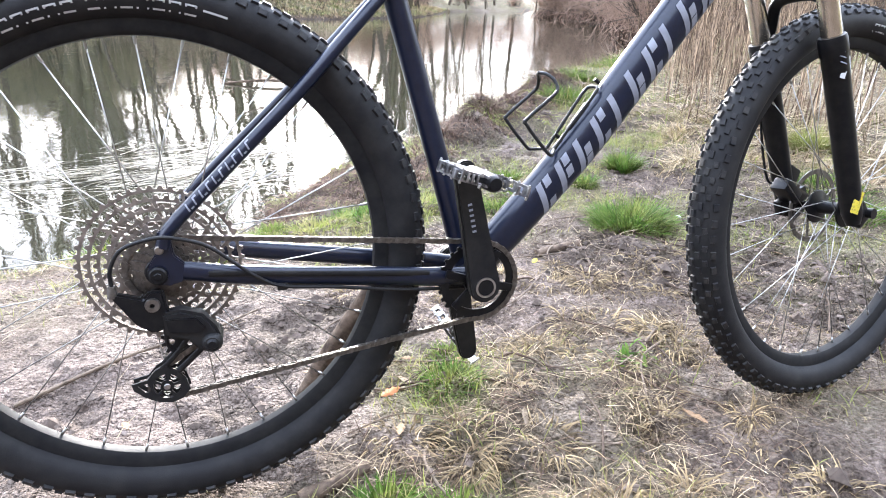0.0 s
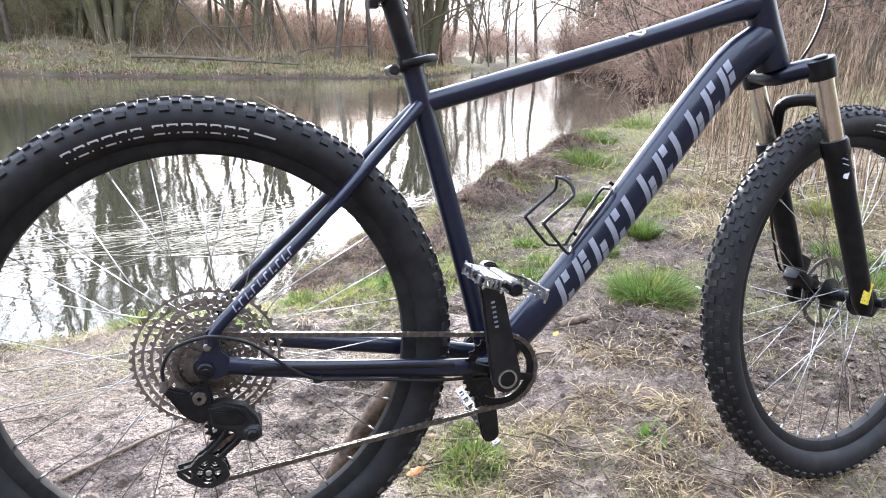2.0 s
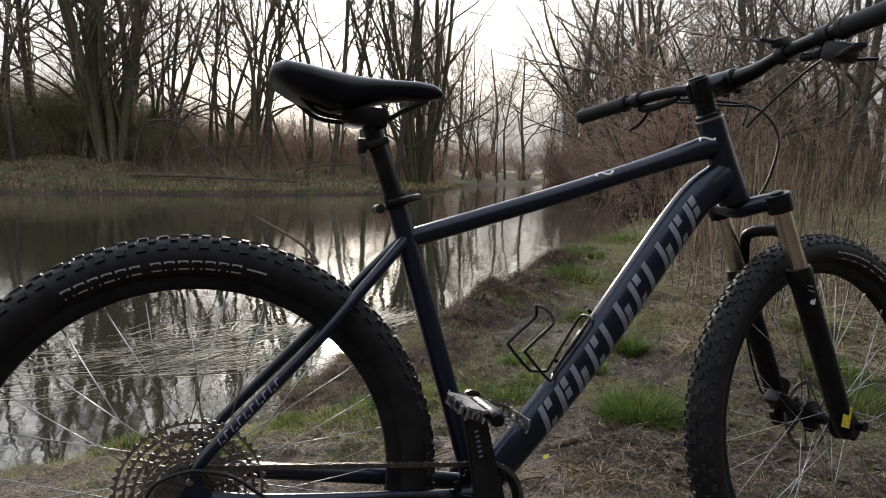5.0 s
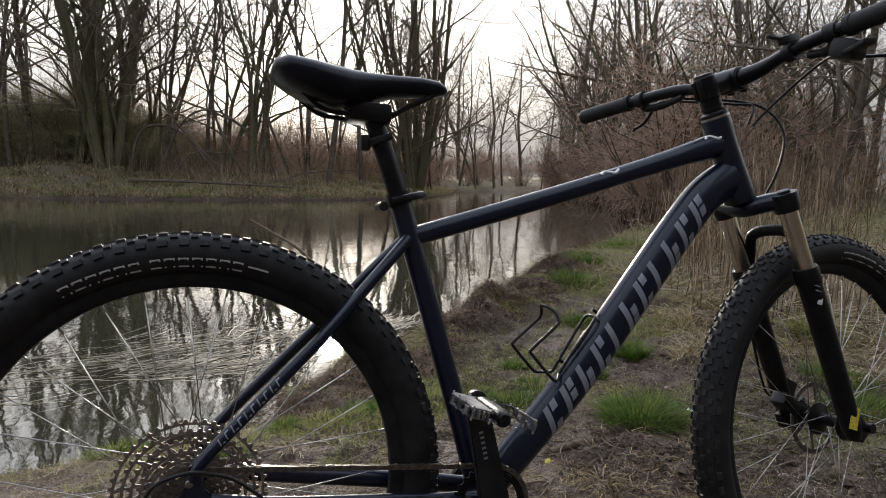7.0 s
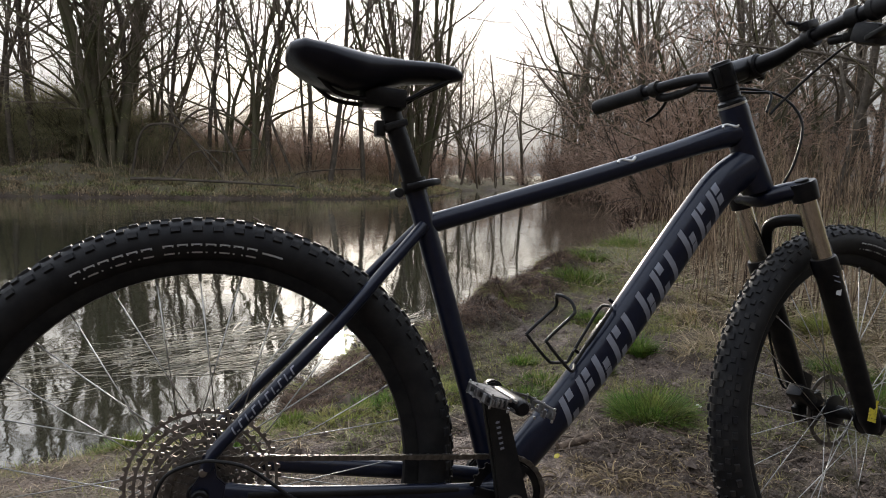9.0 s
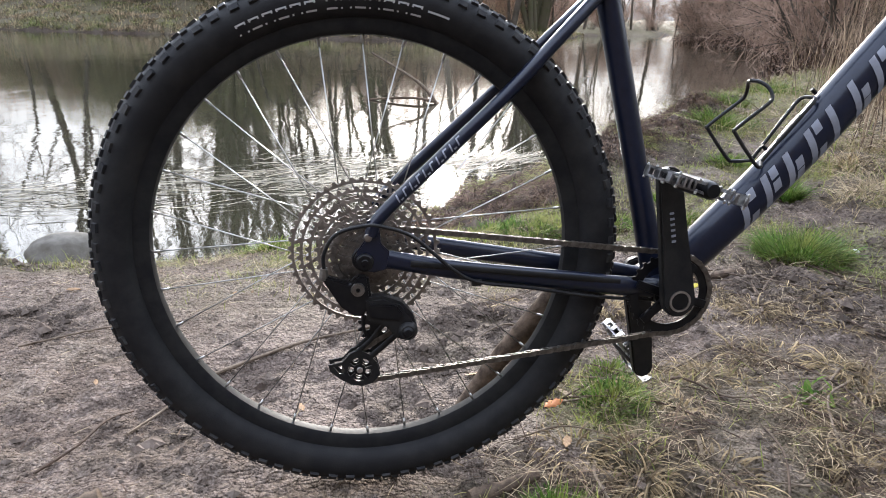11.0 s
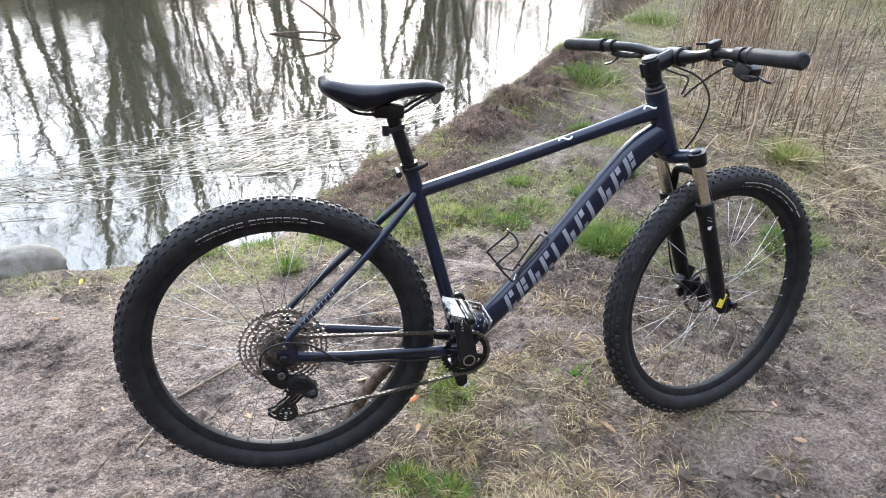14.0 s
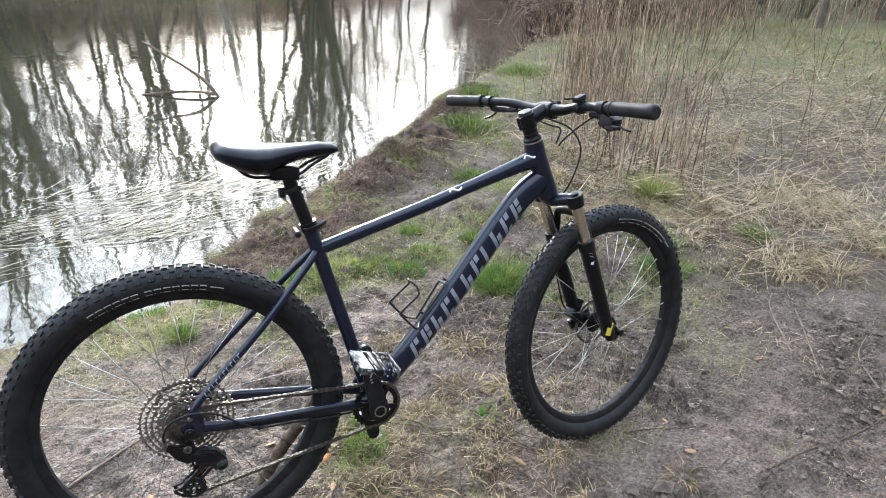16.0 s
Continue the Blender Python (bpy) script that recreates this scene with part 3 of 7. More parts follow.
# print on the frame: plain slanted bars
def bar_on_line(name, line, radii, along, across, size, side, mat, parent, slant=0.0, lift=0.0012, squash=0.8, n=4):
    """A strip of a decal wrapped round a tube: along: metres from the line's start; across: degrees round the tube from its side."""
    bm = bmesh.new()
    lengths = [0.0]
    for a, b in zip(line[:-1], line[1:]):
        lengths.append(lengths[-1] + (b - a).length)
    def at(d):
        k = max(i for i in range(len(lengths) - 1) if lengths[i] <= d or i == 0)
        t = (d - lengths[k]) / (lengths[k + 1] - lengths[k])
        p, way = line[k].lerp(line[k + 1], t), (line[k + 1] - line[k]).normalized()
        r = radii[k] * (1 - t) + radii[k + 1] * t
        return p, way, r
    grid = []
    for i in range(n + 1):
        row = []
        for j in range(3):
            ang = radians(across + size[1] * (i / n - 0.5))
            p, way, r = at(along + size[0] * (j / 2 - 0.5) + slant * (i / n - 0.5))
            up = way.cross(Vector((0, 1, 0))).normalized()
            row.append(bm.verts.new(p + Vector((0, side, 0)) * (r * squash + lift) * math.cos(ang) + up * (r + lift) * math.sin(ang)))
        grid.append(row)
    for i in range(n):
        for j in range(2):
            bm.faces.new((grid[i][j], grid[i][j + 1], grid[i + 1][j + 1], grid[i + 1][j]))
    return part(name, bm, mat, parent)

DOWN_V = [Vector(p) for p in DOWN]
for side in (-1, 1):
    for k in range(11):
        s0 = 0.152 + k * 0.0438
        bar_on_line("logo_bar", DOWN_V, DOWN_R, s0, -2, (0.0112, 84), side, DECAL, down_tube, slant=0.02)
        if k not in (4, 7):
            for across in ((27, -31), (27, -4), (-31, -4))[k % 3]:
                bar_on_line("logo_bar", DOWN_V, DOWN_R, s0 + 0.0165 + 0.02 * (across + 2) / 84, across, (0.0135, 25), side, DECAL, down_tube, slant=0.006)
TOP_V = [Vector(p) for p in curve([(0.325, 0, 0.722), (0.42, 0, 0.7475), (0.6, 0, 0.796), (0.75, 0, 0.8395), (0.84, 0, 0.866), (0.905, 0, 0.884)])]
TOP_R = [0.0155 + 0.008 * max(0, (k - 20) / 20) ** 1.5 for k in range(41)]
def emblem(d0):
    """A small curled mark wrapped on the top tube."""
    line, run = [], 0.0
    for a, b in zip(TOP_V[:-1], TOP_V[1:]):
        line.append((run, a))
        run += (b - a).length
    pts = []
    for k in range(29):
        f = k / 28
        d = d0 + 0.034 * f
        q = max(n for n in range(len(line)) if line[n][0] <= d)
        way = (TOP_V[q + 1] - TOP_V[q]).normalized()
        up = way.cross(Vector((0, 1, 0))).normalized()
        if up.z < 0:
            up = -up
        ang = radians(46 + 22 * math.sin(f * 6.28) * (1 - 0.4 * f))
        r = TOP_R[q] + 0.0003
        pts.append(TOP_V[q] + way * (d - line[q][0]) + Vector((0, -0.92 * r * math.cos(ang), 0)) + up * r * math.sin(ang))
    part("top_mark", tube(pts, 0.0024, 6), WHITE, top_tube)
for d0 in (0.35, 0.567):
    emblem(d0)
STAY_V = [Vector(p) for p in curve([(0.008, -0.066, 0.402), (0.022, -0.064, 0.428), (0.1, -0.058, 0.503), (0.19, -0.048, 0.588)], 8)]
for k in range(10):
    bar_on_line("stay_mark", STAY_V, [0.0098] * len(STAY_V), 0.062 + k * 0.0118, 8, (0.0022, 56), -1, DECAL, [o for o in bike.children if o.name.startswith("seat_stay")][0], slant=0.003, squash=0.9)
    bar_on_line("stay_mark", STAY_V, [0.0098] * len(STAY_V), 0.0665 + k * 0.0118, 30 if k % 2 else -16, (0.0045, 12), -1, DECAL, [o for o in bike.children if o.name.startswith("seat_stay")][0], squash=0.9)

# wheels, each built round its own hub
def tyre_mesh():
    prof = []
    for k in range(26):
        a = radians(-158 + 316 * k / 25)
        prof.append((0.3355 + 0.0292 * math.cos(a) * (1 if math.cos(a) > 0 else 1.02), 0.0305 * math.sin(a)))
    prof += [(0.309, -0.0085), (0.309, 0.0085)][::-1]
    return lathe(prof, 120)

def tread_mesh():
    bm = bmesh.new()
    rng = random.Random(4)
    n = 82
    for k in range(n):
        for lat, size, shift in ((-0.0262, (0.0135, 0.0085, 0.0056), 0.5), (-0.0168, (0.0105, 0.008, 0.0052), 0.0), (-0.0062, (0.0125, 0.0085, 0.0052), 0.5), (0.0062, (0.0125, 0.0085, 0.0052), 0.0), (0.0168, (0.0105, 0.008, 0.0052), 0.5), (0.0262, (0.0135, 0.0085, 0.0056), 0.0)):
            a = 2 * math.pi * (k + shift + rng.uniform(-0.06, 0.06)) / n
            b = math.asin(lat / 0.0308)
            r = 0.3355 + 0.0292 * math.cos(b)
            m = Matrix.Rotation(-a, 4, "Y") @ Matrix.Translation((r, lat * 0.98, 0)) @ Matrix.Rotation(b, 4, "Z") @ Matrix.Rotation(rng.uniform(-0.12, 0.12), 4, "X")
            w = [(-1, -1), (1, -1), (1, 1), (-1, 1)]
            lo = [bm.verts.new(m @ Vector((-0.003, u * size[1] * 0.56, v * size[0] * 0.56))) for u, v in w]
            hi = [bm.verts.new(m @ Vector((size[2] - 0.002, u * size[1] * 0.44, v * size[0] * 0.42))) for u, v in w]
            bm.faces.new(hi)
            for i in range(4):
                bm.faces.new((lo[i], lo[(i + 1) % 4], hi[(i + 1) % 4], hi[i]))
    return bm

RIM = [(0.2895, -0.008), (0.2885, 0.0), (0.2895, 0.008), (0.295, 0.0125), (0.3125, 0.0145), (0.315, 0.0135), (0.315, 0.0115), (0.306, 0.0105), (0.306, -0.0105), (0.315, -0.0115), (0.315, -0.0135), (0.3125, -0.0145), (0.295, -0.0125)]

def spoke_mesh(side, lead, reach):
    a = radians(64 * lead)
    p0 = Vector((0.0285 * math.cos(a), side * reach, 0.0285 * math.sin(a)))
    p1 = Vector((0.291, side * 0.003, 0))
    bm = tube([p0, p1], 0.00085, 6)
    sweep(bm, [p1.lerp(p0, 0.045), p1 + (p1 - p0) * 0.008], 0.0019, 6)
    me = bpy.data.meshes.new("spoke")
    bm.to_mesh(me)
    bm.free()
    me.materials.append(SPOKE)
    me.shade_smooth()
    return me

def wheel(name, m, rear, text_turn):
    rim = part(name, lathe(RIM, 120), RIM_BLACK, bike, "black rim with silver spokes and knobbly tyre")
    rim.matrix_local = m
    part("tyre", tyre_mesh(), RUBBER, rim)
    tread = part("tread", tread_mesh(), KNOB, rim, smooth=0)
    tread["kind"] = "stuff"
    wide = 0.026 if rear else 0.028
    hub = lathe([(0, -0.052), (0.008, -0.052), (0.009, -0.036), (0.014, -0.035), (0.014, -wide - 0.003), (0.0315, -wide - 0.002), (0.0325, -wide), (0.0315, -wide + 0.002), (0.013, -wide + 0.008), (0.0115, 0), (0.013, wide - 0.008), (0.0315, wide - 0.002), (0.0325, wide), (0.0315, wide + 0.002), (0.014, wide + 0.003), (0.014, 0.035), (0.009, 0.036), (0.008, 0.052), (0, 0.052)], 28, closed=False)
    part("hub", hub, BLACK, rim)
    meshes = [(spoke_mesh(s, ld, wide), s, ld) for s in (-1, 1) for ld in (-1, 1)]
    for q, (me, s, ld) in enumerate(meshes):
        for k in range(8):
            ob = part("spoke", me, SPOKE, rim)
            ob.matrix_local = Matrix.Rotation(2 * math.pi * (k + q * 0.25) / 8, 4, "Y")
    cut = [ring_points(0, 0, 0.017, 20)]
    for k in range(6):
        a0, a1 = 2 * math.pi * k / 6, 2 * math.pi * (k + 1) / 6
        cut.append([(0.022 * math.cos(t), 0.022 * math.sin(t)) for t in np.linspace(a0 + 0.12, a1 - 0.12, 4)] + [(0.062 * math.cos(t), 0.062 * math.sin(t)) for t in np.linspace(a1 - 0.05 + 0.4, a0 + 0.05 + 0.4, 6)])
    rotor = plate(ring_points(0, 0, 0.071, 60), 0.036, 0.0378, 0, cut)
    part("brake_rotor", rotor, CHAIN, rim)
    # lettering on the near wall of the tyre, as plain frames
    rad = lambda r, deg, lift=0.0006: Vector((r * math.cos(radians(deg)), -(0.0305 * math.sqrt(max(0, 1 - ((r - 0.3355) / 0.0296) ** 2)) + lift), r * math.sin(radians(deg))))
    def frame_bar(a0, a1, r0, r1, hollow):
        bm = bmesh.new()
        t, ta = 0.0021, 0.4
        boxes = [(a0, a1, r0, r1)] if not hollow else [(a0, a0 - ta, r0, r1), (a1 + ta, a1, r0, r1), (a0, a1, r1 - t, r1)] + ([(a0, a1, r0, r0 + t)] if hollow > 1 else [])
        for b0, b1, q0, q1 in boxes:
            n = max(1, int(abs(b1 - b0) / 1.2))
            rows = [[bm.verts.new(rad(q, b0 + (b1 - b0) * i / n)) for q in (q0, q1)] for i in range(n + 1)]
            for i in range(n):
                bm.faces.new((rows[i][0], rows[i + 1][0], rows[i + 1][1], rows[i][1]))
        return bm
    for turn in (text_turn,):
        a = turn + 24
        for word in ((6, 2), (7, 2)):
            for k in range(word[0]):
                wdt = 2.4
                part("tyre_print", frame_bar(a, a - wdt, 0.3185, 0.3315, 1 + (k + word[0]) % 2), PALE, rim, smooth=0)
                a -= wdt + 0.75
            a -= 1.5
        part("tyre_print", frame_bar(a + 1, a - 4, 0.3265, 0.329, 0), PALE, rim, smooth=0)
    return rim

rear_wheel = wheel("rear_wheel", Matrix.Translation(HUB), True, 94)
STEER = Matrix.Translation(HEAD) @ Matrix.Rotation(radians(10.8), 4, AXIS) @ Matrix.Translation(-HEAD)
FRONT = HEAD - AXIS * 0.499 + AHEAD * 0.061 - Vector((0, 0.006, 0))
front_wheel = wheel("front_wheel", STEER @ Matrix.Translation(FRONT), False, 62)

# cassette and chain
def gear_outline(cx, cz, teeth, r, depth=0.0042):
    out = []
    for k in range(teeth):
        for f, h in ((-0.3, -0.5), (-0.14, 0.5), (0.14, 0.5), (0.3, -0.5)):
            a = 2 * math.pi * (k + f) / teeth
            out.append((cx + (r + h * depth) * math.cos(a), cz + (r + h * depth) * math.sin(a)))
    return out

cassette = part("cassette", disc(0.018, -0.06, -0.018, HUB, 24, 0.002), BLACK, bike, "worn steel cassette of twelve sprockets")
for k, teeth in enumerate((51, 45, 39, 33, 28, 24, 21, 18, 16, 14, 12, 10)):
    r, y = teeth * 0.0127 / 6.2832, -0.019 - 0.0035 * k
    if teeth > 20:
        rim_in, inner = r - 0.006, max(r - 0.045, 0.026)
        holes = [ring_points(0, 0, inner - 0.005, 32)]
        arms = 7 if teeth > 30 else 6
        for q in range(arms):
            a0, a1 = 2 * math.pi * q / arms + k * 0.37, 2 * math.pi * (q + 1) / arms + k * 0.37
            g0, g1, sk = 0.0022 / inner, 0.0022 / rim_in, 0.3
            holes.append([(inner * math.cos(t), inner * math.sin(t)) for t in np.linspace(a0 + g0, a1 - g0, 6)] + [(rim_in * math.cos(t), rim_in * math.sin(t)) for t in np.linspace(a1 - g1 + sk, a0 + g1 + sk, 8)])
        bm = plate(gear_outline(0, 0, teeth, r), y - 0.0009, y + 0.0009, 0, holes)
    else:
        bm = plate(gear_outline(0, 0, teeth, r), y - 0.0009, y + 0.0009, 0, [ring_points(0, 0, 0.0145 if teeth < 14 else r * 0.62, 24)])
    ob = part("sprocket", bm, DULL if teeth > 20 else CHAIN, cassette, smooth=30)
    ob.matrix_local = Matrix.Translation(HUB)
cap = part("lock_ring", disc(0.014, -0.066, -0.0585, HUB, 24, 0.001), BLACK, cassette)

RING_Y, RING_R = -0.046, 0.0612
PULLEY_TOP, PULLEY_LOW = Vector((0.0135, -0.0435, 0.268)), Vector((-0.0096, -0.0445, 0.2065))
chain_path = []
def arc(c, r, a0, a1, y, n):
    return [Vector((c.x + r * math.cos(radians(a0 + (a1 - a0) * i / n)), y, c.z + r * math.sin(radians(a0 + (a1 - a0) * i / n)))) for i in range(n + 1)]
chain_path += arc(HUB, 0.0424, 235, 84, -0.0435, 14)
chain_path += arc(BB, RING_R, 84, -100, RING_Y, 22)
chain_path += arc(PULLEY_LOW, 0.0225, -80, -215, -0.0445, 10)
chain_path += arc(PULLEY_TOP, 0.0225, -30, 60, -0.0435, 6)
chain_path += [chain_path[0]]
def link_mesh(outer):
    bm = bmesh.new()
    gap = 0.0029 if outer else 0.0019
    for s in (-1, 1):
        out = []
        for k in range(20):
            a = 2 * math.pi * k / 20
            x = 0.0042 * math.cos(a)
            out.append((x + (0.00635 if math.cos(a) > 0 else -0.00635), (0.0042 - 0.0 * abs(x)) * math.sin(a) * (0.75 if abs(math.cos(a)) < 0.25 else 1)))
        vs = [[bm.verts.new((x, s * gap + o, z)) for x, z in out] for o in (-0.0005, 0.0005)]
        bm.faces.new(vs[0][::-1])
        bm.faces.new(vs[1])
        for k in range(20):
            bm.faces.new((vs[0][k], vs[0][(k + 1) % 20], vs[1][(k + 1) % 20], vs[1][k]))
    disc(0.0034 if not outer else 0.0018, -gap - 0.0004, gap + 0.0004, (0.00635, 0, 0), 10, 0.0002, bm)
    disc(0.0034 if not outer else 0.0018, -gap - 0.0004, gap + 0.0004, (-0.00635, 0, 0), 10, 0.0002, bm)
    me = bpy.data.meshes.new("link")
    bmesh.ops.recalc_face_normals(bm, faces=bm.faces)
    bm.to_mesh(me)
    bm.free()
    me.materials.append(CHAIN)
    return me
LINKS = (link_mesh(False), link_mesh(True))
chain = part("chain", tube(arc(HUB, 0.0424, 235, 84, -0.0435, 14), 0.0012, 5), DULL, bike, "silver roller chain")
seg_len = [(b - a).length for a, b in zip(chain_path[:-1], chain_path[1:])]
total, d, k = sum(seg_len), 0.0, 0
count = int(total / 0.0127 / 2) * 2
for k in range(count):
    def along(d):
        d = d % total
        for i, s in enumerate(seg_len):
            if d <= s:
                return chain_path[i].lerp(chain_path[i + 1], d / max(s, 1e-9))
            d -= s
        return chain_path[0]
    pitch = total / count
    a, b = along(k * pitch), along((k + 1) * pitch)
    way = (b - a).normalized()
    ob = part("link", LINKS[k % 2], DULL, chain)
    side = Vector((0, 1, 0))
    up = way.cross(side).normalized()
    ob.matrix_local = Matrix.Translation((a + b) / 2) @ Matrix((way, up.cross(way), up)).transposed().to_4x4()

# cranks, chainring and pedals
chainring = part("chainring", plate(gear_outline(BB.x, BB.z, 30, RING_R), RING_Y - 0.0014, RING_Y + 0.0014, 0, [ring_points(BB.x, BB.z, 0.0465, 40)]), BLACK, bike)
def crank(s, end, y):
    c = Vector((BB.x, 0, BB.z))
    way = Vector((end[0], 0, end[1])) - c
    n = Vector((-way.z, 0, way.x)).normalized()
    out = []
    L = way.length
    u = way.normalized()
    for f, w in ((0, 0.024), (0.2, 0.0225), (0.55, 0.0195), (0.9, 0.0175), (1.0, 0.0165)):
        out.append(c + u * L * f + n * w)
    for k in range(1, 8):
        a = math.pi * k / 8
        out.append(c + way + n * 0.0165 * math.cos(a) + u * 0.0165 * math.sin(a))
    for f, w in ((1.0, 0.0165), (0.9, 0.0175), (0.55, 0.0195), (0.2, 0.0225), (0, 0.024)):
        out.append(c + u * L * f - n * w)
    for k in range(1, 8):
        a = math.pi * k / 8
        out.append(c - n * 0.024 * math.cos(a) - u * 0.024 * math.sin(a))
    bm = plate([(p.x, p.z) for p in out], y - 0.0075, y + 0.0075, 0.0028)
    return part("crank_arm", bm, PLASTIC, bike, "black crank arm")
right_crank = crank(-1, (0.407, 0.477), -0.073)
left_crank = crank(1, (0.4645, 0.1345), 0.073)
part("axle_ring", lathe([(0.0125, -0.0825), (0.0155, -0.0825), (0.0155, -0.0803), (0.0125, -0.0803)], 32, BB), CHROME, right_crank)
part("axle_cap", disc(0.0125, -0.0818, -0.0803, BB, 24), BLACK, right_crank)
for k in range(6):
    part("crank_print", block(bmesh.new(), Matrix.Translation((0.4195 - 0.0009 * k * 1.55, -0.0812, 0.392 + k * 0.0078)) @ Matrix.Rotation(radians(-10), 4, "Y"), (0.006, 0.0004, 0.0032)), DECAL, right_crank)
for turn in (161, 57, -16, 223):
    a = radians(turn)
    m = Matrix.Translation((BB.x, -0.053, BB.z)) @ Matrix.Rotation(-a, 4, "Y") @ Matrix.Translation((0.032, 0, 0))
    part("spider_arm", block(bmesh.new(), m, (0.046, 0.007, 0.0125), 0.002), BLACK, chainring)
    part("ring_bolt", disc(0.0042, -0.0555, -0.0515, (BB.x + 0.05 * math.cos(a), 0, BB.z + 0.05 * math.sin(a)), 14), CHROME, chainring)
def pedal(centre, tilt, s):
    """Two thin slotted plates held apart by ribs round a dark axle body."""
    m = Matrix.Translation(centre) @ Matrix.Rotation(radians(tilt), 4, "Y")
    rim_out = [(-0.052, -0.036), (-0.043, -0.048), (0.043, -0.048), (0.052, -0.036), (0.052, 0.036), (0.043, 0.048), (-0.043, 0.048), (-0.052, 0.036)]
    windows = [[(x0, -0.043), (x1, -0.043), (x1, 0.043), (x0, 0.043)] for x0, x1 in ((-0.0475, -0.0165), (0.0165, 0.0475))]
    windows += [[(-0.0115, y0), (0.0115, y0), (0.0115, y1), (-0.0115, y1)] for y0, y1 in ((-0.043, -0.022), (-0.017, 0.017), (0.022, 0.043))]
    bm = bmesh.new()
    for z in (-0.0055, 0.0055):
        one = plate(rim_out, -0.0018, 0.0018, 0.0006, windows)
        bmesh.ops.rotate(one, verts=one.verts, cent=(0, 0, 0), matrix=Matrix.Rotation(math.pi / 2, 3, "X"))
        bmesh.ops.translate(one, verts=one.verts, vec=(0, 0, z))
        me = bpy.data.meshes.new("pedal_plate")
        one.to_mesh(me)
        one.free()
        bm.from_mesh(me)
    for x in (-0.049, -0.041, -0.034, -0.027, 0.034, 0.049):
        for y in (-0.0455, 0.0455):
            block(bm, Matrix.Translation((x * 0.93, y, 0)), (0.003, 0.0045, 0.011), 0.0003)
    for x in (-0.0497, 0.0497):
        for y in (-0.03, 0.0, 0.03):
            block(bm, Matrix.Translation((x, y, 0)), (0.0035, 0.012, 0.011), 0.0003)
    body = part("pedal", bm, ALLOY, bike, "silver flat platform pedal with pins")
    body.matrix_local = m
    part("pedal_axle", lathe([(0, -0.0475), (0.008, -0.0475), (0.011, -0.042), (0.0115, -0.02), (0.0115, 0.02), (0.011, 0.042), (0.007, 0.0485), (0.007, 0.068), (0, 0.068)] if s < 0 else [(0, -0.068), (0.007, -0.068), (0.007, -0.0485), (0.011, -0.042), (0.0115, -0.02), (0.0115, 0.02), (0.011, 0.042), (0.008, 0.0475), (0, 0.0475)], 18, closed=False), BLACK, body)
    for x in (-0.046, -0.02, 0.02, 0.046):
        for y in (-0.044, -0.012, 0.018, 0.044):
            if abs(x) < 0.03 and abs(y) < 0.03:
                continue
            for z in (-1, 1):
                part("pin", disc(0.0017, 0, 0.004, (0, 0, 0), 8), CHROME, body).matrix_local = Matrix.Translation((x, y, z * 0.006)) @ Matrix.Rotation(z * math.pi / 2, 4, "X")
    return body
pedal((0.407, -0.142, 0.479), 17, -1)
pedal((0.4645, 0.142, 0.1345), 58, 1)

# rear derailleur
der = part("rear_derailleur", plate([(0.0, 0.322), (0.022, 0.325), (0.048, 0.316), (0.0625, 0.298), (0.069, 0.278), (0.053, 0.262), (0.04, 0.266), (0.028, 0.281), (0.002, 0.289)], -0.09, -0.066, 0.004), PLASTIC, bike, "black rear derailleur with a long cage")
part("hanger", plate([(-0.056, 0.348), (-0.05, 0.353), (-0.02, 0.343), (-0.012, 0.352), (0.004, 0.352), (0.008, 0.322), (0.001, 0.3), (-0.012, 0.294), (-0.032, 0.309)], -0.084, -0.072, 0.003), BLACK, der)
part("cable_stop", tube([(-0.054, -0.079, 0.347), (-0.053, -0.079, 0.362)], [0.006, 0.0045], 12), CHAIN, der)
part("hanger_bolt", lathe([(0.003, -0.0885), (0.0085, -0.0885), (0.0094, -0.0835), (0.003, -0.0835)], 20, (-0.0095, 0, 0.334)), CHAIN, der)
part("axle_end", disc(0.0115, -0.078, -0.066, HUB, 20, 0.002), BLACK, der)
part("axle_socket", disc(0.005, -0.0795, -0.0775, HUB, 12, 0.001), BLACK, der)
part("mount_bolt", disc(0.0055, -0.0745, -0.068, (0.0045, 0, 0.4005), 16, 0.001), DULL, der)
part("link_plate", plate([(0.004, 0.316), (0.04, 0.314), (0.05, 0.3), (0.044, 0.292), (0.006, 0.297)], -0.0935, -0.0885, 0.0015), BLACK, der)
part("knuckle", lathe([(0, -0.096), (0.009, -0.096), (0.0125, -0.092), (0.0135, -0.088), (0.0135, -0.048), (0, -0.048)], 24, (0.0555, 0, 0.2765), False), PLASTIC, der)
part("clutch_cover", lathe([(0, -0.099), (0.005, -0.099), (0.0075, -0.096), (0, -0.096)], 20, (0.0555, 0, 0.2765), False), BLACK, der)
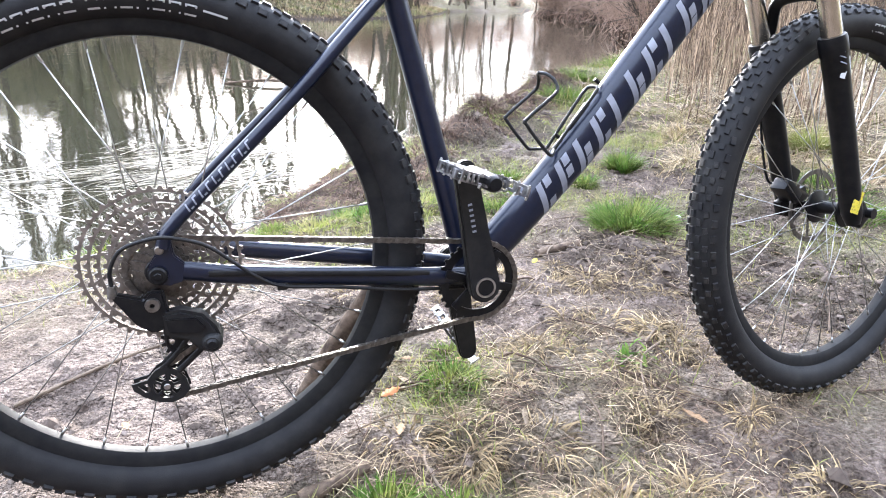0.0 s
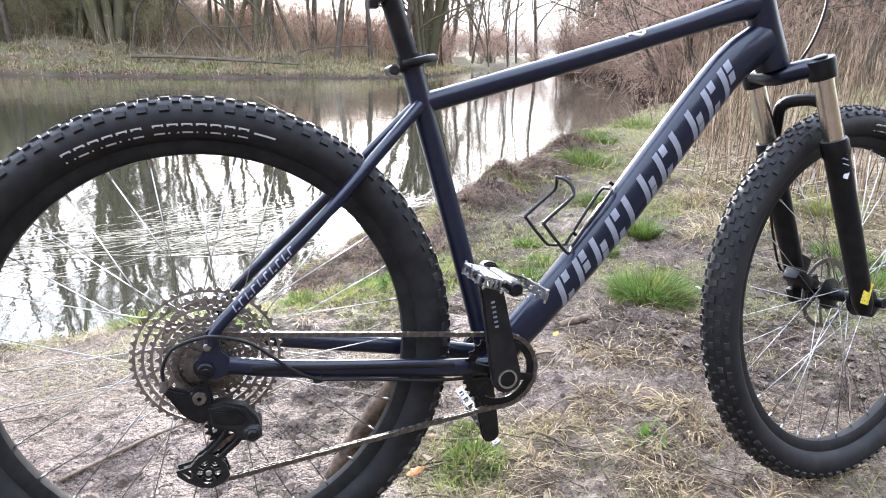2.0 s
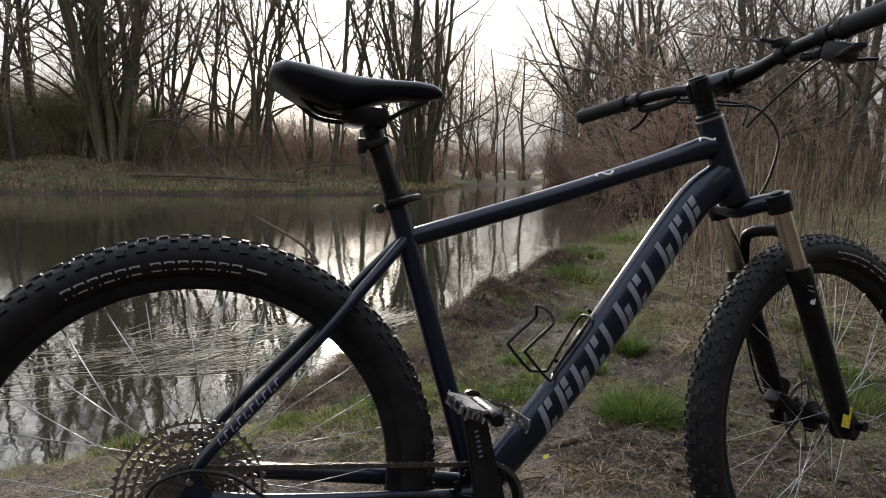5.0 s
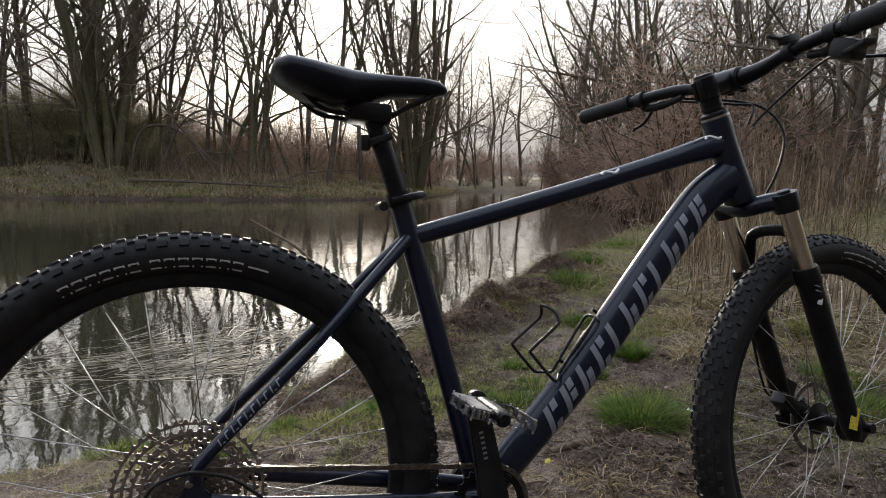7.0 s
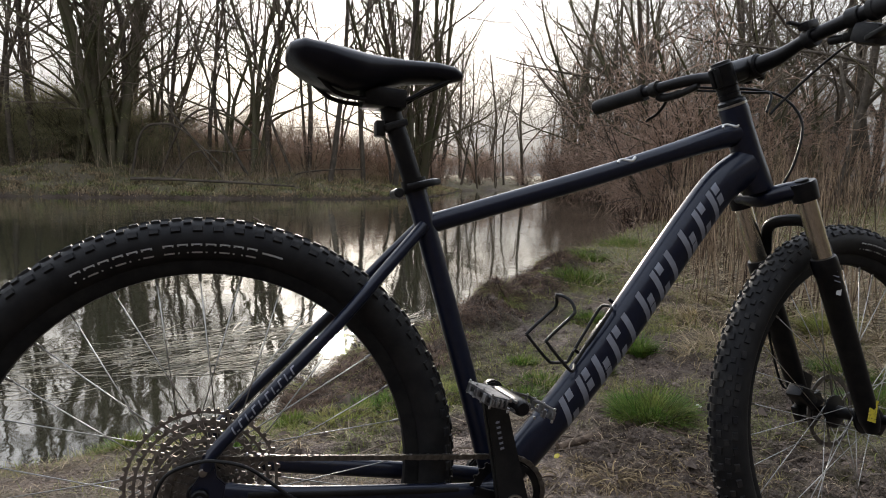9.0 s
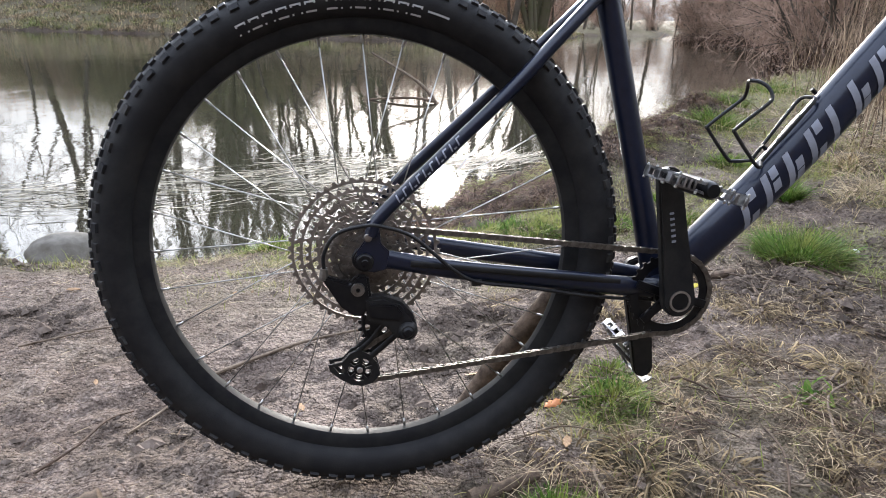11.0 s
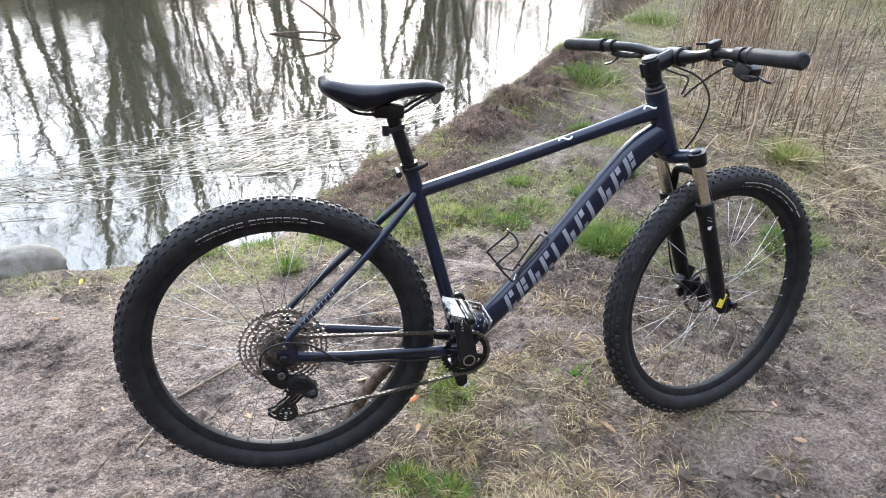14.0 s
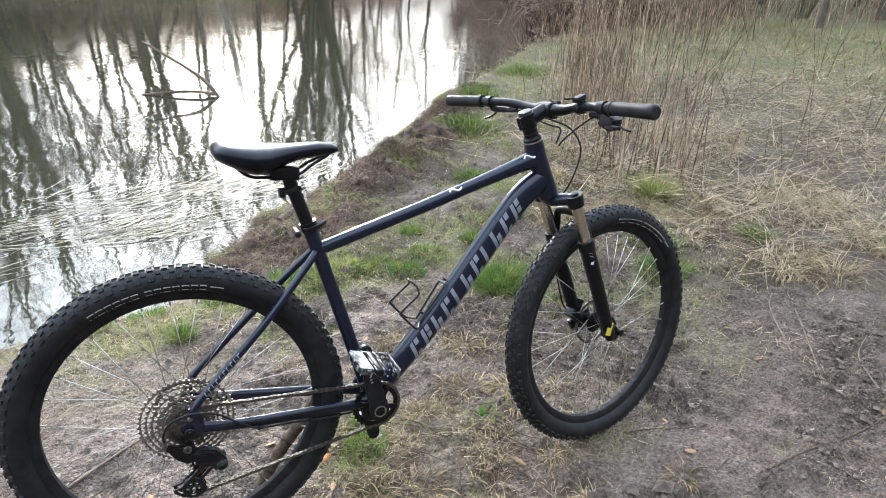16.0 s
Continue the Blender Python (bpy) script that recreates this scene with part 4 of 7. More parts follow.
for y in (-0.053, -0.036):
    lobe = [(-0.053, 0.2145), (-0.033, 0.2185), (-0.022, 0.231), (-0.01, 0.236), (0.004, 0.229), (0.0145, 0.2165), (0.019, 0.198), (0.008, 0.1855), (-0.006, 0.181), (-0.022, 0.184), (-0.038, 0.1935), (-0.051, 0.2055)]
    holes = []
    for q in range(5):
        a0, a1 = q * 1.2566 + 0.3, (q + 1) * 1.2566 + 0.02
        holes.append([(PULLEY_LOW.x + 0.0085 * math.cos(t), PULLEY_LOW.z + 0.0085 * math.sin(t)) for t in (a0, (a0 + a1) / 2, a1)] + [(PULLEY_LOW.x + 0.0175 * math.cos(t), PULLEY_LOW.z + 0.0175 * math.sin(t)) for t in (a1, a1 - 0.3, (a0 + a1) / 2, a0 + 0.3, a0)])
    holes.append([(-0.046, 0.2115), (-0.034, 0.2135), (-0.0305, 0.207), (-0.0315, 0.2), (-0.038, 0.2015)])
    part("cage_plate", plate(lobe, y - 0.0013, y + 0.0013, 0, holes), PLASTIC, der)
    part("cage_arm", tube(curve([(-0.014, y, 0.231), (0.008, y, 0.252), (0.028, y, 0.276), (0.05, y, 0.284)], 5), 0.0034, 8, wide=0.4, side=(0, 1, 0)), PLASTIC, der)
    part("cage_arm", tube(curve([(0.006, y, 0.225), (0.032, y, 0.248), (0.053, y, 0.268)], 5), 0.0042, 8, wide=0.4, side=(0, 1, 0)), PLASTIC, der)
part("cage_arm", tube(curve([(-0.004, -0.0445, 0.29), (-0.003, -0.0445, 0.262), (0.006, -0.0445, 0.248)], 4), 0.0026, 8), PLASTIC, der)
for c in (PULLEY_TOP, PULLEY_LOW):
    part("jockey_wheel", plate(gear_outline(c.x, c.z, 13, 0.0225, 0.005), c.y - 0.002, c.y + 0.002, 0, [ring_points(c.x + 0.0125 * math.cos(k * 1.2566 + 0.8), c.z + 0.0125 * math.sin(k * 1.2566 + 0.8), 0.0048, 10) for k in range(5)]), PLASTIC, der)
part("pulley_bolt", disc(0.0042, -0.058, -0.0545, (PULLEY_LOW.x, 0, PULLEY_LOW.z), 14), CHROME, der)
part("shift_cable", tube(curve([(-0.053, -0.079, 0.36), (-0.052, -0.081, 0.382), (-0.036, -0.084, 0.408), (0.0, -0.084, 0.419), (0.026, -0.084, 0.417), (0.06, -0.083, 0.405), (0.09, -0.08, 0.38), (0.115, -0.078, 0.358), (0.15, -0.074, 0.338), (0.22, -0.066, 0.326), (0.32, -0.055, 0.307), (0.42, -0.035, 0.292)], 8), 0.0025, 10), PLASTIC, bike)
part("cable_guide", block(bmesh.new(), Matrix.Translation((0.15, -0.067, 0.336)), (0.014, 0.012, 0.01), 0.002), PLASTIC, bike)
part("chain_guard", tube(curve([(0.06, -0.0775, 0.366), (0.16, -0.073, 0.354), (0.28, -0.062, 0.338), (0.36, -0.053, 0.327)], 6), 0.004, 8, wide=0.35, side=(0, 1, 0)), PLASTIC, bike)

# saddle, post and clamp
def loft(sections, seg=20):
    bm = bmesh.new()
    rings = []
    for x, w, top, bot, crown in sections:
        ring = []
        for k in range(seg):
            a = 2 * math.pi * k / seg
            c, s = math.cos(a), math.sin(a)
            y = w * math.copysign(abs(c) ** 0.75, c)
            mid = top - (top - bot) * 0.42
            z = mid + (top - mid) * s * (1 - crown * abs(c)) if s > 0 else mid + (mid - bot) * s
            ring.append(bm.verts.new((x, y, z)))
        rings.append(ring)
    for q, r in zip(rings[:-1], rings[1:]):
        for k in range(seg):
            bm.faces.new((q[k], q[(k + 1) % seg], r[(k + 1) % seg], r[k]))
    bm.faces.new(rings[0][::-1])
    bm.faces.new(rings[-1])
    return bm
saddle_bm = loft([(0.122, 0.022, 0.974, 0.962, 0), (0.127, 0.045, 0.983, 0.953, 0), (0.145, 0.064, 0.988, 0.941, 0), (0.175, 0.072, 0.983, 0.925, 0), (0.205, 0.07, 0.978, 0.914, 0), (0.235, 0.057, 0.974, 0.917, 0), (0.262, 0.043, 0.972, 0.927, 0), (0.3, 0.031, 0.971, 0.937, 0), (0.345, 0.024, 0.971, 0.941, 0), (0.373, 0.02, 0.967, 0.943, 0), (0.386, 0.013, 0.96, 0.946, 0), (0.39, 0.005, 0.955, 0.95, 0)])
saddle = part("saddle", saddle_bm, LEATHER, bike, "black padded saddle", smooth=60)
for s in (-1, 1):
    part("saddle_rail", tube(curve([(0.165, s * 0.03, 0.935), (0.19, s * 0.024, 0.915), (0.225, s * 0.021, 0.908), (0.29, s * 0.021, 0.908), (0.325, s * 0.017, 0.925), (0.368, s * 0.009, 0.945)], 6), 0.0035, 10), BLACK, saddle)
part("seatpost", tube([(0.312, 0, 0.778), (0.2725, 0, 0.905)], 0.0152, 20), BLACK, bike)
part("saddle_clamp", block(bmesh.new(), Matrix.Translation((0.264, 0, 0.912)) @ Matrix.Rotation(radians(4), 4, "Y"), (0.066, 0.05, 0.03), 0.007), BLACK, bike)
part("seat_collar", tube([(0.3135, 0, 0.774), (0.3085, 0, 0.793)], 0.0195, 22), BLACK, bike)
lever = part("clamp_lever", tube(curve([(0.296, -0.02, 0.779), (0.31, -0.027, 0.782), (0.332, -0.022, 0.787), (0.349, -0.006, 0.79)], 6), [0.0035] * 18 + [0.003], 8, wide=1.6), BLACK, bike)
part("clamp_nut", disc(0.0075, -0.02, 0.02, (0.283, 0, 0.771), 16, 0.002), PLASTIC, bike)
part("reflector_mount", block(block(bmesh.new(), Matrix.Translation((0.258, 0, 0.868)), (0.014, 0.02, 0.024), 0.003), Matrix.Translation((0.281, 0, 0.873)) @ Matrix.Rotation(radians(-17), 4, "Y"), (0.036, 0.034, 0.011), 0.003), PLASTIC, bike)

# bottle cage of bent wire
cage_bm = bmesh.new()
for s in (-1, 1):
    sweep(cage_bm, curve([(0.575, s * 0.012, 0.492), (0.561, s * 0.034, 0.488), (0.55, s * 0.037, 0.493), (0.516, s * 0.037, 0.534), (0.516, s * 0.037, 0.542), (0.556, s * 0.037, 0.574), (0.565, s * 0.034, 0.584), (0.563, s * 0.026, 0.597), (0.556, s * 0.014, 0.605), (0.551, 0, 0.607)], 7), 0.0027, 8)
    sweep(cage_bm, curve([(0.575, s * 0.012, 0.492), (0.598, s * 0.014, 0.524), (0.636, s * 0.018, 0.574), (0.644, s * 0.012, 0.584), (0.644, 0, 0.585)], 6), 0.0027, 8)
block(cage_bm, Matrix.Translation((0.62, 0, 0.54)) @ Matrix.Rotation(radians(-52), 4, "Y"), (0.05, 0.014, 0.004), 0.001)
part("bottle_cage", cage_bm, PLASTIC, bike, "black wire bottle cage")
for f in (0.585, 0.65):
    part("cage_bolt", tube([(f + 0.004, 0, f - 0.076 + (f - 0.585) * 0.25), (f - 0.004, 0, f - 0.07 + (f - 0.585) * 0.25)], 0.003, 10), BLACK, bike)

# fork, stem and bar turn with the front wheel
def steered(name, bm, mat, label="", parent=None, smooth=35):
    ob = part(name, bm, mat, parent or bike, label, smooth)
    if not parent:
        ob.matrix_local = STEER
    return ob
def leg(s, d, f=0.031):
    return HEAD + AHEAD * f + AXIS * (d - 0.022) + Vector((0, s * 0.064, 0))
crown = steered("fork_crown", tube(curve([leg(-1, -0.014), leg(-1, -0.012) * 0.6 + (HEAD - AXIS * 0.034) * 0.4, HEAD - AXIS * 0.036 + AHEAD * 0.006, leg(1, -0.012) * 0.6 + (HEAD - AXIS * 0.034) * 0.4, leg(1, -0.014)], 6), 0.0195, 18, wide=0.85), PAINT, "black fork crown")
for s in (-1, 1):
    steered("fork_clamp", tube([leg(s, -0.001), leg(s, -0.005), leg(s, -0.034)], [0.0225, 0.024, 0.0215], 20), BLACK)
    steered("fork_cap", tube([leg(s, 0.004), leg(s, 0.003), leg(s, -0.003)], [0.0105, 0.0125, 0.013], 14), BLACK)
    steered("stanchion", tube([leg(s, -0.02), leg(s, -0.16)], 0.016, 20), BRONZE, "smoky bronze fork stanchion")
    lower = steered("fork_leg", tube([leg(s, d) for d in (-0.142, -0.148, -0.17, -0.176, -0.3, -0.43, -0.465, -0.485)], [0.0208, 0.0225, 0.0225, 0.0205, 0.02, 0.0185, 0.0175, 0.012], 20), BLACK, "black fork lower leg")
    part("dropout_foot", block(bmesh.new(), Matrix.Translation(leg(s, -0.474, 0.048)) @ Matrix.Rotation(radians(-38), 4, "Y"), (0.034, 0.018, 0.042), 0.005), BLACK, lower)
    if s < 0:
        part("size_label", block(bmesh.new(), Matrix.Translation(leg(s, -0.204, 0.021) + Vector((0, -0.0178, 0))) @ Matrix.Rotation(radians(20), 4, "Y") @ Matrix.Rotation(radians(-28), 4, "Z"), (0.008, 0.0012, 0.012)), PALE, lower, "small white label")
        part("warning_label", block(bmesh.new(), Matrix.Translation(leg(s, -0.437, 0.0235) + Vector((0, -0.0165, 0))) @ Matrix.Rotation(radians(20), 4, "Y") @ Matrix.Rotation(radians(-16), 4, "Z"), (0.016, 0.0016, 0.04)), YELLOW, lower, "yellow warning label")
        for k in range(3):
            part("leg_print", block(bmesh.new(), Matrix.Translation(leg(s, -0.165 - 0.01 * k, 0.023) + Vector((0, -0.0195, 0))) @ Matrix.Rotation(radians(20), 4, "Y") @ Matrix.Rotation(radians(-20), 4, "Z"), (0.012, 0.001, 0.0018)), DECAL, lower)
arch = steered("fork_arch", tube(curve([leg(-1, -0.155, 0.044), leg(-1, -0.12, 0.052) + Vector((0, 0.008, 0)), leg(-1, -0.082, 0.052) + Vector((0, 0.026, 0)), HEAD + AHEAD * 0.052 - AXIS * 0.096, leg(1, -0.082, 0.052) - Vector((0, 0.026, 0)), leg(1, -0.12, 0.052) - Vector((0, 0.008, 0)), leg(1, -0.155, 0.044)], 6), 0.011, 12, wide=0.8), BLACK)
AXLE = FRONT
steered("front_axle", lathe([(0, -0.078), (0.0095, -0.078), (0.0095, -0.06), (0.006, -0.058), (0.006, 0.058), (0.0095, 0.06), (0.0095, 0.078), (0, 0.078)], 18, AXLE, False), BLACK)
cal = bmesh.new()
block(cal, Matrix.Translation(AXLE + Vector((-0.07, 0.047, 0.035))) @ Matrix.Rotation(radians(40), 4, "Y"), (0.052, 0.034, 0.027), 0.006)
block(cal, Matrix.Translation(AXLE + Vector((-0.048, 0.06, 0.05))) @ Matrix.Rotation(radians(25), 4, "Y"), (0.036, 0.014, 0.058), 0.004)
block(cal, Matrix.Translation(AXLE + Vector((-0.035, 0.06, 0.012))) @ Matrix.Rotation(radians(70), 4, "Y"), (0.03, 0.016, 0.08), 0.004)
steered("brake_caliper", cal, BLACK, "black disc brake caliper")

CLAMP = Vector((0.946, 0, 1.0045))
steered("headset_cap", tube([HEAD + AXIS * s for s in (0.1435, 0.149, 0.153, 0.1535)], [0.0245, 0.0235, 0.0185, 0.0172], 20), BLACK)
for lo, hi in ((0.1537, 0.163), (0.1634, 0.1748)):
    steered("spacer", tube([HEAD + AXIS * s for s in (lo, lo + 0.0008, hi - 0.0008, hi)], [0.0178, 0.0186, 0.0186, 0.0178], 20), BLACK)
steered("crown_ring", tube([HEAD + AXIS * 0.1395, HEAD + AXIS * 0.1435], 0.0252, 24), CHROME)
stem_bm = tube([HEAD + AXIS * s for s in (0.175, 0.177, 0.214, 0.216)], [0.0185, 0.02, 0.02, 0.0185], 20)
sweep(stem_bm, [HEAD + AXIS * 0.196, CLAMP - Vector((0.01, 0, 0))], [0.0175, 0.0165], 16, wide=1.15)
disc(0.0215, -0.024, 0.024, CLAMP, 24, 0.003, stem_bm)
for s in (-0.013, 0.013):
    block(stem_bm, Matrix.Translation(CLAMP + Vector((0.019, s, 0))) @ Matrix.Rotation(radians(20), 4, "Y"), (0.012, 0.013, 0.046), 0.003)
    block(stem_bm, Matrix.Translation(HEAD + AXIS * 0.1955 - AHEAD * 0.019 + Vector((0, s * 0.4, 0))) @ Matrix.Rotation(radians(-20), 4, "Y"), (0.014, 0.008, 0.034), 0.002)
steered("stem", stem_bm, BLACK, "black handlebar stem")
steered("stem_cap", tube([HEAD + AXIS * 0.216, HEAD + AXIS * 0.2205, HEAD + AXIS * 0.222], [0.018, 0.017, 0.005], 18), PLASTIC)
for s in (-0.013, 0.013):
    steered("stem_bolt", tube([CLAMP + Vector((0.022, s, 0.016)), CLAMP + Vector((0.031, s, 0.0128))], 0.0032, 10), CHROME)
BAR = curve([(0.902, 0.367, 1.019), (0.918, 0.24, 1.0205), (0.936, 0.13, 1.0185), (0.946, 0.06, 1.0075), (0.946, 0, 1.0045), (0.946, -0.06, 1.0075), (0.936, -0.13, 1.0185), (0.918, -0.24, 1.0205), (0.902, -0.367, 1.019)], 6)
handlebar = steered("handlebar", tube(BAR, [0.0112 + 0.0047 * max(0, 1 - (abs(p[1]) / 0.09) ** 2) for p in BAR], 16), BLACK, "black riser handlebar")
for s in (-1, 1):
    a, b = Vector((0.902, s * 0.366, 1.019)), Vector((0.9195, s * 0.232, 1.0205))
    steered("grip", tube([a + (a - b) * 0.03, a + (a - b) * 0.01, a, a.lerp(b, 0.1), a.lerp(b, 0.5), a.lerp(b, 0.92), a.lerp(b, 0.93), b], [0.012, 0.0158, 0.0165, 0.0162, 0.0155, 0.0155, 0.0172, 0.0172], 18), RUBBER, "black rubber grip")
    c = Vector((0.9235, s * 0.205, 1.0205))
    lv = bmesh.new()
    sweep(lv, [c + Vector((0, s * -0.009, 0)), c + Vector((0, s * 0.009, 0))], 0.0155, 16)
    reach = 0.05 if s < 0 else 0.1
    sweep(lv, curve([c + Vector((0.004, 0, -0.014)), c + Vector((0.012, s * -0.012, -0.02)), c + Vector((0.016, s * -0.55 * reach, -0.021)), c + Vector((0.012, s * -reach, -0.019))], 6), [0.009] * 6 + [0.0085] * 6 + [0.007] * 6 + [0.005], 12)
    body = steered("brake_lever", lv, PLASTIC, "black hydraulic brake lever")
    part("lever_blade", tube(curve([c + Vector((0.016, s * -0.015, -0.024)), c + Vector((0.026, s * 0.008, -0.034)), c + Vector((0.03, s * 0.03, -0.044)), c + Vector((0.027, s * 0.05, -0.05)), c + Vector((0.031, s * 0.06, -0.052))], 6), 0.0038, 10, wide=0.7), BLACK, body)
shift = bmesh.new()
block(shift, Matrix.Translation((0.931, -0.222, 0.989)) @ Matrix.Rotation(0.4, 4, "X"), (0.038, 0.042, 0.032), 0.009)
block(shift, Matrix.Translation((0.908, -0.25, 0.98)) @ Matrix.Rotation(-0.5, 4, "Z"), (0.02, 0.055, 0.008), 0.003)
steered("shifter", shift, PLASTIC, "black trigger shifter below the bar")
bell = bmesh.new()
sweep(bell, [(0.938, -0.118, 1.0165), (0.936, -0.133, 1.0185)], 0.0165, 16)
block(bell, Matrix.Translation((0.932, -0.125, 1.038)) @ Matrix.Rotation(-0.3, 4, "Y"), (0.03, 0.02, 0.014), 0.004)
block(bell, Matrix.Translation((0.908, -0.118, 1.039)), (0.034, 0.008, 0.005), 0.002)
steered("lockout_lever", bell, PLASTIC, "small black lever clamped on the bar")
for pts in ([(0.95, -0.2, 0.992), (0.985, -0.15, 1.0), (0.995, -0.085, 0.975), (0.975, -0.04, 0.935), (0.958, -0.03, 0.915)],
            [(0.945, 0.11, 1.0), (0.985, 0.02, 0.975), (1.015, -0.02, 0.95), (1.03, -0.04, 0.9), (1.01, -0.035, 0.83), (0.988, -0.01, 0.77)],
            [(0.945, 0.13, 1.0), (0.95, 0.07, 0.982), (0.965, 0.01, 0.965), (0.975, -0.02, 0.955), (0.955, -0.025, 0.92)]):
    steered("control_cable", tube(curve(pts, 8), 0.0024, 8), PLASTIC)
part("disc_hose", tube(curve([leg(1, -0.12, 0.03), leg(1, -0.25, 0.018) + Vector((0, 0.012, 0)), leg(1, -0.4, 0.01) + Vector((0, 0.016, 0)), AXLE + Vector((-0.06, 0.06, 0.06))], 8), 0.0024, 8), PLASTIC, bike).matrix_local = STEER

# ---- plants and litter of the near bank ----
def blades(name, base, heading, rise, length, width, droop, mat, steps=3, cross=0.0):
    """Many thin blades in one mesh. rise: the angle above the ground at the root; droop: how far it bends down to the tip (radians)."""
    n = len(base)
    rng = np.random.RandomState(n)
    verts = np.zeros((n, steps + 1, 2, 3))
    p = np.array(base, float)
    flat = np.stack([np.cos(heading), np.sin(heading), np.zeros(n)], -1)
    side = np.stack([-np.sin(heading), np.cos(heading), np.zeros(n)], -1)
    turn = rng.uniform(-0.5, 0.5, n)
    up = np.array([0, 0, 1.0])
    for k in range(steps + 1):
        f = k / steps
        w = (width * (1 - 0.85 * f ** 2))[:, None] * 0.5
        s = side * np.cos(turn)[:, None] + up * np.sin(turn)[:, None]
        verts[:, k, 0], verts[:, k, 1] = p - s * w, p + s * w
        a = rise - droop * (f + 0.5 / steps)
        swing = 0.25 * np.sin(3 * f + turn * 9)
        d = (flat * np.cos(swing)[:, None] + side * np.sin(swing)[:, None]) * np.cos(a)[:, None] + up * np.sin(a)[:, None]
        p = p + d * (length / steps)[:, None]
    verts = verts.reshape(-1, 3)
    one = np.array([[2 * k, 2 * k + 1, 2 * k + 3, 2 * k + 2] for k in range(steps)])
    faces = (one[None] + (np.arange(n) * 2 * (steps + 1))[:, None, None]).reshape(-1, 4)
    me = bpy.data.meshes.new(name)
    me.from_pydata(verts.tolist(), [], faces.tolist())
    me.materials.append(mat)
    me.update()
    return me

def scatter(count, box, weight, seed):
    """Random places in the box (x0, y0, x1, y1), kept in proportion to weight(x, y)."""
    rng = np.random.RandomState(seed)
    x, y = rng.uniform(box[0], box[2], count), rng.uniform(box[1], box[3], count)
    keep = rng.rand(count) < weight(x, y)
    return x[keep], y[keep]

STRAW = material("dry_straw", (0.5, 0.405, 0.27), 0.7, 0.0, (0.2, 0.148, 0.095), 9, (0.35, 0.65), vary=0.4, island=True)
DEAD = material("dead_brown_grass", (0.15, 0.1, 0.072), 0.8, 0.0, (0.045, 0.03, 0.023), 7, (0.35, 0.65), vary=0.6, island=True)
GRASS = material("green_grass", (0.058, 0.115, 0.018), 0.65, 0.0, (0.16, 0.17, 0.045), 14, (0.42, 0.66), vary=0.55, island=True)
PALEGRASS = material("yellowing_grass", (0.165, 0.215, 0.045), 0.65, 0.0, (0.28, 0.235, 0.105), 10, (0.35, 0.65), vary=0.35, island=True)
WOOD = material("weathered_bark", (0.15, 0.11, 0.08), 0.85, 0.0, (0.05, 0.036, 0.027), 45, (0.35, 0.65), bump=0.004, bump_scale=120)
TWIG = material("grey_twig", (0.2, 0.155, 0.115), 0.8, 0.0, (0.1, 0.075, 0.056), 60, bump=0.001, bump_scale=200)
DARKTWIG = material("dark_twig", (0.12, 0.085, 0.062), 0.8, 0.0, (0.05, 0.036, 0.028), 60, bump=0.001, bump_scale=200)
LEAF = material("dead_leaf", (0.3, 0.2, 0.12), 0.7, 0.0, (0.18, 0.11, 0.06), 60, bump=0.001, bump_scale=90, vary=0.4)
CLOD = material("mud_crumb", (0.07, 0.055, 0.045), 0.9, 0.0, (0.15, 0.12, 0.1), 20, bump=0.003, bump_scale=90, vary=0.3, island=True)
REED = material("dry_reed", (0.35, 0.255, 0.17), 0.75, 0.0, (0.085, 0.058, 0.042), 5, (0.4, 0.6), vary=0.6, island=True)
HUMUS = material("dark_humus_crumb", (0.05, 0.037, 0.03), 0.9, 0.0, (0.14, 0.11, 0.09), 25, bump=0.003, bump_scale=90, vary=0.4, island=True)
STONE = material("pale_river_stone", (0.17, 0.155, 0.135), 0.8, 0.0, (0.095, 0.086, 0.07), 14, bump=0.006, bump_scale=30)

for m, share in ((GRASS, 0.32), (PALEGRASS, 0.35), (STRAW, 0.3), (DEAD, 0.2)):
    let_through(m, share)

def litter(name, label, count, box, weight, seed, mat, lengths, widths, rises, droops, lift=0.004, steps=3):
    x, y = scatter(count, box, weight, seed)
    rng = np.random.RandomState(seed + 1)
    n = len(x)
    z = ground_height(x, y) + rng.uniform(0, lift, n)
    me = blades(name, np.stack([x, y, z], -1), rng.uniform(0, 6.283, n), rng.uniform(*rises, n), rng.uniform(*lengths, n) * (0.6 + 0.4 * rng.rand(n)), rng.uniform(*widths, n), rng.uniform(*droops, n), mat, steps)
    return tagged(new(name, me), label, "dry grass" if "straw" in name or "dead" in name else "grass", kind="stuff")

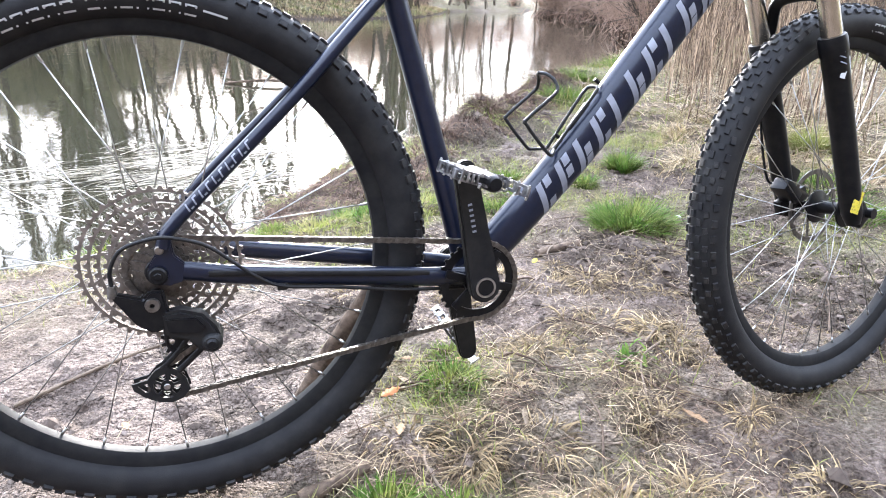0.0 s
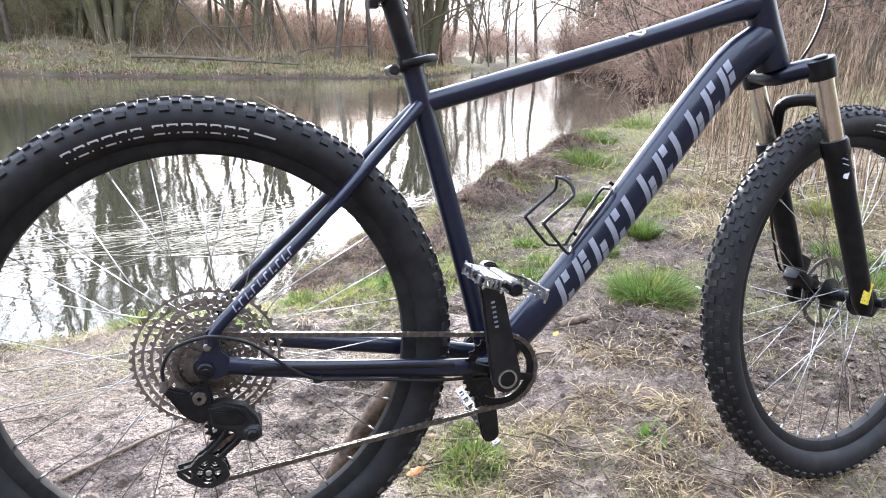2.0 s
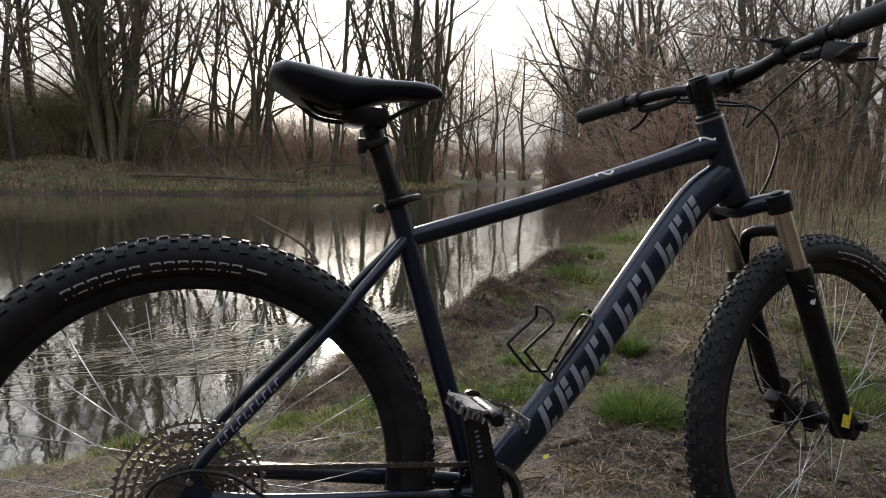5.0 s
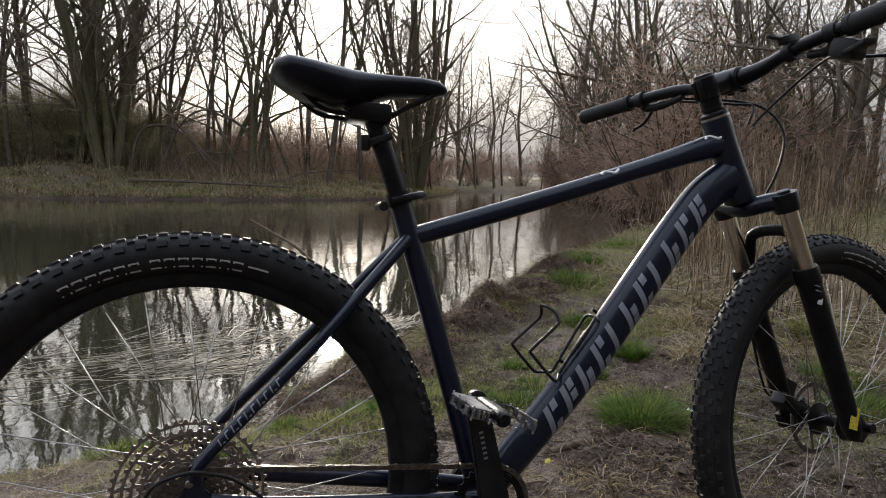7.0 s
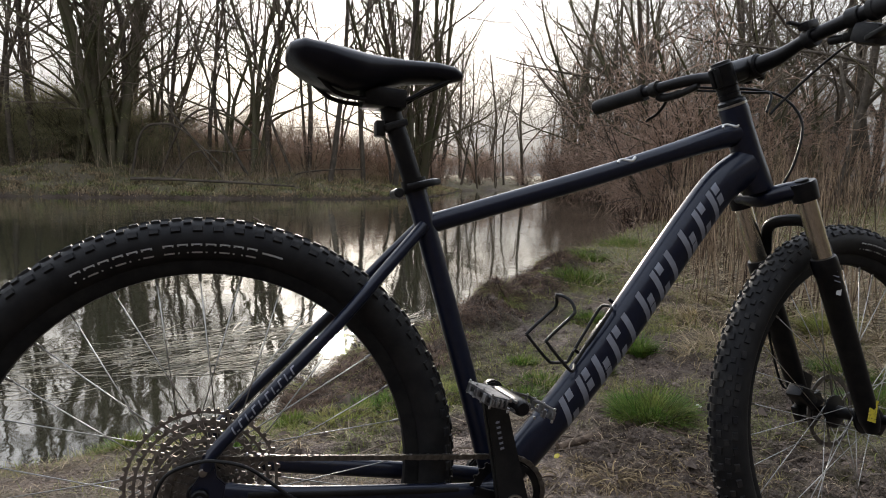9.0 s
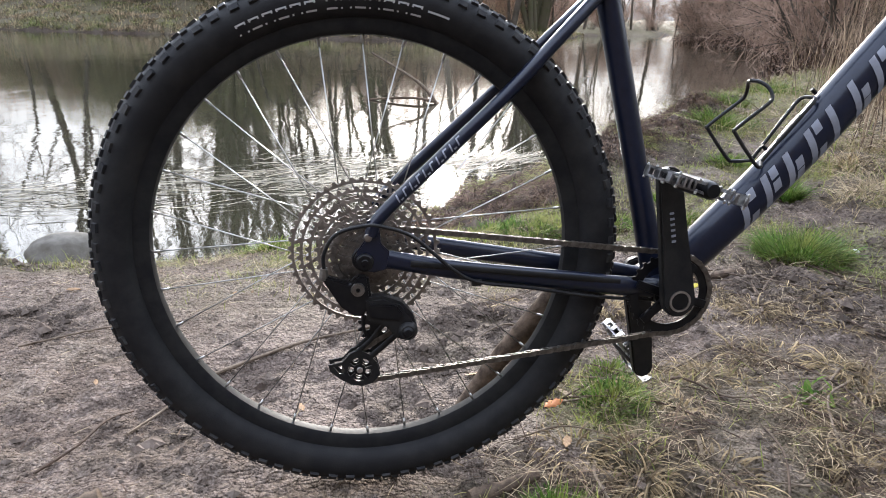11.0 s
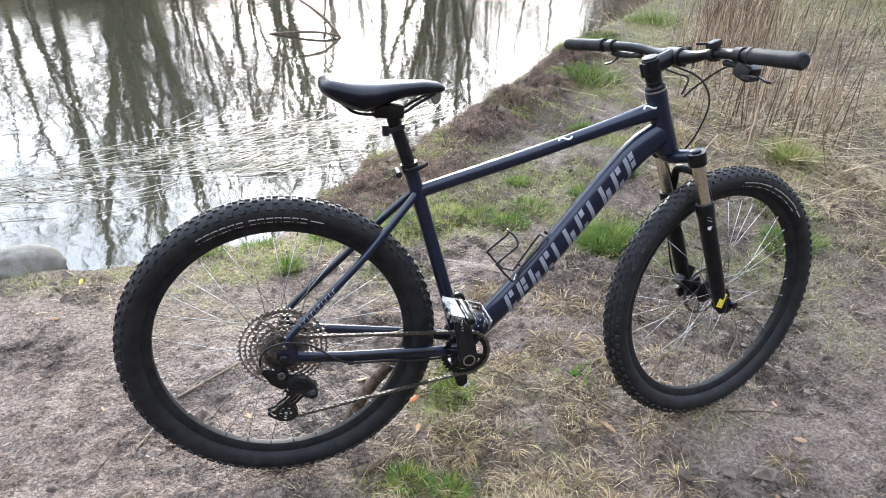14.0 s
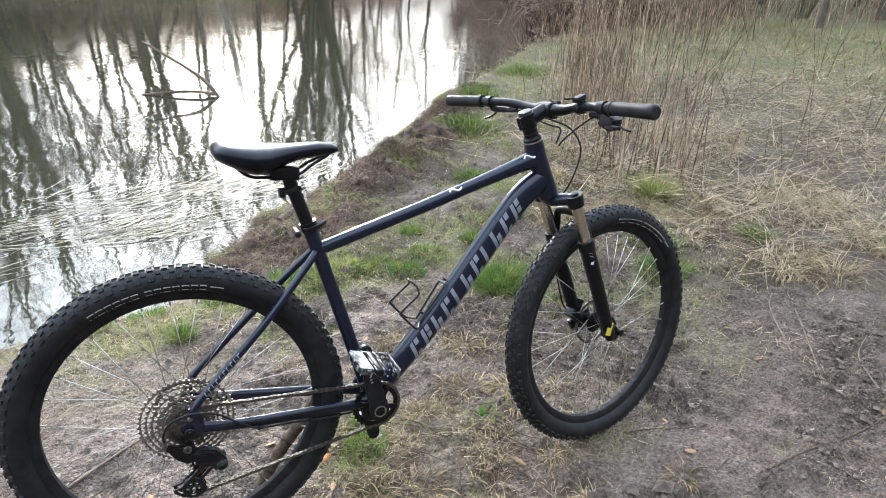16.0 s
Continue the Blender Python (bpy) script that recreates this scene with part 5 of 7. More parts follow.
FIBRE = material("dry_fibre", (0.34, 0.265, 0.18), 0.8, 0.0, (0.15, 0.11, 0.07), 6, (0.38, 0.62), vary=0.7, island=True, third=(0.085, 0.058, 0.041), third_scale=17)
land = lambda x, y: (-distance(x, y, SHORE) > 0.06)
litter("straw_litter", "pale dry stalks lying flat on the mud", 150000, (-1.4, -0.75, 3.4, 3.2), lambda x, y: land(x, y) * straw_at(x, y) ** 1.3 * 0.7, 31, STRAW, (0.02, 0.11), (0.0007, 0.0017), (-0.05, 0.45), (0.0, 0.9), 0.014, 4)
litter("dead_fibres", "short bits of dead grass trodden into the mud", 200000, (-1.4, -0.75, 2.8, 2.4), lambda x, y: land(x, y) * np.clip(0.1 + 0.45 * grain(x, y, 0.22, 121) + 0.4 * grain(x, y, 0.07, 123) + 0.5 * straw_at(x, y), 0.02, 1) * np.where((x < 0.3) & (y < 0.9), 0.1, 1), 39, FIBRE, (0.008, 0.04), (0.0007, 0.0016), (-0.05, 0.5), (0.0, 0.9), 0.007, 2)
litter("dead_grass", "matted brown dead grass on the bank", 130000, (-1.4, -0.75, 3.6, 4.6), lambda x, y: land(x, y) * straw_at(x, y) ** 1.2 * 0.75, 37, DEAD, (0.03, 0.12), (0.0009, 0.002), (0.0, 0.6), (0.2, 1.2), 0.015, 4)
litter("short_grass", "short yellowish green grass on the bank", 190000, (-1.4, -0.75, 3.4, 4.4), lambda x, y: land(x, y) * np.clip((turf_at(x, y) - 0.1) * (0.8 + 0.7 * grain(x, y, 0.13, 125)) + 0.03 * np.clip(grain(x, y, 0.3, 127), 0, 1), 0, 1), 41, PALEGRASS, (0.02, 0.065), (0.0012, 0.0024), (0.5, 1.5), (0.1, 1.3), 0.002, 3)
litter("far_litter_straw", "dry reed litter further along the bank", 52000, (1.9, 0.4, 12, 11), lambda x, y: land(x, y) * np.clip((x - 2.2) / 0.8, 0, 1) * np.clip(0.15 + 1.3 * grain(x, y, 0.55, 131) + 0.7 * grain(x, y, 0.2, 133), 0.02, 1), 43, FIBRE, (0.1, 0.5), (0.003, 0.008), (-0.05, 0.5), (0.0, 0.5), 0.05, 3)
litter("bank_grass", "grass along the bank further off", 90000, (2.0, 1.0, 13, 16), lambda x, y: land(x, y) * np.clip(turf_at(x, y), 0.1, 1) * 0.7, 47, PALEGRASS, (0.06, 0.22), (0.002, 0.005), (0.5, 1.5), (0.1, 1.0), 0.0, 3)

def tuft(x, y, r, h, n0, mat=GRASS, seed=0, label="tuft of fresh green grass on the muddy bank", matted=0.0):
    rng, n = np.random.RandomState(1000 + seed), int(n0 * 2.8)
    a, d = rng.uniform(0, 6.283, n), r * np.sqrt(rng.rand(n)) * 0.85 * (0.75 + 0.25 * np.sin(3 * rng.rand() * 6 + rng.rand(n)))
    bx, by = x + d * np.cos(a), y + d * np.sin(a)
    z = ground_height(bx, by) - 0.004
    out = a + rng.uniform(-0.9, 0.9, n)
    k = d / r
    me = blades("grass_tuft", np.stack([bx, by, z], -1), out, 1.5 - 0.55 * k - rng.uniform(0, 0.45 + matted, n), h * rng.uniform(0.3, 0.95, n) * (1 - 0.35 * k * k), rng.uniform(0.0016, 0.0042, n), rng.uniform(0.2 + 1.3 * matted, 1.3 + 2.2 * matted, n), mat, 4)
    return tagged(new("grass_tuft", me), label, "grass tuft", "grass tufts on the bank")

TUFTS = [(1.41, 1.0, 0.15, 0.15, 520), (1.33, 0.96, 0.08, 0.1, 110), (1.5, 1.06, 0.09, 0.11, 120), (1.86, 1.76, 0.13, 0.13, 300), (2.56, 3.6, 0.28, 0.2, 460), (2.82, 1.6, 0.17, 0.24, 380), (0.47, 0.19, 0.07, 0.06, 160), (0.5, 0.3, 0.05, 0.045, 110), (0.27, -0.12, 0.06, 0.065, 150), (0.37, -0.17, 0.07, 0.07, 170), (0.34, -0.27, 0.06, 0.065, 110), (1.04, 1.28, 0.12, 0.08, 200), (0.76, 1.46, 0.16, 0.08, 260), (0.5, 1.54, 0.14, 0.08, 240), (0.02, 1.1, 0.07, 0.09, 120), (2.15, 0.78, 0.16, 0.12, 240), (2.35, 1.05, 0.15, 0.13, 220), (1.5, 1.5, 0.12, 0.08, 150), (2.0, 2.5, 0.16, 0.1, 220), (1.63, 3.18, 0.12, 0.16, 160), (3.3, 4.9, 0.4, 0.2, 420), (4.6, 6.2, 0.5, 0.22, 420), (-0.35, 1.42, 0.15, 0.07, 220), (-0.1, 1.48, 0.14, 0.07, 200), (1.25, 1.75, 0.12, 0.07, 150), (2.9, 0.9, 0.15, 0.1, 140), (0.36, 1.44, 0.17, 0.075, 300), (0.6, 1.4, 0.15, 0.07, 260), (0.92, 1.42, 0.15, 0.07, 240), (0.2, 1.5, 0.13, 0.07, 200), (1.2, 1.42, 0.13, 0.07, 180)]
for k, (x, y, r, h, n) in enumerate(TUFTS):
    tuft(x, y, r, h, n, PALEGRASS if k % 7 == 5 else GRASS, k, "tuft of yellowing grass on the muddy bank" if k % 7 == 5 else "tuft of fresh green grass on the muddy bank")
for k, (x, y, r, h, n) in enumerate([(0.22, -0.22, 0.09, 0.07, 90), (0.45, -0.27, 0.1, 0.07, 100), (0.1, -0.3, 0.08, 0.06, 70), (0.6, -0.28, 0.09, 0.06, 70)]):
    tuft(x, y, r, h, n, STRAW, 60 + k, "clump of dry pale grass on the bank")
HAY = material("matted_dry_grass", (0.33, 0.25, 0.14), 0.8, 0.0, (0.1, 0.072, 0.045), 8, (0.36, 0.64), vary=0.6, island=True)
let_through(HAY, 0.25)
def joined(name, label, things):
    """Many small clumps of one material as one mesh."""
    bm = bmesh.new()
    for ob in things:
        bm.from_mesh(ob.data)
    mat = things[0].data.materials[0]
    for ob in things:
        bpy.data.objects.remove(ob)
    return tagged(part(name, bm, mat, smooth=0), label, "dry grass", kind="stuff")

hay, pale_hay = [], []
hay_rng = random.Random(19)
for k in range(95):
    x, y = hay_rng.uniform(0.28, 1.45), hay_rng.uniform(-0.36, 0.75)
    if hay_rng.random() > 0.35 + 0.9 * float(straw_at(np.array([x]), np.array([y]))[0]) or math.hypot(x - 1.17, y) < 0.16:
        continue
    hay.append(tuft(x, y, hay_rng.uniform(0.05, 0.12), hay_rng.uniform(0.06, 0.12), hay_rng.randint(30, 80), HAY, 400 + k, matted=0.85))
hay_rng = random.Random(29)
for heap in range(15):
    hx, hy = hay_rng.uniform(2.25, 4.6), hay_rng.uniform(0.55, 2.8)
    for k in range(7):
        (hay if k % 3 else pale_hay).append(tuft(hx + hay_rng.gauss(0, 0.12), hy + hay_rng.gauss(0, 0.12), hay_rng.uniform(0.08, 0.17), hay_rng.uniform(0.14, 0.34), hay_rng.randint(40, 80), HAY if k % 3 else STRAW, 520 + heap * 7 + k, matted=0.7))
joined("flattened_hay", "flattened golden dry grass matted on the mud", hay)
joined("pale_hay", "pale dry grass heaped among the reeds", pale_hay)
# a low broad-leaved weed
weed_rng = np.random.RandomState(8)
weed_x, weed_y = 0.88 + 0.02 * weed_rng.randn(26), 0.19 + 0.02 * weed_rng.randn(26)
weed = blades("weed", np.stack([weed_x, weed_y, ground_height(weed_x, weed_y) + 0.004], -1), weed_rng.uniform(0, 6.283, 26), weed_rng.uniform(0.2, 1.0, 26), weed_rng.uniform(0.02, 0.045, 26), weed_rng.uniform(0.007, 0.014, 26), weed_rng.uniform(0.2, 1.2, 26), GRASS, 4)
tagged(new("weed", weed), "small broad-leaved green weed on the mud", "weed")

ROOT = material("dark_dead_roots", (0.165, 0.108, 0.077), 0.85, 0.0, (0.03, 0.02, 0.015), 9, (0.38, 0.62), vary=0.6, island=True)
lip_rng = random.Random(77)
for k in range(230):
    f = lip_rng.random() ** 1.3
    line = [(0.5, 2.1), (0.85, 2.5), (1.35, 2.95), (2.0, 3.6), (2.7, 4.4), (3.4, 5.3)]
    i = min(int(f * 5), 4)
    x, y = (line[i][q] + (line[i + 1][q] - line[i][q]) * (f * 5 - i) + lip_rng.uniform(-0.34, 0.28) for q in (0, 1))
    tuft(x, y, lip_rng.uniform(0.1, 0.22), lip_rng.uniform(0.1, 0.22), 170, PALEGRASS if k % 9 == 4 else ROOT if k % 8 else DEAD, 200 + k, "clump of matted dead grass on the bank's edge", 0.9)

# crumbs of mud
def crumbs(count, box, weight, seed, size, mat=CLOD):
    x, y = scatter(count, box, weight, seed)
    rng = np.random.RandomState(seed + 3)
    ico = np.array([(1, 0, 0), (-1, 0, 0), (0, 1, 0), (0, -1, 0), (0, 0, 1), (0.2, 0.1, -0.6)])
    tri = np.array([(0, 2, 4), (2, 1, 4), (1, 3, 4), (3, 0, 4), (2, 0, 5), (1, 2, 5), (3, 1, 5), (0, 3, 5)])
    n = len(x)
    s = size * rng.gamma(1.6, 0.5, n)
    v = ico[None] * (1 + 0.35 * rng.uniform(-1, 1, (n, 6, 1))) * s[:, None, None] * np.stack([rng.uniform(0.8, 1.5, n), rng.uniform(0.8, 1.5, n), rng.uniform(0.5, 0.9, n)], -1)[:, None]
    v = v + np.stack([x, y, ground_height(x, y) + 0.1 * s], -1)[:, None]
    f = (tri[None] + (np.arange(n) * 6)[:, None, None]).reshape(-1, 3)
    me = bpy.data.meshes.new("mud_crumbs")
    me.from_pydata(v.reshape(-1, 3).tolist(), [], f.tolist())
    me.materials.append(mat)
    return tagged(new("mud_crumbs", me), "crumbs and clods of trodden mud", "mud", kind="stuff")
crumbs(52000, (-1.3, -0.75, 2.6, 1.7), lambda x, y: land(x, y) * np.clip(0.05 + 0.9 * trodden(x, y), 0, 1) * np.where(x < 0.55, 0.7, 1), 51, 0.0031)
crumbs(60000, (-1.3, -0.75, 2.6, 3.0), lambda x, y: land(x, y) * np.clip(peat_at(x, y) - 0.3, 0, 1) * 0.8, 53, 0.0046, HUMUS)
crumbs(16000, (-1.3, -0.75, 2.6, 1.9), lambda x, y: land(x, y) * np.clip(trodden(x, y) - 0.3, 0, 1) * 1.4 * np.where(x < 0.55, 0.9, 1), 57, 0.006, HUMUS)
crumbs(26000, (0.3, 1.5, 4.0, 5.4), lambda x, y: land(x, y) * np.exp(-((-distance(x, y, SHORE) - 0.35) / 0.3) ** 2) * np.clip(0.35 + 1.2 * grain(x, y, 0.25, 161), 0, 1), 59, 0.012, HUMUS)
crumbs(500, (-1.3, -0.75, 2.6, 1.6), lambda x, y: land(x, y) * np.clip(0.3 + 0.7 * lumps(x, y, 0.5, 19), 0.02, 1), 55, 0.0062)

# sticks, twigs, leaves, stones
def rod(name, pts, radii, mat, label, category, seg=10, wobble=0.15):
    line = curve(pts, 6)
    rng = random.Random(len(pts) * 7 + int(abs(pts[0][0]) * 100))
    n = len(line)
    r = [(radii[0] + (radii[1] - radii[0]) * i / (n - 1)) * (1 + wobble * rng.uniform(-1, 1)) for i in range(n)]
    return tagged(part(name, tube(line, r, seg), mat, smooth=50), label, category)

def on_ground(x, y, lift=0.0):
    return (x, y, float(ground_height(x, y)) + lift)

rod("prop_stick", [on_ground(0.145, 0.17, -0.03), (0.205, 0.15, 0.075), (0.262, 0.118, 0.185), (0.325, 0.088, 0.3), (0.345, 0.08, 0.335)], (0.0185, 0.0145), WOOD, "rough barked stick propping the bicycle up", "stick", 14, 0.08)
rod("log_piece", [on_ground(0.15, -0.065, 0.008), on_ground(0.2, -0.05, 0.01), on_ground(0.262, -0.028, 0.008)], (0.012, 0.009), WOOD, "short piece of barked branch on the mud", "stick")
rod("log_piece", [on_ground(-0.47, -0.05, 0.01), on_ground(-0.43, -0.045, 0.013), on_ground(-0.385, -0.03, 0.01)], (0.0125, 0.0145), WOOD, "broken stub of brown wood on the mud", "stick", 12)
GROUND_TWIGS = [((-0.52, 0.06), (-0.48, 0.12), (-0.46, 0.2), (-0.43, 0.24)), ((-0.41, 0.15), (-0.38, 0.24), (-0.35, 0.3), (-0.36, 0.34)), ((-0.33, 0.35), (-0.15, 0.46), (0.0, 0.56), (0.12, 0.63)), ((1.54, -0.36), (1.72, -0.35), (1.9, -0.36), (2.1, -0.37)), ((2.07, -0.13), (2.35, 0.2), (2.65, 0.55), (2.95, 0.97)), ((2.1, 0.02), (2.3, 0.3), (2.6, 0.5)), ((1.0, 0.55), (1.1, 0.75), (1.16, 0.95)), ((0.7, 0.75), (0.85, 0.8), (1.05, 0.78)), ((-0.6, -0.02), (-0.5, -0.06), (-0.35, -0.09)), ((0.18, -0.32), (0.24, -0.2), (0.35, -0.05)), ((0.2, 0.32), (0.35, 0.2), (0.52, 0.25)), ((-0.75, 0.5), (-0.6, 0.6), (-0.42, 0.62)), ((1.4, 0.15), (1.55, 0.3), (1.6, 0.45)), ((0.6, 0.45), (0.75, 0.5), (0.9, 0.65)), ((-0.1, -0.12), (-0.05, -0.2), (0.02, -0.26)), ((1.4, -0.3), (1.46, -0.28), (1.5, -0.25)), ((0.3, 0.9), (0.5, 1.0), (0.62, 0.95)), ((1.0, 1.0), (1.15, 1.1), (1.4, 1.12)), ((0.65, -0.1), (0.7, 0.0), (0.72, 0.1)), ((2.2, -0.25), (2.3, -0.1), (2.5, 0.0))]
for k, pts in enumerate(GROUND_TWIGS):
    r = 0.0042 if k in (2, 3, 6) else 0.0026
    rod("twig", [on_ground(x, y, 0.006 + 0.004 * (i % 2)) for i, (x, y) in enumerate(pts)], (r, r * 0.6), TWIG if k % 3 else DARKTWIG, "thin dry twig lying on the mud", "twig", 7)["group"] = "twigs on the mud"
twig_rng = random.Random(5)
for k in range(64):
    x, y, a, n = twig_rng.uniform(0.3, 1.75), twig_rng.uniform(-0.1, 1.1), twig_rng.uniform(0, 6.28), twig_rng.uniform(0.05, 0.17)
    pts = [(x + n * f * math.cos(a + 0.5 * f * twig_rng.uniform(-1, 1)), y + n * f * math.sin(a + 0.5 * f * twig_rng.uniform(-1, 1))) for f in (-1, -0.3, 0.4, 1)]
    r = twig_rng.uniform(0.0013, 0.0032)
    rod("twig", [on_ground(px, py, 0.005 + 0.006 * twig_rng.random()) for px, py in pts], (r, r * 0.6), DARKTWIG if k % 3 else TWIG, "thin dark twig lying in the litter", "twig", 6)["group"] = "twigs on the mud"
rod("bark_piece", [on_ground(0.98, 0.86, 0.008), on_ground(1.06, 0.88, 0.012), on_ground(1.14, 0.87, 0.008)], (0.012, 0.016), WOOD, "dark piece of bark on the mud", "bark", 10)

def leaf_mesh(lobed, seed):
    rng = random.Random(seed)
    bm = bmesh.new()
    n = 18
    mid = [bm.verts.new((-1 + 2 * i / n, 0, 0.18 * (i / n - 0.5) ** 2)) for i in range(n + 1)]
    for s in (-1, 1):
        edge = []
        for i in range(n + 1):
            f = i / n
            w = 0.46 * math.sin(math.pi * f) ** 0.7 * (1 - 0.25 * f)
            if lobed:
                w *= 0.72 + 0.42 * abs(math.sin(f * 11))
            edge.append(bm.verts.new((-1 + 2 * f + (0.1 if lobed else 0), s * w, 0.25 * w + 0.12 * rng.uniform(-1, 1) * w + 0.18 * (f - 0.5) ** 2 + 0.12 * f * f)))
        for i in range(n):
            bm.faces.new((mid[i], mid[i + 1], edge[i + 1], edge[i]) if s > 0 else (edge[i], edge[i + 1], mid[i + 1], mid[i]))
    bmesh.ops.remove_doubles(bm, verts=bm.verts, dist=1e-5)
    faces = bmesh.ops.solidify(bm, geom=bm.faces[:], thickness=0.015)
    me = bpy.data.meshes.new("dry_leaf")
    bm.to_mesh(me)
    bm.free()
    me.materials.append(LEAF)
    me.shade_smooth()
    return me
LEAVES = [leaf_mesh(False, 1), leaf_mesh(True, 2), leaf_mesh(True, 3)]
ORANGE = material("orange_leaf", (0.42, 0.17, 0.07), 0.65, 0.0, (0.3, 0.12, 0.05), 60)
YELLOWLEAF = material("yellow_leaf", (0.5, 0.4, 0.03), 0.6, 0.0, (0.35, 0.3, 0.04), 60)
PALELEAF = material("pale_leaf", (0.33, 0.26, 0.185), 0.75, 0.0, (0.2, 0.15, 0.1), 60, bump=0.0006, bump_scale=220)
def leaf(x, y, size, turn, kind, label="curled brown dead leaf on the mud", mat=None, lift=0.006, tilt=0.2):
    me = LEAVES[kind % 3]
    if mat:
        me = me.copy()
        me.materials[0] = mat
    ob = new("dry_leaf", me)
    ob.matrix_world = Matrix.Translation(on_ground(x, y, lift)) @ Matrix.Rotation(turn, 4, "Z") @ Matrix.Rotation(tilt, 4, "X") @ Matrix.Scale(size, 4)
    return tagged(ob, label, "leaf", "leaves on the mud")
leaf(0.345, 0.175, 0.022, 0.4, 1, "orange dead leaf on the mud", ORANGE, 0.01)
leaf(0.87, -0.05, 0.026, 2.0, 1, "brown lobed dead leaf on the mud", None, 0.012)
leaf(0.56, 0.03, 0.024, 1.2, 0, "pale narrow dead leaf standing in the straw", PALELEAF, 0.02, 0.9)
leaf(-0.8, 1.24, 0.022, 1.5, 0, "yellow leaf at the water's edge", YELLOWLEAF, 0.03, 1.1)
leaf(0.92, 0.75, 0.017, 0.7, 0, "yellow dead leaf on the mud", YELLOWLEAF, 0.012, 0.5)
leaf(0.39, 0.24, 0.02, 2.2, 0, "pale dead leaf on the mud", PALELEAF)
rng = random.Random(12)
for k in range(30):
    x, y = rng.uniform(-0.9, 2.4), rng.uniform(-0.45, 1.4)
    leaf(x, y, rng.uniform(0.009, 0.021), rng.uniform(0, 6.28), k, tilt=rng.uniform(-0.4, 0.4))
def stone(x, y, z, size, seed, label, mat=STONE, category="stone"):
    bm = bmesh.new()
    bmesh.ops.create_icosphere(bm, subdivisions=4, radius=1)
    for v in bm.verts:
        k = 1 + 0.16 * noise.noise(v.co * 1.1 + Vector((seed, 0, 0))) + 0.05 * noise.noise(v.co * 3.5 + Vector((0, seed, 0)))
        v.co = Vector((v.co.x * size[0], v.co.y * size[1], v.co.z * size[2])) * k
    ob = part("stone", bm, mat, smooth=80)
    ob.matrix_world = Matrix.Translation((x, y, z)) @ Matrix.Rotation(seed, 4, "Z")
    return tagged(ob, label, category)
stone(-1.12, 1.62, -0.2, (0.16, 0.11, 0.085), 0.15, "pale grey boulder at the water's edge")
rod("log_piece", [(0.66, 2.42, -0.15), (0.73, 2.48, -0.135), (0.84, 2.58, -0.12)], (0.026, 0.024), WOOD, "sawn end of a barked branch at the water", "stick", 14)
for k in range(9):
    stone(*on_ground(rng.uniform(-0.9, 2.2), rng.uniform(-0.4, 0.9), 0.002), [rng.uniform(0.006, 0.012) for _ in range(3)], k * 1.7, "small dark clod in the mud", CLOD, "clod")
stone(*on_ground(1.61, 1.0, 0.012), (0.011, 0.006, 0.005), 2.0, "crumpled scrap of white film in the grass", WHITE, "litter")

# reeds and stalks beyond the front wheel
def stalks(name, label, count, box, weight, seed, mat, lengths, radius, lean, lift=0.0, tip=0.0):
    """Thin three-sided stalks with a slight bend."""
    x, y = scatter(count, box, weight, seed)
    rng = np.random.RandomState(seed + 5)
    n = len(x)
    h = rng.uniform(*lengths, n) * (0.55 + 0.45 * rng.rand(n))
    a, q = rng.uniform(0, 6.283, n), np.abs(rng.normal(tip, lean, n))
    d = np.stack([np.cos(a) * np.sin(q), np.sin(a) * np.sin(q), np.cos(q)], -1)
    bend = np.stack([rng.normal(0, 0.08, n), rng.normal(0, 0.08, n), -0.03 * np.ones(n)], -1) * h[:, None]
    base = np.stack([x, y, ground_height(x, y) - 0.01 + lift * rng.rand(n)], -1)
    rad = radius * rng.uniform(0.6, 1.3, n)
    verts = np.zeros((n, 4, 3, 3))
    for k, f in enumerate((0, 0.35, 0.7, 1.0)):
        c = base + d * (h * f)[:, None] + bend * f * f
        for j in range(3):
            ang = 2.094 * j + a
            o = np.stack([np.cos(ang), np.sin(ang), 0.3 * np.sin(ang)], -1)
            verts[:, k, j] = c + o * (rad * (1 - 0.75 * f))[:, None]
    one = [(3 * k + j, 3 * k + (j + 1) % 3, 3 * k + 3 + (j + 1) % 3, 3 * k + 3 + j) for k in range(3) for j in range(3)]
    faces = (np.array(one)[None] + (np.arange(n) * 12)[:, None, None]).reshape(-1, 4)
    me = bpy.data.meshes.new(name)
    me.from_pydata(verts.reshape(-1, 3).tolist(), [], faces.tolist())
    me.materials.append(mat)
    me.update()
    return tagged(new(name, me), label, "reeds", kind="stuff")
def reed_bed(x, y):
    near = -distance(x, y, SHORE)
    return np.clip((x - 2.9 - 0.2 * np.abs(y - 2.0)) / 0.8, 0, 1) * np.clip((near - 1.3) / 0.9, 0, 1) * np.clip(0.45 + 0.8 * lumps(x, y, 1.6, 61), 0.05, 1)
def reed_clump(x, y):
    d = np.abs(distance(x, y, [(3.1, 1.95), (3.2, 2.5), (3.7, 3.4), (4.4, 4.5), (5.4, 5.9)]))
    return np.exp(-(d / 0.3) ** 2) * np.clip(0.7 + 0.6 * grain(x, y, 0.25, 137), 0.05, 1)
stalks("reed_clump", "dense clump of tall brown reeds beside the path", 5200, (2.5, 1.5, 6.2, 6.6), reed_clump, 62, REED, (0.5, 1.5), 0.0042, 0.09)
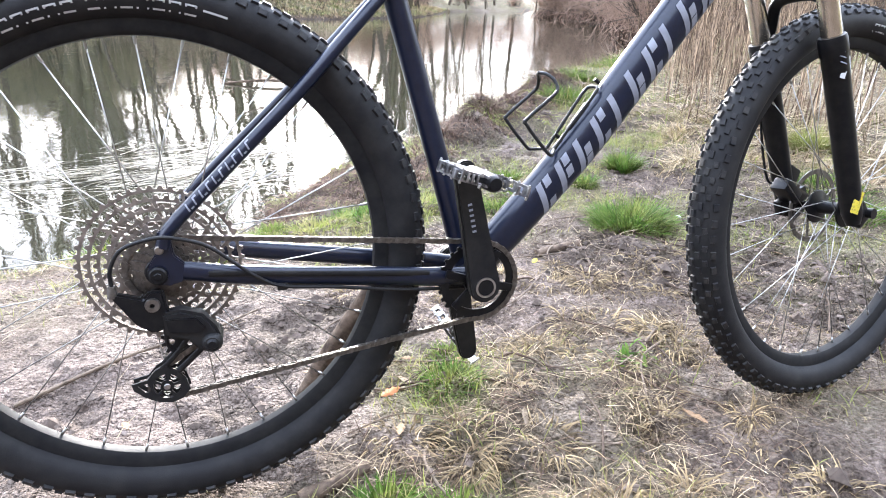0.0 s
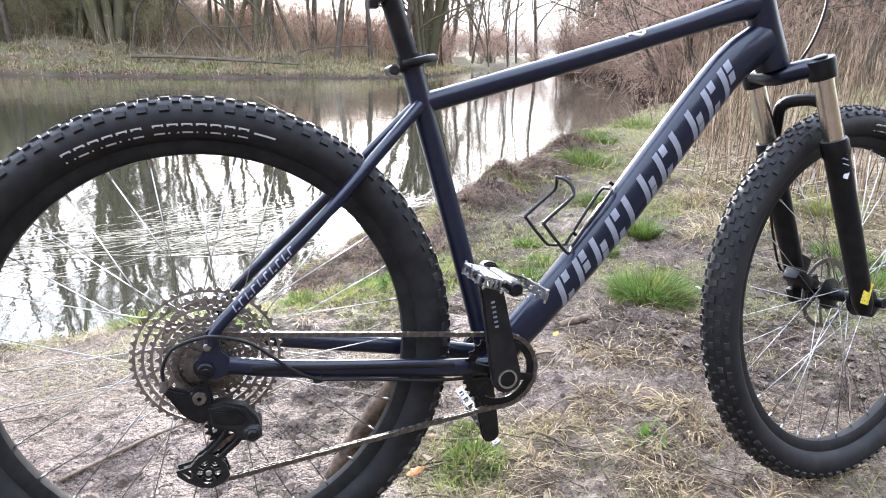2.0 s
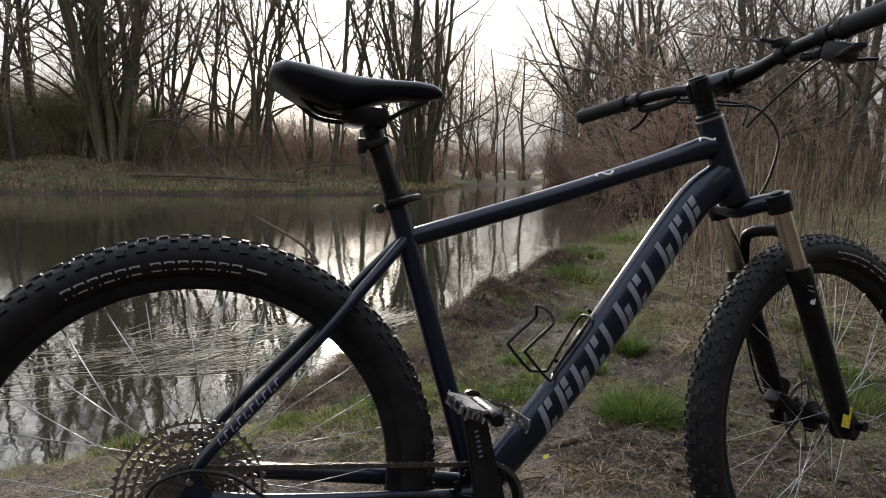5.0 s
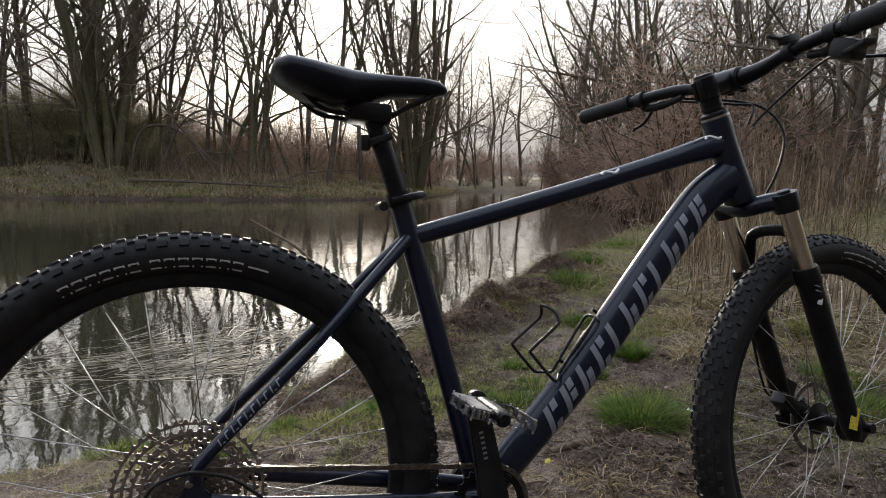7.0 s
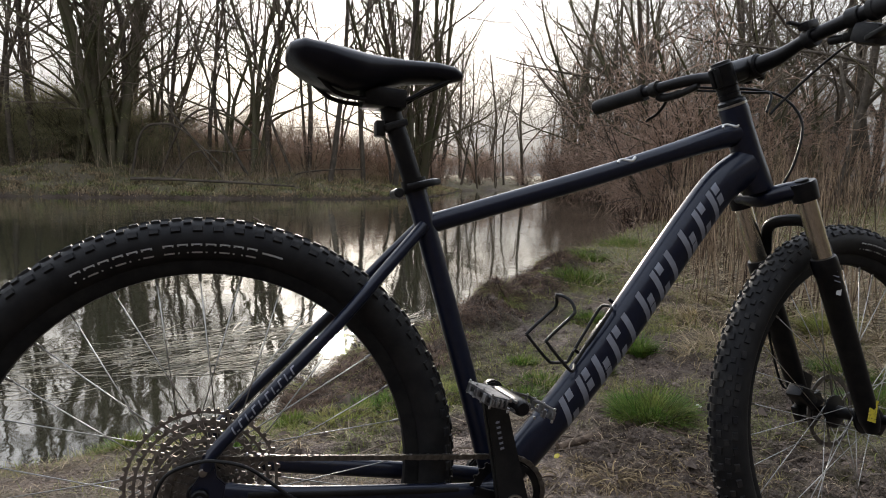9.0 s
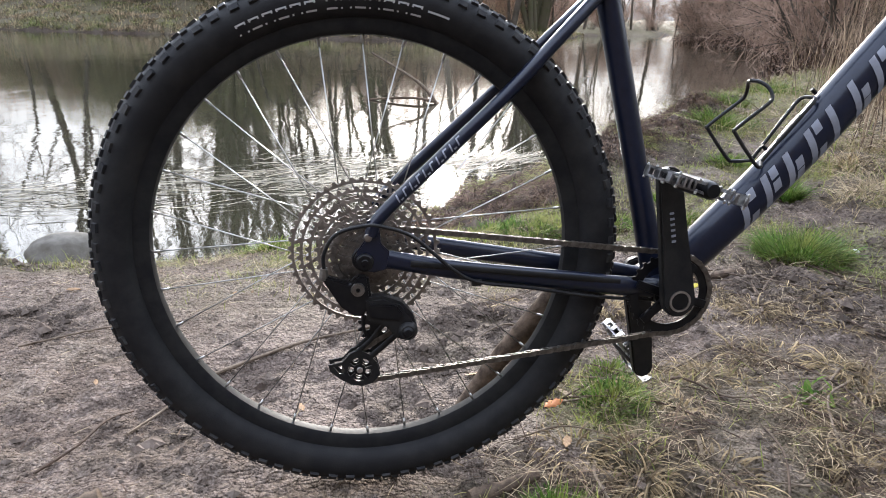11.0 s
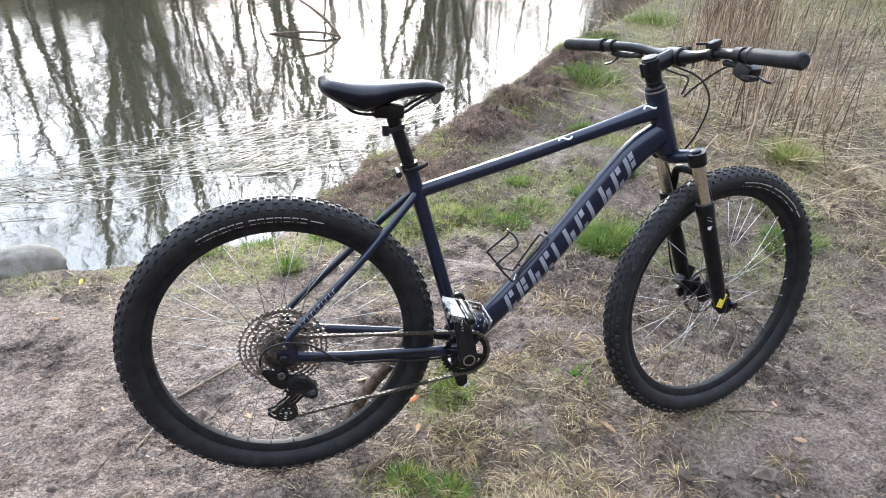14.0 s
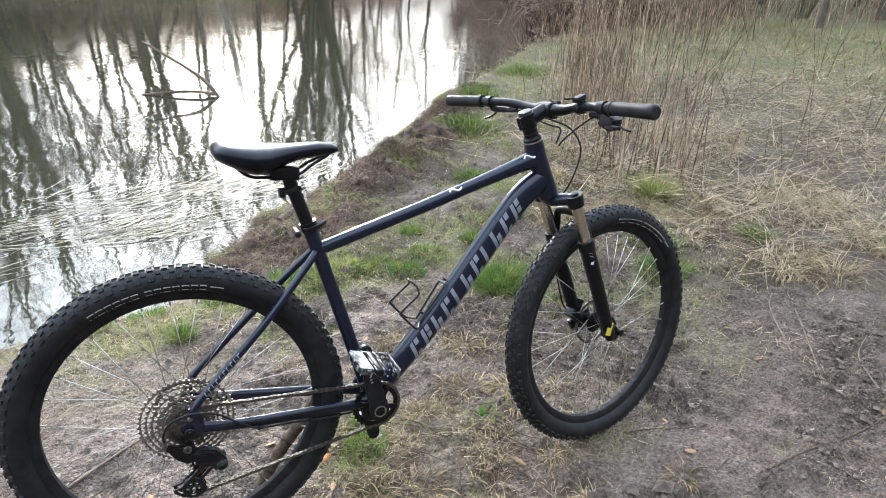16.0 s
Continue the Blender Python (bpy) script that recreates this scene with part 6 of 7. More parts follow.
stalks("standing_reeds", "tall dry brown stalks standing in the litter", 230, (3.0, 0.6, 8, 9), lambda x, y: reed_bed(x, y) * np.clip((x - 3.1) / 0.9, 0, 1) * 0.75, 63, REED, (0.5, 1.7), 0.005, 0.22)
stalks("back_reeds", "dense tall brown reeds further along the bank", 3600, (4.5, 2.5, 14, 15), lambda x, y: reed_bed(x, y) * np.clip((x + 0.4 * y - 8.5) / 2, 0, 1) * np.clip((y - 0.75 * x) / 1.5, 0.06, 1), 65, REED, (0.9, 2.4), 0.0085, 0.16)
stalks("broken_reeds", "pale broken reeds leaning and lying across one another", 16000, (2.2, 0.5, 9, 7), lambda x, y: np.clip((x - 2.3) / 0.5, 0, 1) * np.clip((-distance(x, y, SHORE) - 0.9) / 0.8, 0, 1) * np.clip(0.45 + 0.9 * grain(x, y, 0.8, 139), 0.06, 1) * np.clip((7.5 - x) / 3, 0.2, 1), 67, STRAW, (0.15, 0.6), 0.0023, 0.3, 0.2, 1.3)
stalks("fallen_reeds", "pale dry reeds lying crosswise in the litter", 11000, (2.1, 0.5, 9, 7), lambda x, y: np.clip((x - 2.2) / 0.5, 0, 1) * np.clip((-distance(x, y, SHORE) - 0.8) / 0.8, 0, 1) * np.clip(0.4 + 0.9 * grain(x, y, 0.7, 135), 0.05, 1), 68, STRAW, (0.15, 0.75), 0.0025, 0.18, 0.16, 1.4)
stalks("brush_stems", "dark thin bramble stems in the reeds", 420, (2.6, 1.0, 10, 9), lambda x, y: np.clip(reed_bed(x, y) * 0.8 + 0.08 * (x > 2.9), 0, 1), 69, DEAD, (0.6, 1.8), 0.0034, 0.5)

# floating weed and a sunken branch
WEED = material("drowned_reed", (0.26, 0.22, 0.15), 0.6, 0.0, (0.15, 0.13, 0.085), 6, vary=0.35, island=True)
def float_mat(name, label, patches, count, seed):
    rng = np.random.RandomState(seed)
    rows = []
    for px, py, rx, ry, head in patches:
        k = count // len(patches)
        u, v = rng.normal(0, 0.5, k), rng.normal(0, 0.5, k)
        rows.append(np.stack([px + u * rx, py + v * ry, WATER + rng.uniform(-0.004, 0.006, k), head + rng.normal(0, 0.35, k)], -1))
    r = np.concatenate(rows)
    n = len(r)
    me = blades(name, r[:, :3], r[:, 3], rng.uniform(-0.02, 0.06, n), rng.uniform(0.15, 0.5, n), rng.uniform(0.003, 0.007, n), rng.uniform(0, 0.08, n), WEED, 3)
    return tagged(new(name, me), label, "water weed", kind="stuff")
float_mat("floating_reeds", "dead reed stalks drifting on the river", [(-0.7, 3.0, 0.7, 0.35, 0.25), (0.0, 3.4, 0.7, 0.3, 0.4), (-1.6, 2.6, 0.7, 0.3, 0.15), (0.5, 3.4, 0.35, 0.25, 0.5), (-0.2, 2.75, 0.5, 0.2, 0.35), (0.9, 3.6, 0.3, 0.2, 0.9)], 1500, 71)
tuft(0.21, 1.15, 0.09, 0.1, 150, STRAW, 91, "pale clump of bent dry grass on the bank", 0.9)
tuft(0.62, 3.1, 0.16, 0.12, 120, PALEGRASS, 90, "clump of weed standing in the shallow water").location.z = 0.06
stalks("shore_stems", "thin stems standing in the shallow water by the bank", 260, (0.3, 2.0, 3.2, 5.4), lambda x, y: np.clip(1 - np.abs(distance(x, y, SHORE) - 0.15) / 0.25, 0, 1) * 0.6, 73, DEAD, (0.15, 0.5), 0.0018, 0.35)
branch = rod("sunken_branch", [(0.1, 7.9, WATER + 0.5), (0.3, 7.58, WATER + 0.4), (0.58, 7.14, WATER + 0.25), (0.72, 6.94, WATER + 0.14), (0.84, 6.78, WATER - 0.02)], (0.013, 0.024), WOOD, "bare fallen branch rising from the river", "branch", 8)
rod("sunken_branch", [(0.0, 7.1, WATER + 0.0), (0.3, 7.0, WATER + 0.035), (0.6, 6.88, WATER + 0.05), (0.8, 6.8, WATER + 0.02)], (0.012, 0.018), WOOD, "bare dead branch lying on the river", "branch", 8)

# ---- bare trees and thickets ----
BARK = material("grey_brown_bark", (0.12, 0.1, 0.08), 0.9, 0.0, (0.055, 0.046, 0.036), 3, (0.35, 0.65), bump=0.03, bump_scale=9)
MOSSY = material("mossy_bark", (0.105, 0.09, 0.062), 0.9, 0.0, (0.08, 0.085, 0.038), 2.5, (0.4, 0.7), bump=0.03, bump_scale=9)
TWIGS = material("bare_twigs", (0.19, 0.155, 0.12), 0.85, 0.0, (0.11, 0.088, 0.068), 2)
GREENTWIG = material("mossy_twigs", (0.25, 0.235, 0.12), 0.9, 0.0, (0.15, 0.13, 0.08), 2)
RUSSET = material("russet_twigs", (0.4, 0.28, 0.21), 0.85, 0.0, (0.25, 0.165, 0.125), 2)

class Wood:
    """Gathers tapered limbs into one mesh."""
    def __init__(self):
        self.v, self.f = [], []
    def limb(self, pts, r0, r1, sides):
        base, n = len(self.v), len(pts)
        for i, p in enumerate(pts):
            t = (pts[min(i + 1, n - 1)] - pts[max(i - 1, 0)]).normalized()
            s = t.cross(Vector((0.31, 0.77, 0.2)) if abs(t.z) > 0.6 else Vector((0, 0, 1))).normalized()
            u = t.cross(s)
            r = r0 + (r1 - r0) * i / (n - 1)
            for k in range(sides):
                a = 2 * math.pi * k / sides
                self.v.append(p + (s * math.cos(a) + u * math.sin(a)) * r)
        for i in range(n - 1):
            for k in range(sides):
                a, b = base + i * sides + k, base + i * sides + (k + 1) % sides
                self.f.append((a, b, b + sides, a + sides))
    def mesh(self, name, mat):
        return raw(name, self.v, self.f, mat)

def grow(rng, trunk, twigs, p, way, length, r, level, plan, least=0.011, sides=(8, 6, 4, 3, 3)):
    """One limb and all that springs from it. plan: for each level (steps, wander, children, first, spread, share of length, share of thickness, lift)."""
    steps, wander, kids, first, spread, share, thin, lift = plan[level]
    pts, d = [p], way.normalized()
    for i in range(steps):
        d = (d + Vector((rng.gauss(0, wander), rng.gauss(0, wander), rng.gauss(0, wander * 0.7) + lift))).normalized()
        pts.append(pts[-1] + d * length / steps)
    last = level == len(plan) - 1
    (trunk if level < 2 else twigs).limb(pts, r, r * (0.3 if level else 0.28), sides[level])
    if last:
        return
    for k in range(kids):
        f = first + (1 - first) * (k + rng.random()) / kids
        i = min(int(f * steps), steps - 1)
        q = pts[i].lerp(pts[i + 1], f * steps - i)
        along = (pts[i + 1] - pts[i]).normalized()
        a = rng.uniform(0, 6.283)
        s = along.cross(Vector((math.cos(a), math.sin(a), 0.3))).normalized()
        sp = spread * rng.uniform(0.7, 1.3)
        nd = along * math.cos(sp) + s * math.sin(sp)
        grow(rng, trunk, twigs, q, nd, length * share * rng.uniform(0.6, 1.2) * (1.15 - 0.55 * f), max(r * (1 - 0.7 * f) * thin, least), level + 1, plan, least, sides)

def tree(seed, stems, height, r, plan, lean=0.12, bark=BARK, twig=TWIGS, name="bare_tree", fan=0.22):
    rng = random.Random(seed)
    trunk, twigs = Wood(), Wood()
    for k in range(stems):
        a = 2 * math.pi * (k + rng.random()) / stems
        out = (0.0 if stems == 1 else fan) * rng.uniform(0.5, 1.4)
        way = Vector((math.cos(a) * out + rng.gauss(0, lean), math.sin(a) * out + rng.gauss(0, lean), 1))
        grow(rng, trunk, twigs, Vector((math.cos(a) * r * 0.9 * (stems > 1), math.sin(a) * r * 0.9 * (stems > 1), -0.3)), way, height * rng.uniform(0.8, 1.05), r * rng.uniform(0.75, 1.1), 0, plan, 0.006 if height > 6 else 0.0085, (8, 6, 4, 3, 3) if height > 6 else (5, 4, 3, 3))
    top = new(name)
    part("trunk", trunk.mesh("trunk", bark), bark, top)
    part("crown", twigs.mesh("crown", twig), twig, top)
    return top

TALL = [(9, 0.08, 8, 0.22, 0.65, 0.42, 0.55, 0.04), (6, 0.12, 6, 0.2, 0.75, 0.5, 0.6, 0.05), (3, 0.18, 4, 0.15, 0.75, 0.55, 0.6, 0.03), (2, 0.22, 3, 0.2, 0.7, 0.5, 0.6, 0.0), (1, 0.2, 0, 0, 0, 0, 0, 0)]
SPREAD = [(8, 0.09, 8, 0.15, 0.9, 0.55, 0.5, 0.02), (7, 0.16, 7, 0.2, 0.85, 0.5, 0.55, 0.03), (4, 0.2, 5, 0.15, 0.8, 0.55, 0.6, 0.0), (3, 0.22, 4, 0.2, 0.7, 0.5, 0.6, -0.02), (1, 0.2, 0, 0, 0, 0, 0, 0)]
BUSHY = [(9, 0.05, 9, 0.12, 0.6, 0.34, 0.4, 0.05), (5, 0.15, 5, 0.15, 0.8, 0.5, 0.55, 0.02), (3, 0.2, 4, 0.1, 0.8, 0.55, 0.6, 0.0), (2, 0.22, 3, 0.2, 0.7, 0.5, 0.6, 0.0), (1, 0.2, 0, 0, 0, 0, 0, 0)]
FORKED = [(9, 0.07, 9, 0.28, 0.42, 0.5, 0.6, 0.05), (6, 0.1, 7, 0.2, 0.55, 0.5, 0.55, 0.06), (4, 0.15, 5, 0.15, 0.65, 0.5, 0.6, 0.04), (2, 0.2, 3, 0.2, 0.65, 0.5, 0.6, 0.0), (1, 0.2, 0, 0, 0, 0, 0, 0)]
BUSH = [(5, 0.16, 8, 0.1, 0.7, 0.45, 0.55, 0.02), (3, 0.2, 5, 0.15, 0.75, 0.55, 0.6, 0.0), (2, 0.22, 4, 0.2, 0.7, 0.55, 0.6, 0.0), (1, 0.2, 0, 0, 0, 0, 0, 0)]
kinds = {
    "alder": tree(1, 1, 16, 0.14, TALL),
    "alder_b": tree(2, 1, 15, 0.12, TALL, 0.22),
    "willow": tree(3, 7, 16, 0.22, BUSHY, 0.07, MOSSY, TWIGS, fan=0.13),
    "pole": tree(12, 1, 15, 0.075, FORKED, 0.3),
    "pole_b": tree(15, 2, 14, 0.075, FORKED, 0.25, fan=0.2),
    "willow_b": tree(4, 3, 12, 0.14, SPREAD, 0.2, MOSSY),
    "oak": tree(5, 1, 14, 0.2, SPREAD, 0.1),
    "birch": tree(6, 1, 12, 0.09, TALL, 0.06),
    "bush": tree(7, 11, 3.4, 0.022, BUSH, 0.3, BARK, RUSSET, "bare_bush"),
    "thicket": tree(9, 10, 4.2, 0.026, BUSH, 0.35, MOSSY, GREENTWIG, "bare_bush"),
    "bush_b": tree(8, 9, 2.6, 0.018, BUSH, 0.4, BARK, RUSSET, "bare_bush"),
}
LABELS = {"pole": "slender bare tree with forked upper limbs", "pole_b": "two slender bare trunks from one root", "thicket": "dense thicket of mossy bare stems", "alder": "tall bare alder with a straight dark trunk", "alder_b": "bare alder leaning over the bank", "willow": "big bare willow with several mossy trunks", "willow_b": "spreading bare willow with low twisted limbs", "oak": "bare tree with wide spreading limbs", "birch": "slender bare young tree", "bush": "dense bare russet thicket", "bush_b": "low tangle of bare stems"}
# x, y, kind, scale, turn
STAND = []
def stand(kind, x, y, scale=1.0, turn=0.0):
    STAND.append((kind, x, y, scale, turn))
for kind, x, y, s, t in [
    ("alder", -11.5, 41.0, 1.1, 0.3), ("alder_b", -10.0, 39.6, 1.05, 2.1), ("alder_b", -6.9, 40.0, 1.2, 1.0), ("willow", -7.4, 39.2, 0.95, 0.4), 
    ("willow_b", 0.3, 37.8, 1.0, 1.0), ("alder_b", 1.2, 38.5, 0.95, 3.2), ("alder_b", 3.3, 37.5, 0.9, 0.4), ("alder", 4.4, 36.4, 0.95, 2.6), ("alder_b", 6.6, 37.8, 0.85, 4.4), ("alder", 8.7, 39.0, 1.0, 0.9), ("willow_b", 10.2, 39.6, 0.9, 3.4), ("willow", 11.0, 41.5, 0.85, 5.2), ("birch", 12.6, 43.5, 0.95, 0.5), ("birch", 13.2, 47.0, 1.0, 2.0), ("birch", 14.3, 50.0, 0.9, 1.0),
    ("alder", -14.5, 43, 1.15, 1.7), ("alder", -17.5, 44, 1.1, 4.2), ("oak", -21, 45, 1.2, 2.0), ("alder_b", -24, 47, 1.1, 0.2), ("willow", -30, 50, 1.1, 1.1), ("alder", -34, 50, 1.2, 3.0), ("oak", -40, 53, 1.2, 2.2),
    ("oak", -8.5, 49, 1.0, 1.4), ("alder", -8.6, 41.5, 1.0, 4.0), ("birch", -2.4, 40.2, 1.05, 2.4), ("alder_b", -13, 45, 1.0, 0.5), ("willow_b", -10.5, 44, 1.1, 2.0), ("oak", -16, 48, 1.1, 3.3), ("alder", -6.0, 46, 1.0, 5.2), ("willow_b", -7.2, 43, 1.0, 4.1), ("alder_b", -19, 46, 1.1, 1.2), ("alder_b", 7, 50, 0.9, 2.9),
    ("oak", 19.5, 23.0, 0.85, 0.4), ("alder_b", 17.8, 19.5, 0.8, 1.9), ("willow_b", 22.5, 31, 0.95, 2.7), ("birch", 21.5, 37, 0.95, 0.8), ("birch", 20.8, 34, 0.9, 3.8), ("birch", 22.4, 41, 1.0, 1.8), ("alder", 20.2, 20.0, 0.9, 3.3), ("alder_b", 23.5, 24, 0.9, 5.1), ("oak", 24.5, 19.5, 0.9, 1.5), ("alder", 15.3, 8.6, 0.95, 2.0), ("alder_b", 22.0, 15, 0.9, 0.9), ("oak", 23.0, 13, 0.95, 4.0), ("alder", 22.0, 9.0, 1.0, 1.3), ("alder_b", 28.0, 17, 1.0, 3.6), ("oak", 29.0, 26, 1.0, 0.3), ("alder", 26.0, 32, 1.0, 2.3), ("alder_b", 18.3, 11.3, 0.85, 4.6),
    ("oak", 17, 58, 1.0, 1.0), ("alder", 20, 60, 1.0, 2.0), ("willow_b", 23, 63, 1.0, 3.0), ("alder_b", 27, 66, 1.1, 4.0), ("oak", 31, 70, 1.1, 5.0), ("alder", 36, 74, 1.1, 0.5), ("oak", 24, 72, 1.2, 2.5), ("alder", 18, 66, 1.1, 3.5), ("oak", 30, 80, 1.2, 0.9), ("alder", 14, 60, 1.0, 1.6), ("willow", 42, 78, 1.1, 1.0),
    ("alder_b", -20.5, 42.5, 0.8, 0.7), ("willow_b", -18.6, 41.5, 0.85, 2.9), ("alder", -16.2, 41, 0.78, 5.0), ("willow_b", -13.6, 40.8, 0.9, 1.4), ("alder_b", -12.4, 40.2, 0.85, 3.9), ("willow_b", -9.2, 40.4, 0.95, 5.5), ("birch", -7.6, 39.2, 1.0, 1.1), ("alder_b", -4.4, 40.6, 0.8, 2.2), ("willow_b", -1.4, 39.4, 0.8, 0.2),
    ("willow_b", 16.2, 16.0, 0.7, 0.6), ("oak", 18.6, 21.0, 0.7, 5.5), ("willow_b", 19.2, 17.0, 0.75, 1.9), ("oak", 17.0, 13.2, 0.7, 2.6), ("willow_b", 20.6, 26.5, 0.8, 4.4), ("oak", 21.0, 29.5, 0.75, 3.1), ("willow_b", 14.2, 9.8, 0.6, 5.0), ("oak", 19.4, 10.6, 0.8, 0.2), ("willow_b", 22.8, 21.5, 0.85, 2.3), ("alder", 24.0, 28.0, 0.8, 1.0), ("willow_b", 21.6, 34.5, 0.8, 0.4), ("oak", 17.4, 8.2, 0.75, 3.7),
    ("oak", 13.4, 11.2, 0.62, 0.7), ("alder_b", 12.6, 8.0, 0.6, 1.1), ("willow_b", 12.2, 14.0, 0.55, 3.0), ("alder", 15.5, 13.5, 0.7, 2.2)]:
    low = 1.0 if x > 12 else 1.15 if y > 42 else 1.45
    stand(kind, x, y, s * low, t)
rng = random.Random(44)
for k in range(10):
    x = -5.2 + 16 * k / 9 + rng.uniform(-0.4, 0.4)
    stand("pole" if k % 3 else "pole_b", x, wood_y(x) + rng.uniform(2.5, 8), rng.uniform(1.15, 1.6), rng.uniform(0, 6.28))
for k in range(6):
    x = -17 + 11 * k / 5 + rng.uniform(-0.4, 0.4)
    stand(("pole", "willow_b", "alder_b", "pole_b")[k % 4], x, wood_y(x) + rng.uniform(1.8, 8), rng.uniform(1.1, 1.5), rng.uniform(0, 6.28))
for k in range(7):
    stand("thicket", -14.5 + 6.5 * k / 6, 41.5 + rng.uniform(-0.5, 3), rng.uniform(1.0, 1.6), rng.uniform(0, 6.28))
for k in range(11):
    x = 11 + 12 * k / 10
    stand("birch" if k % 2 else "pole", x, wood_y(x) + rng.uniform(3, 12), rng.uniform(0.9, 1.3), rng.uniform(0, 6.28))
for k in range(22):
    y = 41 + 22 * k / 21
    stand("birch" if k % 3 else "pole", y * rng.uniform(0.35, 0.53), y, rng.uniform(0.75, 1.15), rng.uniform(0, 6.28))
for k, (x, y) in enumerate(((18.9, 29.5), (19.8, 31.8), (20.6, 33.4), (19.0, 27.2), (21.4, 36.0), (19.4, 30.6), (18.2, 25.4), (20.2, 28.4), (22.6, 38.5), (21.0, 31.0))):
    stand(("oak", "alder", "willow_b", "alder_b")[k % 4], x, y, rng.uniform(0.9, 1.1), rng.uniform(0, 6.28))
rng = random.Random(33)
for k in range(40):
    f = k / 39
    x = -26 + 66 * f + rng.uniform(-0.6, 0.6)
    stand("bush" if k % 3 else "bush_b", x, wood_y(x) + rng.uniform(2.5, 9), rng.uniform(0.7, 1.4), rng.uniform(0, 6.28))
for k in range(58):
    f = rng.random() ** 0.8
    y = 10.5 + 32 * f
    x = float(np.interp(y, [p[1] for p in SHORE[10:]], [p[0] for p in SHORE[10:]])) + 0.5 + rng.random() ** 1.4 * 9
    stand("bush" if k % 4 else "bush_b", x, y, rng.uniform(0.8, 1.45) * (0.65 if y < 13 else 1), rng.uniform(0, 6.28))
for k in range(34):
    y = 13.5 + 28 * k / 33
    x = float(np.interp(y, [p[1] for p in SHORE[10:]], [p[0] for p in SHORE[10:]])) + rng.uniform(0.3, 1.3)
    stand("bush" if k % 3 else "bush_b", x, y, rng.uniform(0.55, 0.85), rng.uniform(0, 6.28))
for k in range(13):
    stand("bush" if k % 2 else "bush_b", rng.uniform(11, 26), rng.uniform(3, 12), rng.uniform(0.5, 1.0), rng.uniform(0, 6.28))
for k in range(26):
    x = -24 + 18.5 * rng.random() if k < 18 else -6 + 12 * rng.random()
    stand("thicket", x, wood_y(x) + rng.uniform(2.0, 9), rng.uniform(0.55, 0.95) * (0.8 if k >= 18 else 1), rng.uniform(0, 6.28))
for k in range(20):
    x = -20 + 15 * k / 19
    stand("thicket", x, wood_y(x) + rng.uniform(3, 10), rng.uniform(0.9, 1.4), rng.uniform(0, 6.28))
for k in range(26):
    x = -34 + 68 * k / 25 + rng.uniform(-1, 1)
    stand("bush", x, wood_y(x) + rng.uniform(8, 24), rng.uniform(0.9, 1.35), rng.uniform(0, 6.28))
first = set()
for turn, (kind, x, y, s, t) in enumerate(STAND):
    if x < -4 and y > 37 and turn % 5 in (1, 3) and kind not in ("willow", "thicket"):
        continue
    if -float(distance(np.array([x]), np.array([y]), SHORE)[0]) < 0.12 and (y < 30 or float(distance(np.array([x]), np.array([y]), FAR)[0]) < 0.3):
        continue
    m = Matrix.Translation((x, y, float(ground_height(x, y)))) @ Matrix.Rotation(t, 4, "Z") @ Matrix.Scale(s, 4)
    if kind in first:
        ob = copy_thing(kinds[kind], m)
        ob.matrix_basis = m
    else:
        first.add(kind)
        ob = kinds[kind]
        ob.matrix_basis = m
    tagged(ob, LABELS[kind], "bush" if "bush" in kind or "thicket" in kind else "tree", "thickets by the river" if "bush" in kind or "thicket" in kind else "bare trees by the river")

# Paler copy of REED; the tone makes up for light lacking on backlit stems.
FARREED = material("lightened_reed", (0.52, 0.42, 0.31), 0.8, 0.0, (0.2, 0.155, 0.11), 3, vary=0.3, island=True)
def far_side(x, y):
    d = distance(x, y, FAR)
    return np.clip((d - 2.6 - np.clip((-3 - x) / 4, 0, 2)) / 2.5, 0, 1) * np.clip((15 - d) / 6, 0, 1) * np.clip(0.35 + 0.9 * lumps(x, y, 2.4, 81), 0.06, 1) * np.clip((x + 9) / 6, 0.2, 1)
stalks("far_brush", "brown dead reeds and scrub on the far bank", 70000, (-30, 32.5, 18, 62), far_side, 83, FARREED, (0.5, 2.7), 0.011, 0.65)
def far_edge(x, y):
    d = distance(x, y, FAR)
    return np.clip((d + 0.25) / 0.3, 0, 1) * (ground_height(x, y) > WATER + 0.03) * np.clip((10 - d) / 6, 0, 1) * np.clip(0.5 + 0.7 * lumps(x, y, 2.2, 89) + np.exp(-(d / 0.6) ** 2), 0.06, 1)
FARGRASS = material("far_bank_grass", (0.17, 0.19, 0.075), 0.8, 0.0, (0.27, 0.205, 0.135), 0.9, (0.36, 0.56), vary=0.75, island=True)
for m in (FARGRASS, FARREED):
    let_through(m, 0.5)
litter("far_bank_grass", "rough green and brown grass on the far bank", 330000, (-30, 30.5, 22, 56), far_edge, 88, FARGRASS, (0.1, 0.36), (0.02, 0.06), (0.3, 1.5), (0.2, 1.4), 0.0, 2)
def scrub_side(x, y):
    d = -distance(x, y, SHORE)
    return np.clip((d + 0.25) / 0.3, 0, 1) * np.clip((3.0 - d) / 1.5, 0, 1) * (y > 10)
litter("dead_scrub", "dark brown scrub hanging over the near bank's edge", 120000, (5, 7.5, 27, 46), scrub_side, 86, ROOT, (0.25, 0.9), (0.02, 0.05), (0.2, 1.5), (0.0, 1.4), 0.05, 2)
def far_wood(x, y):
    d = distance(x, y, FAR)
    return np.clip((d - 9) / 4, 0, 1) * np.clip(0.6 + 0.5 * lumps(x, y, 6.0, 82), 0.15, 1)
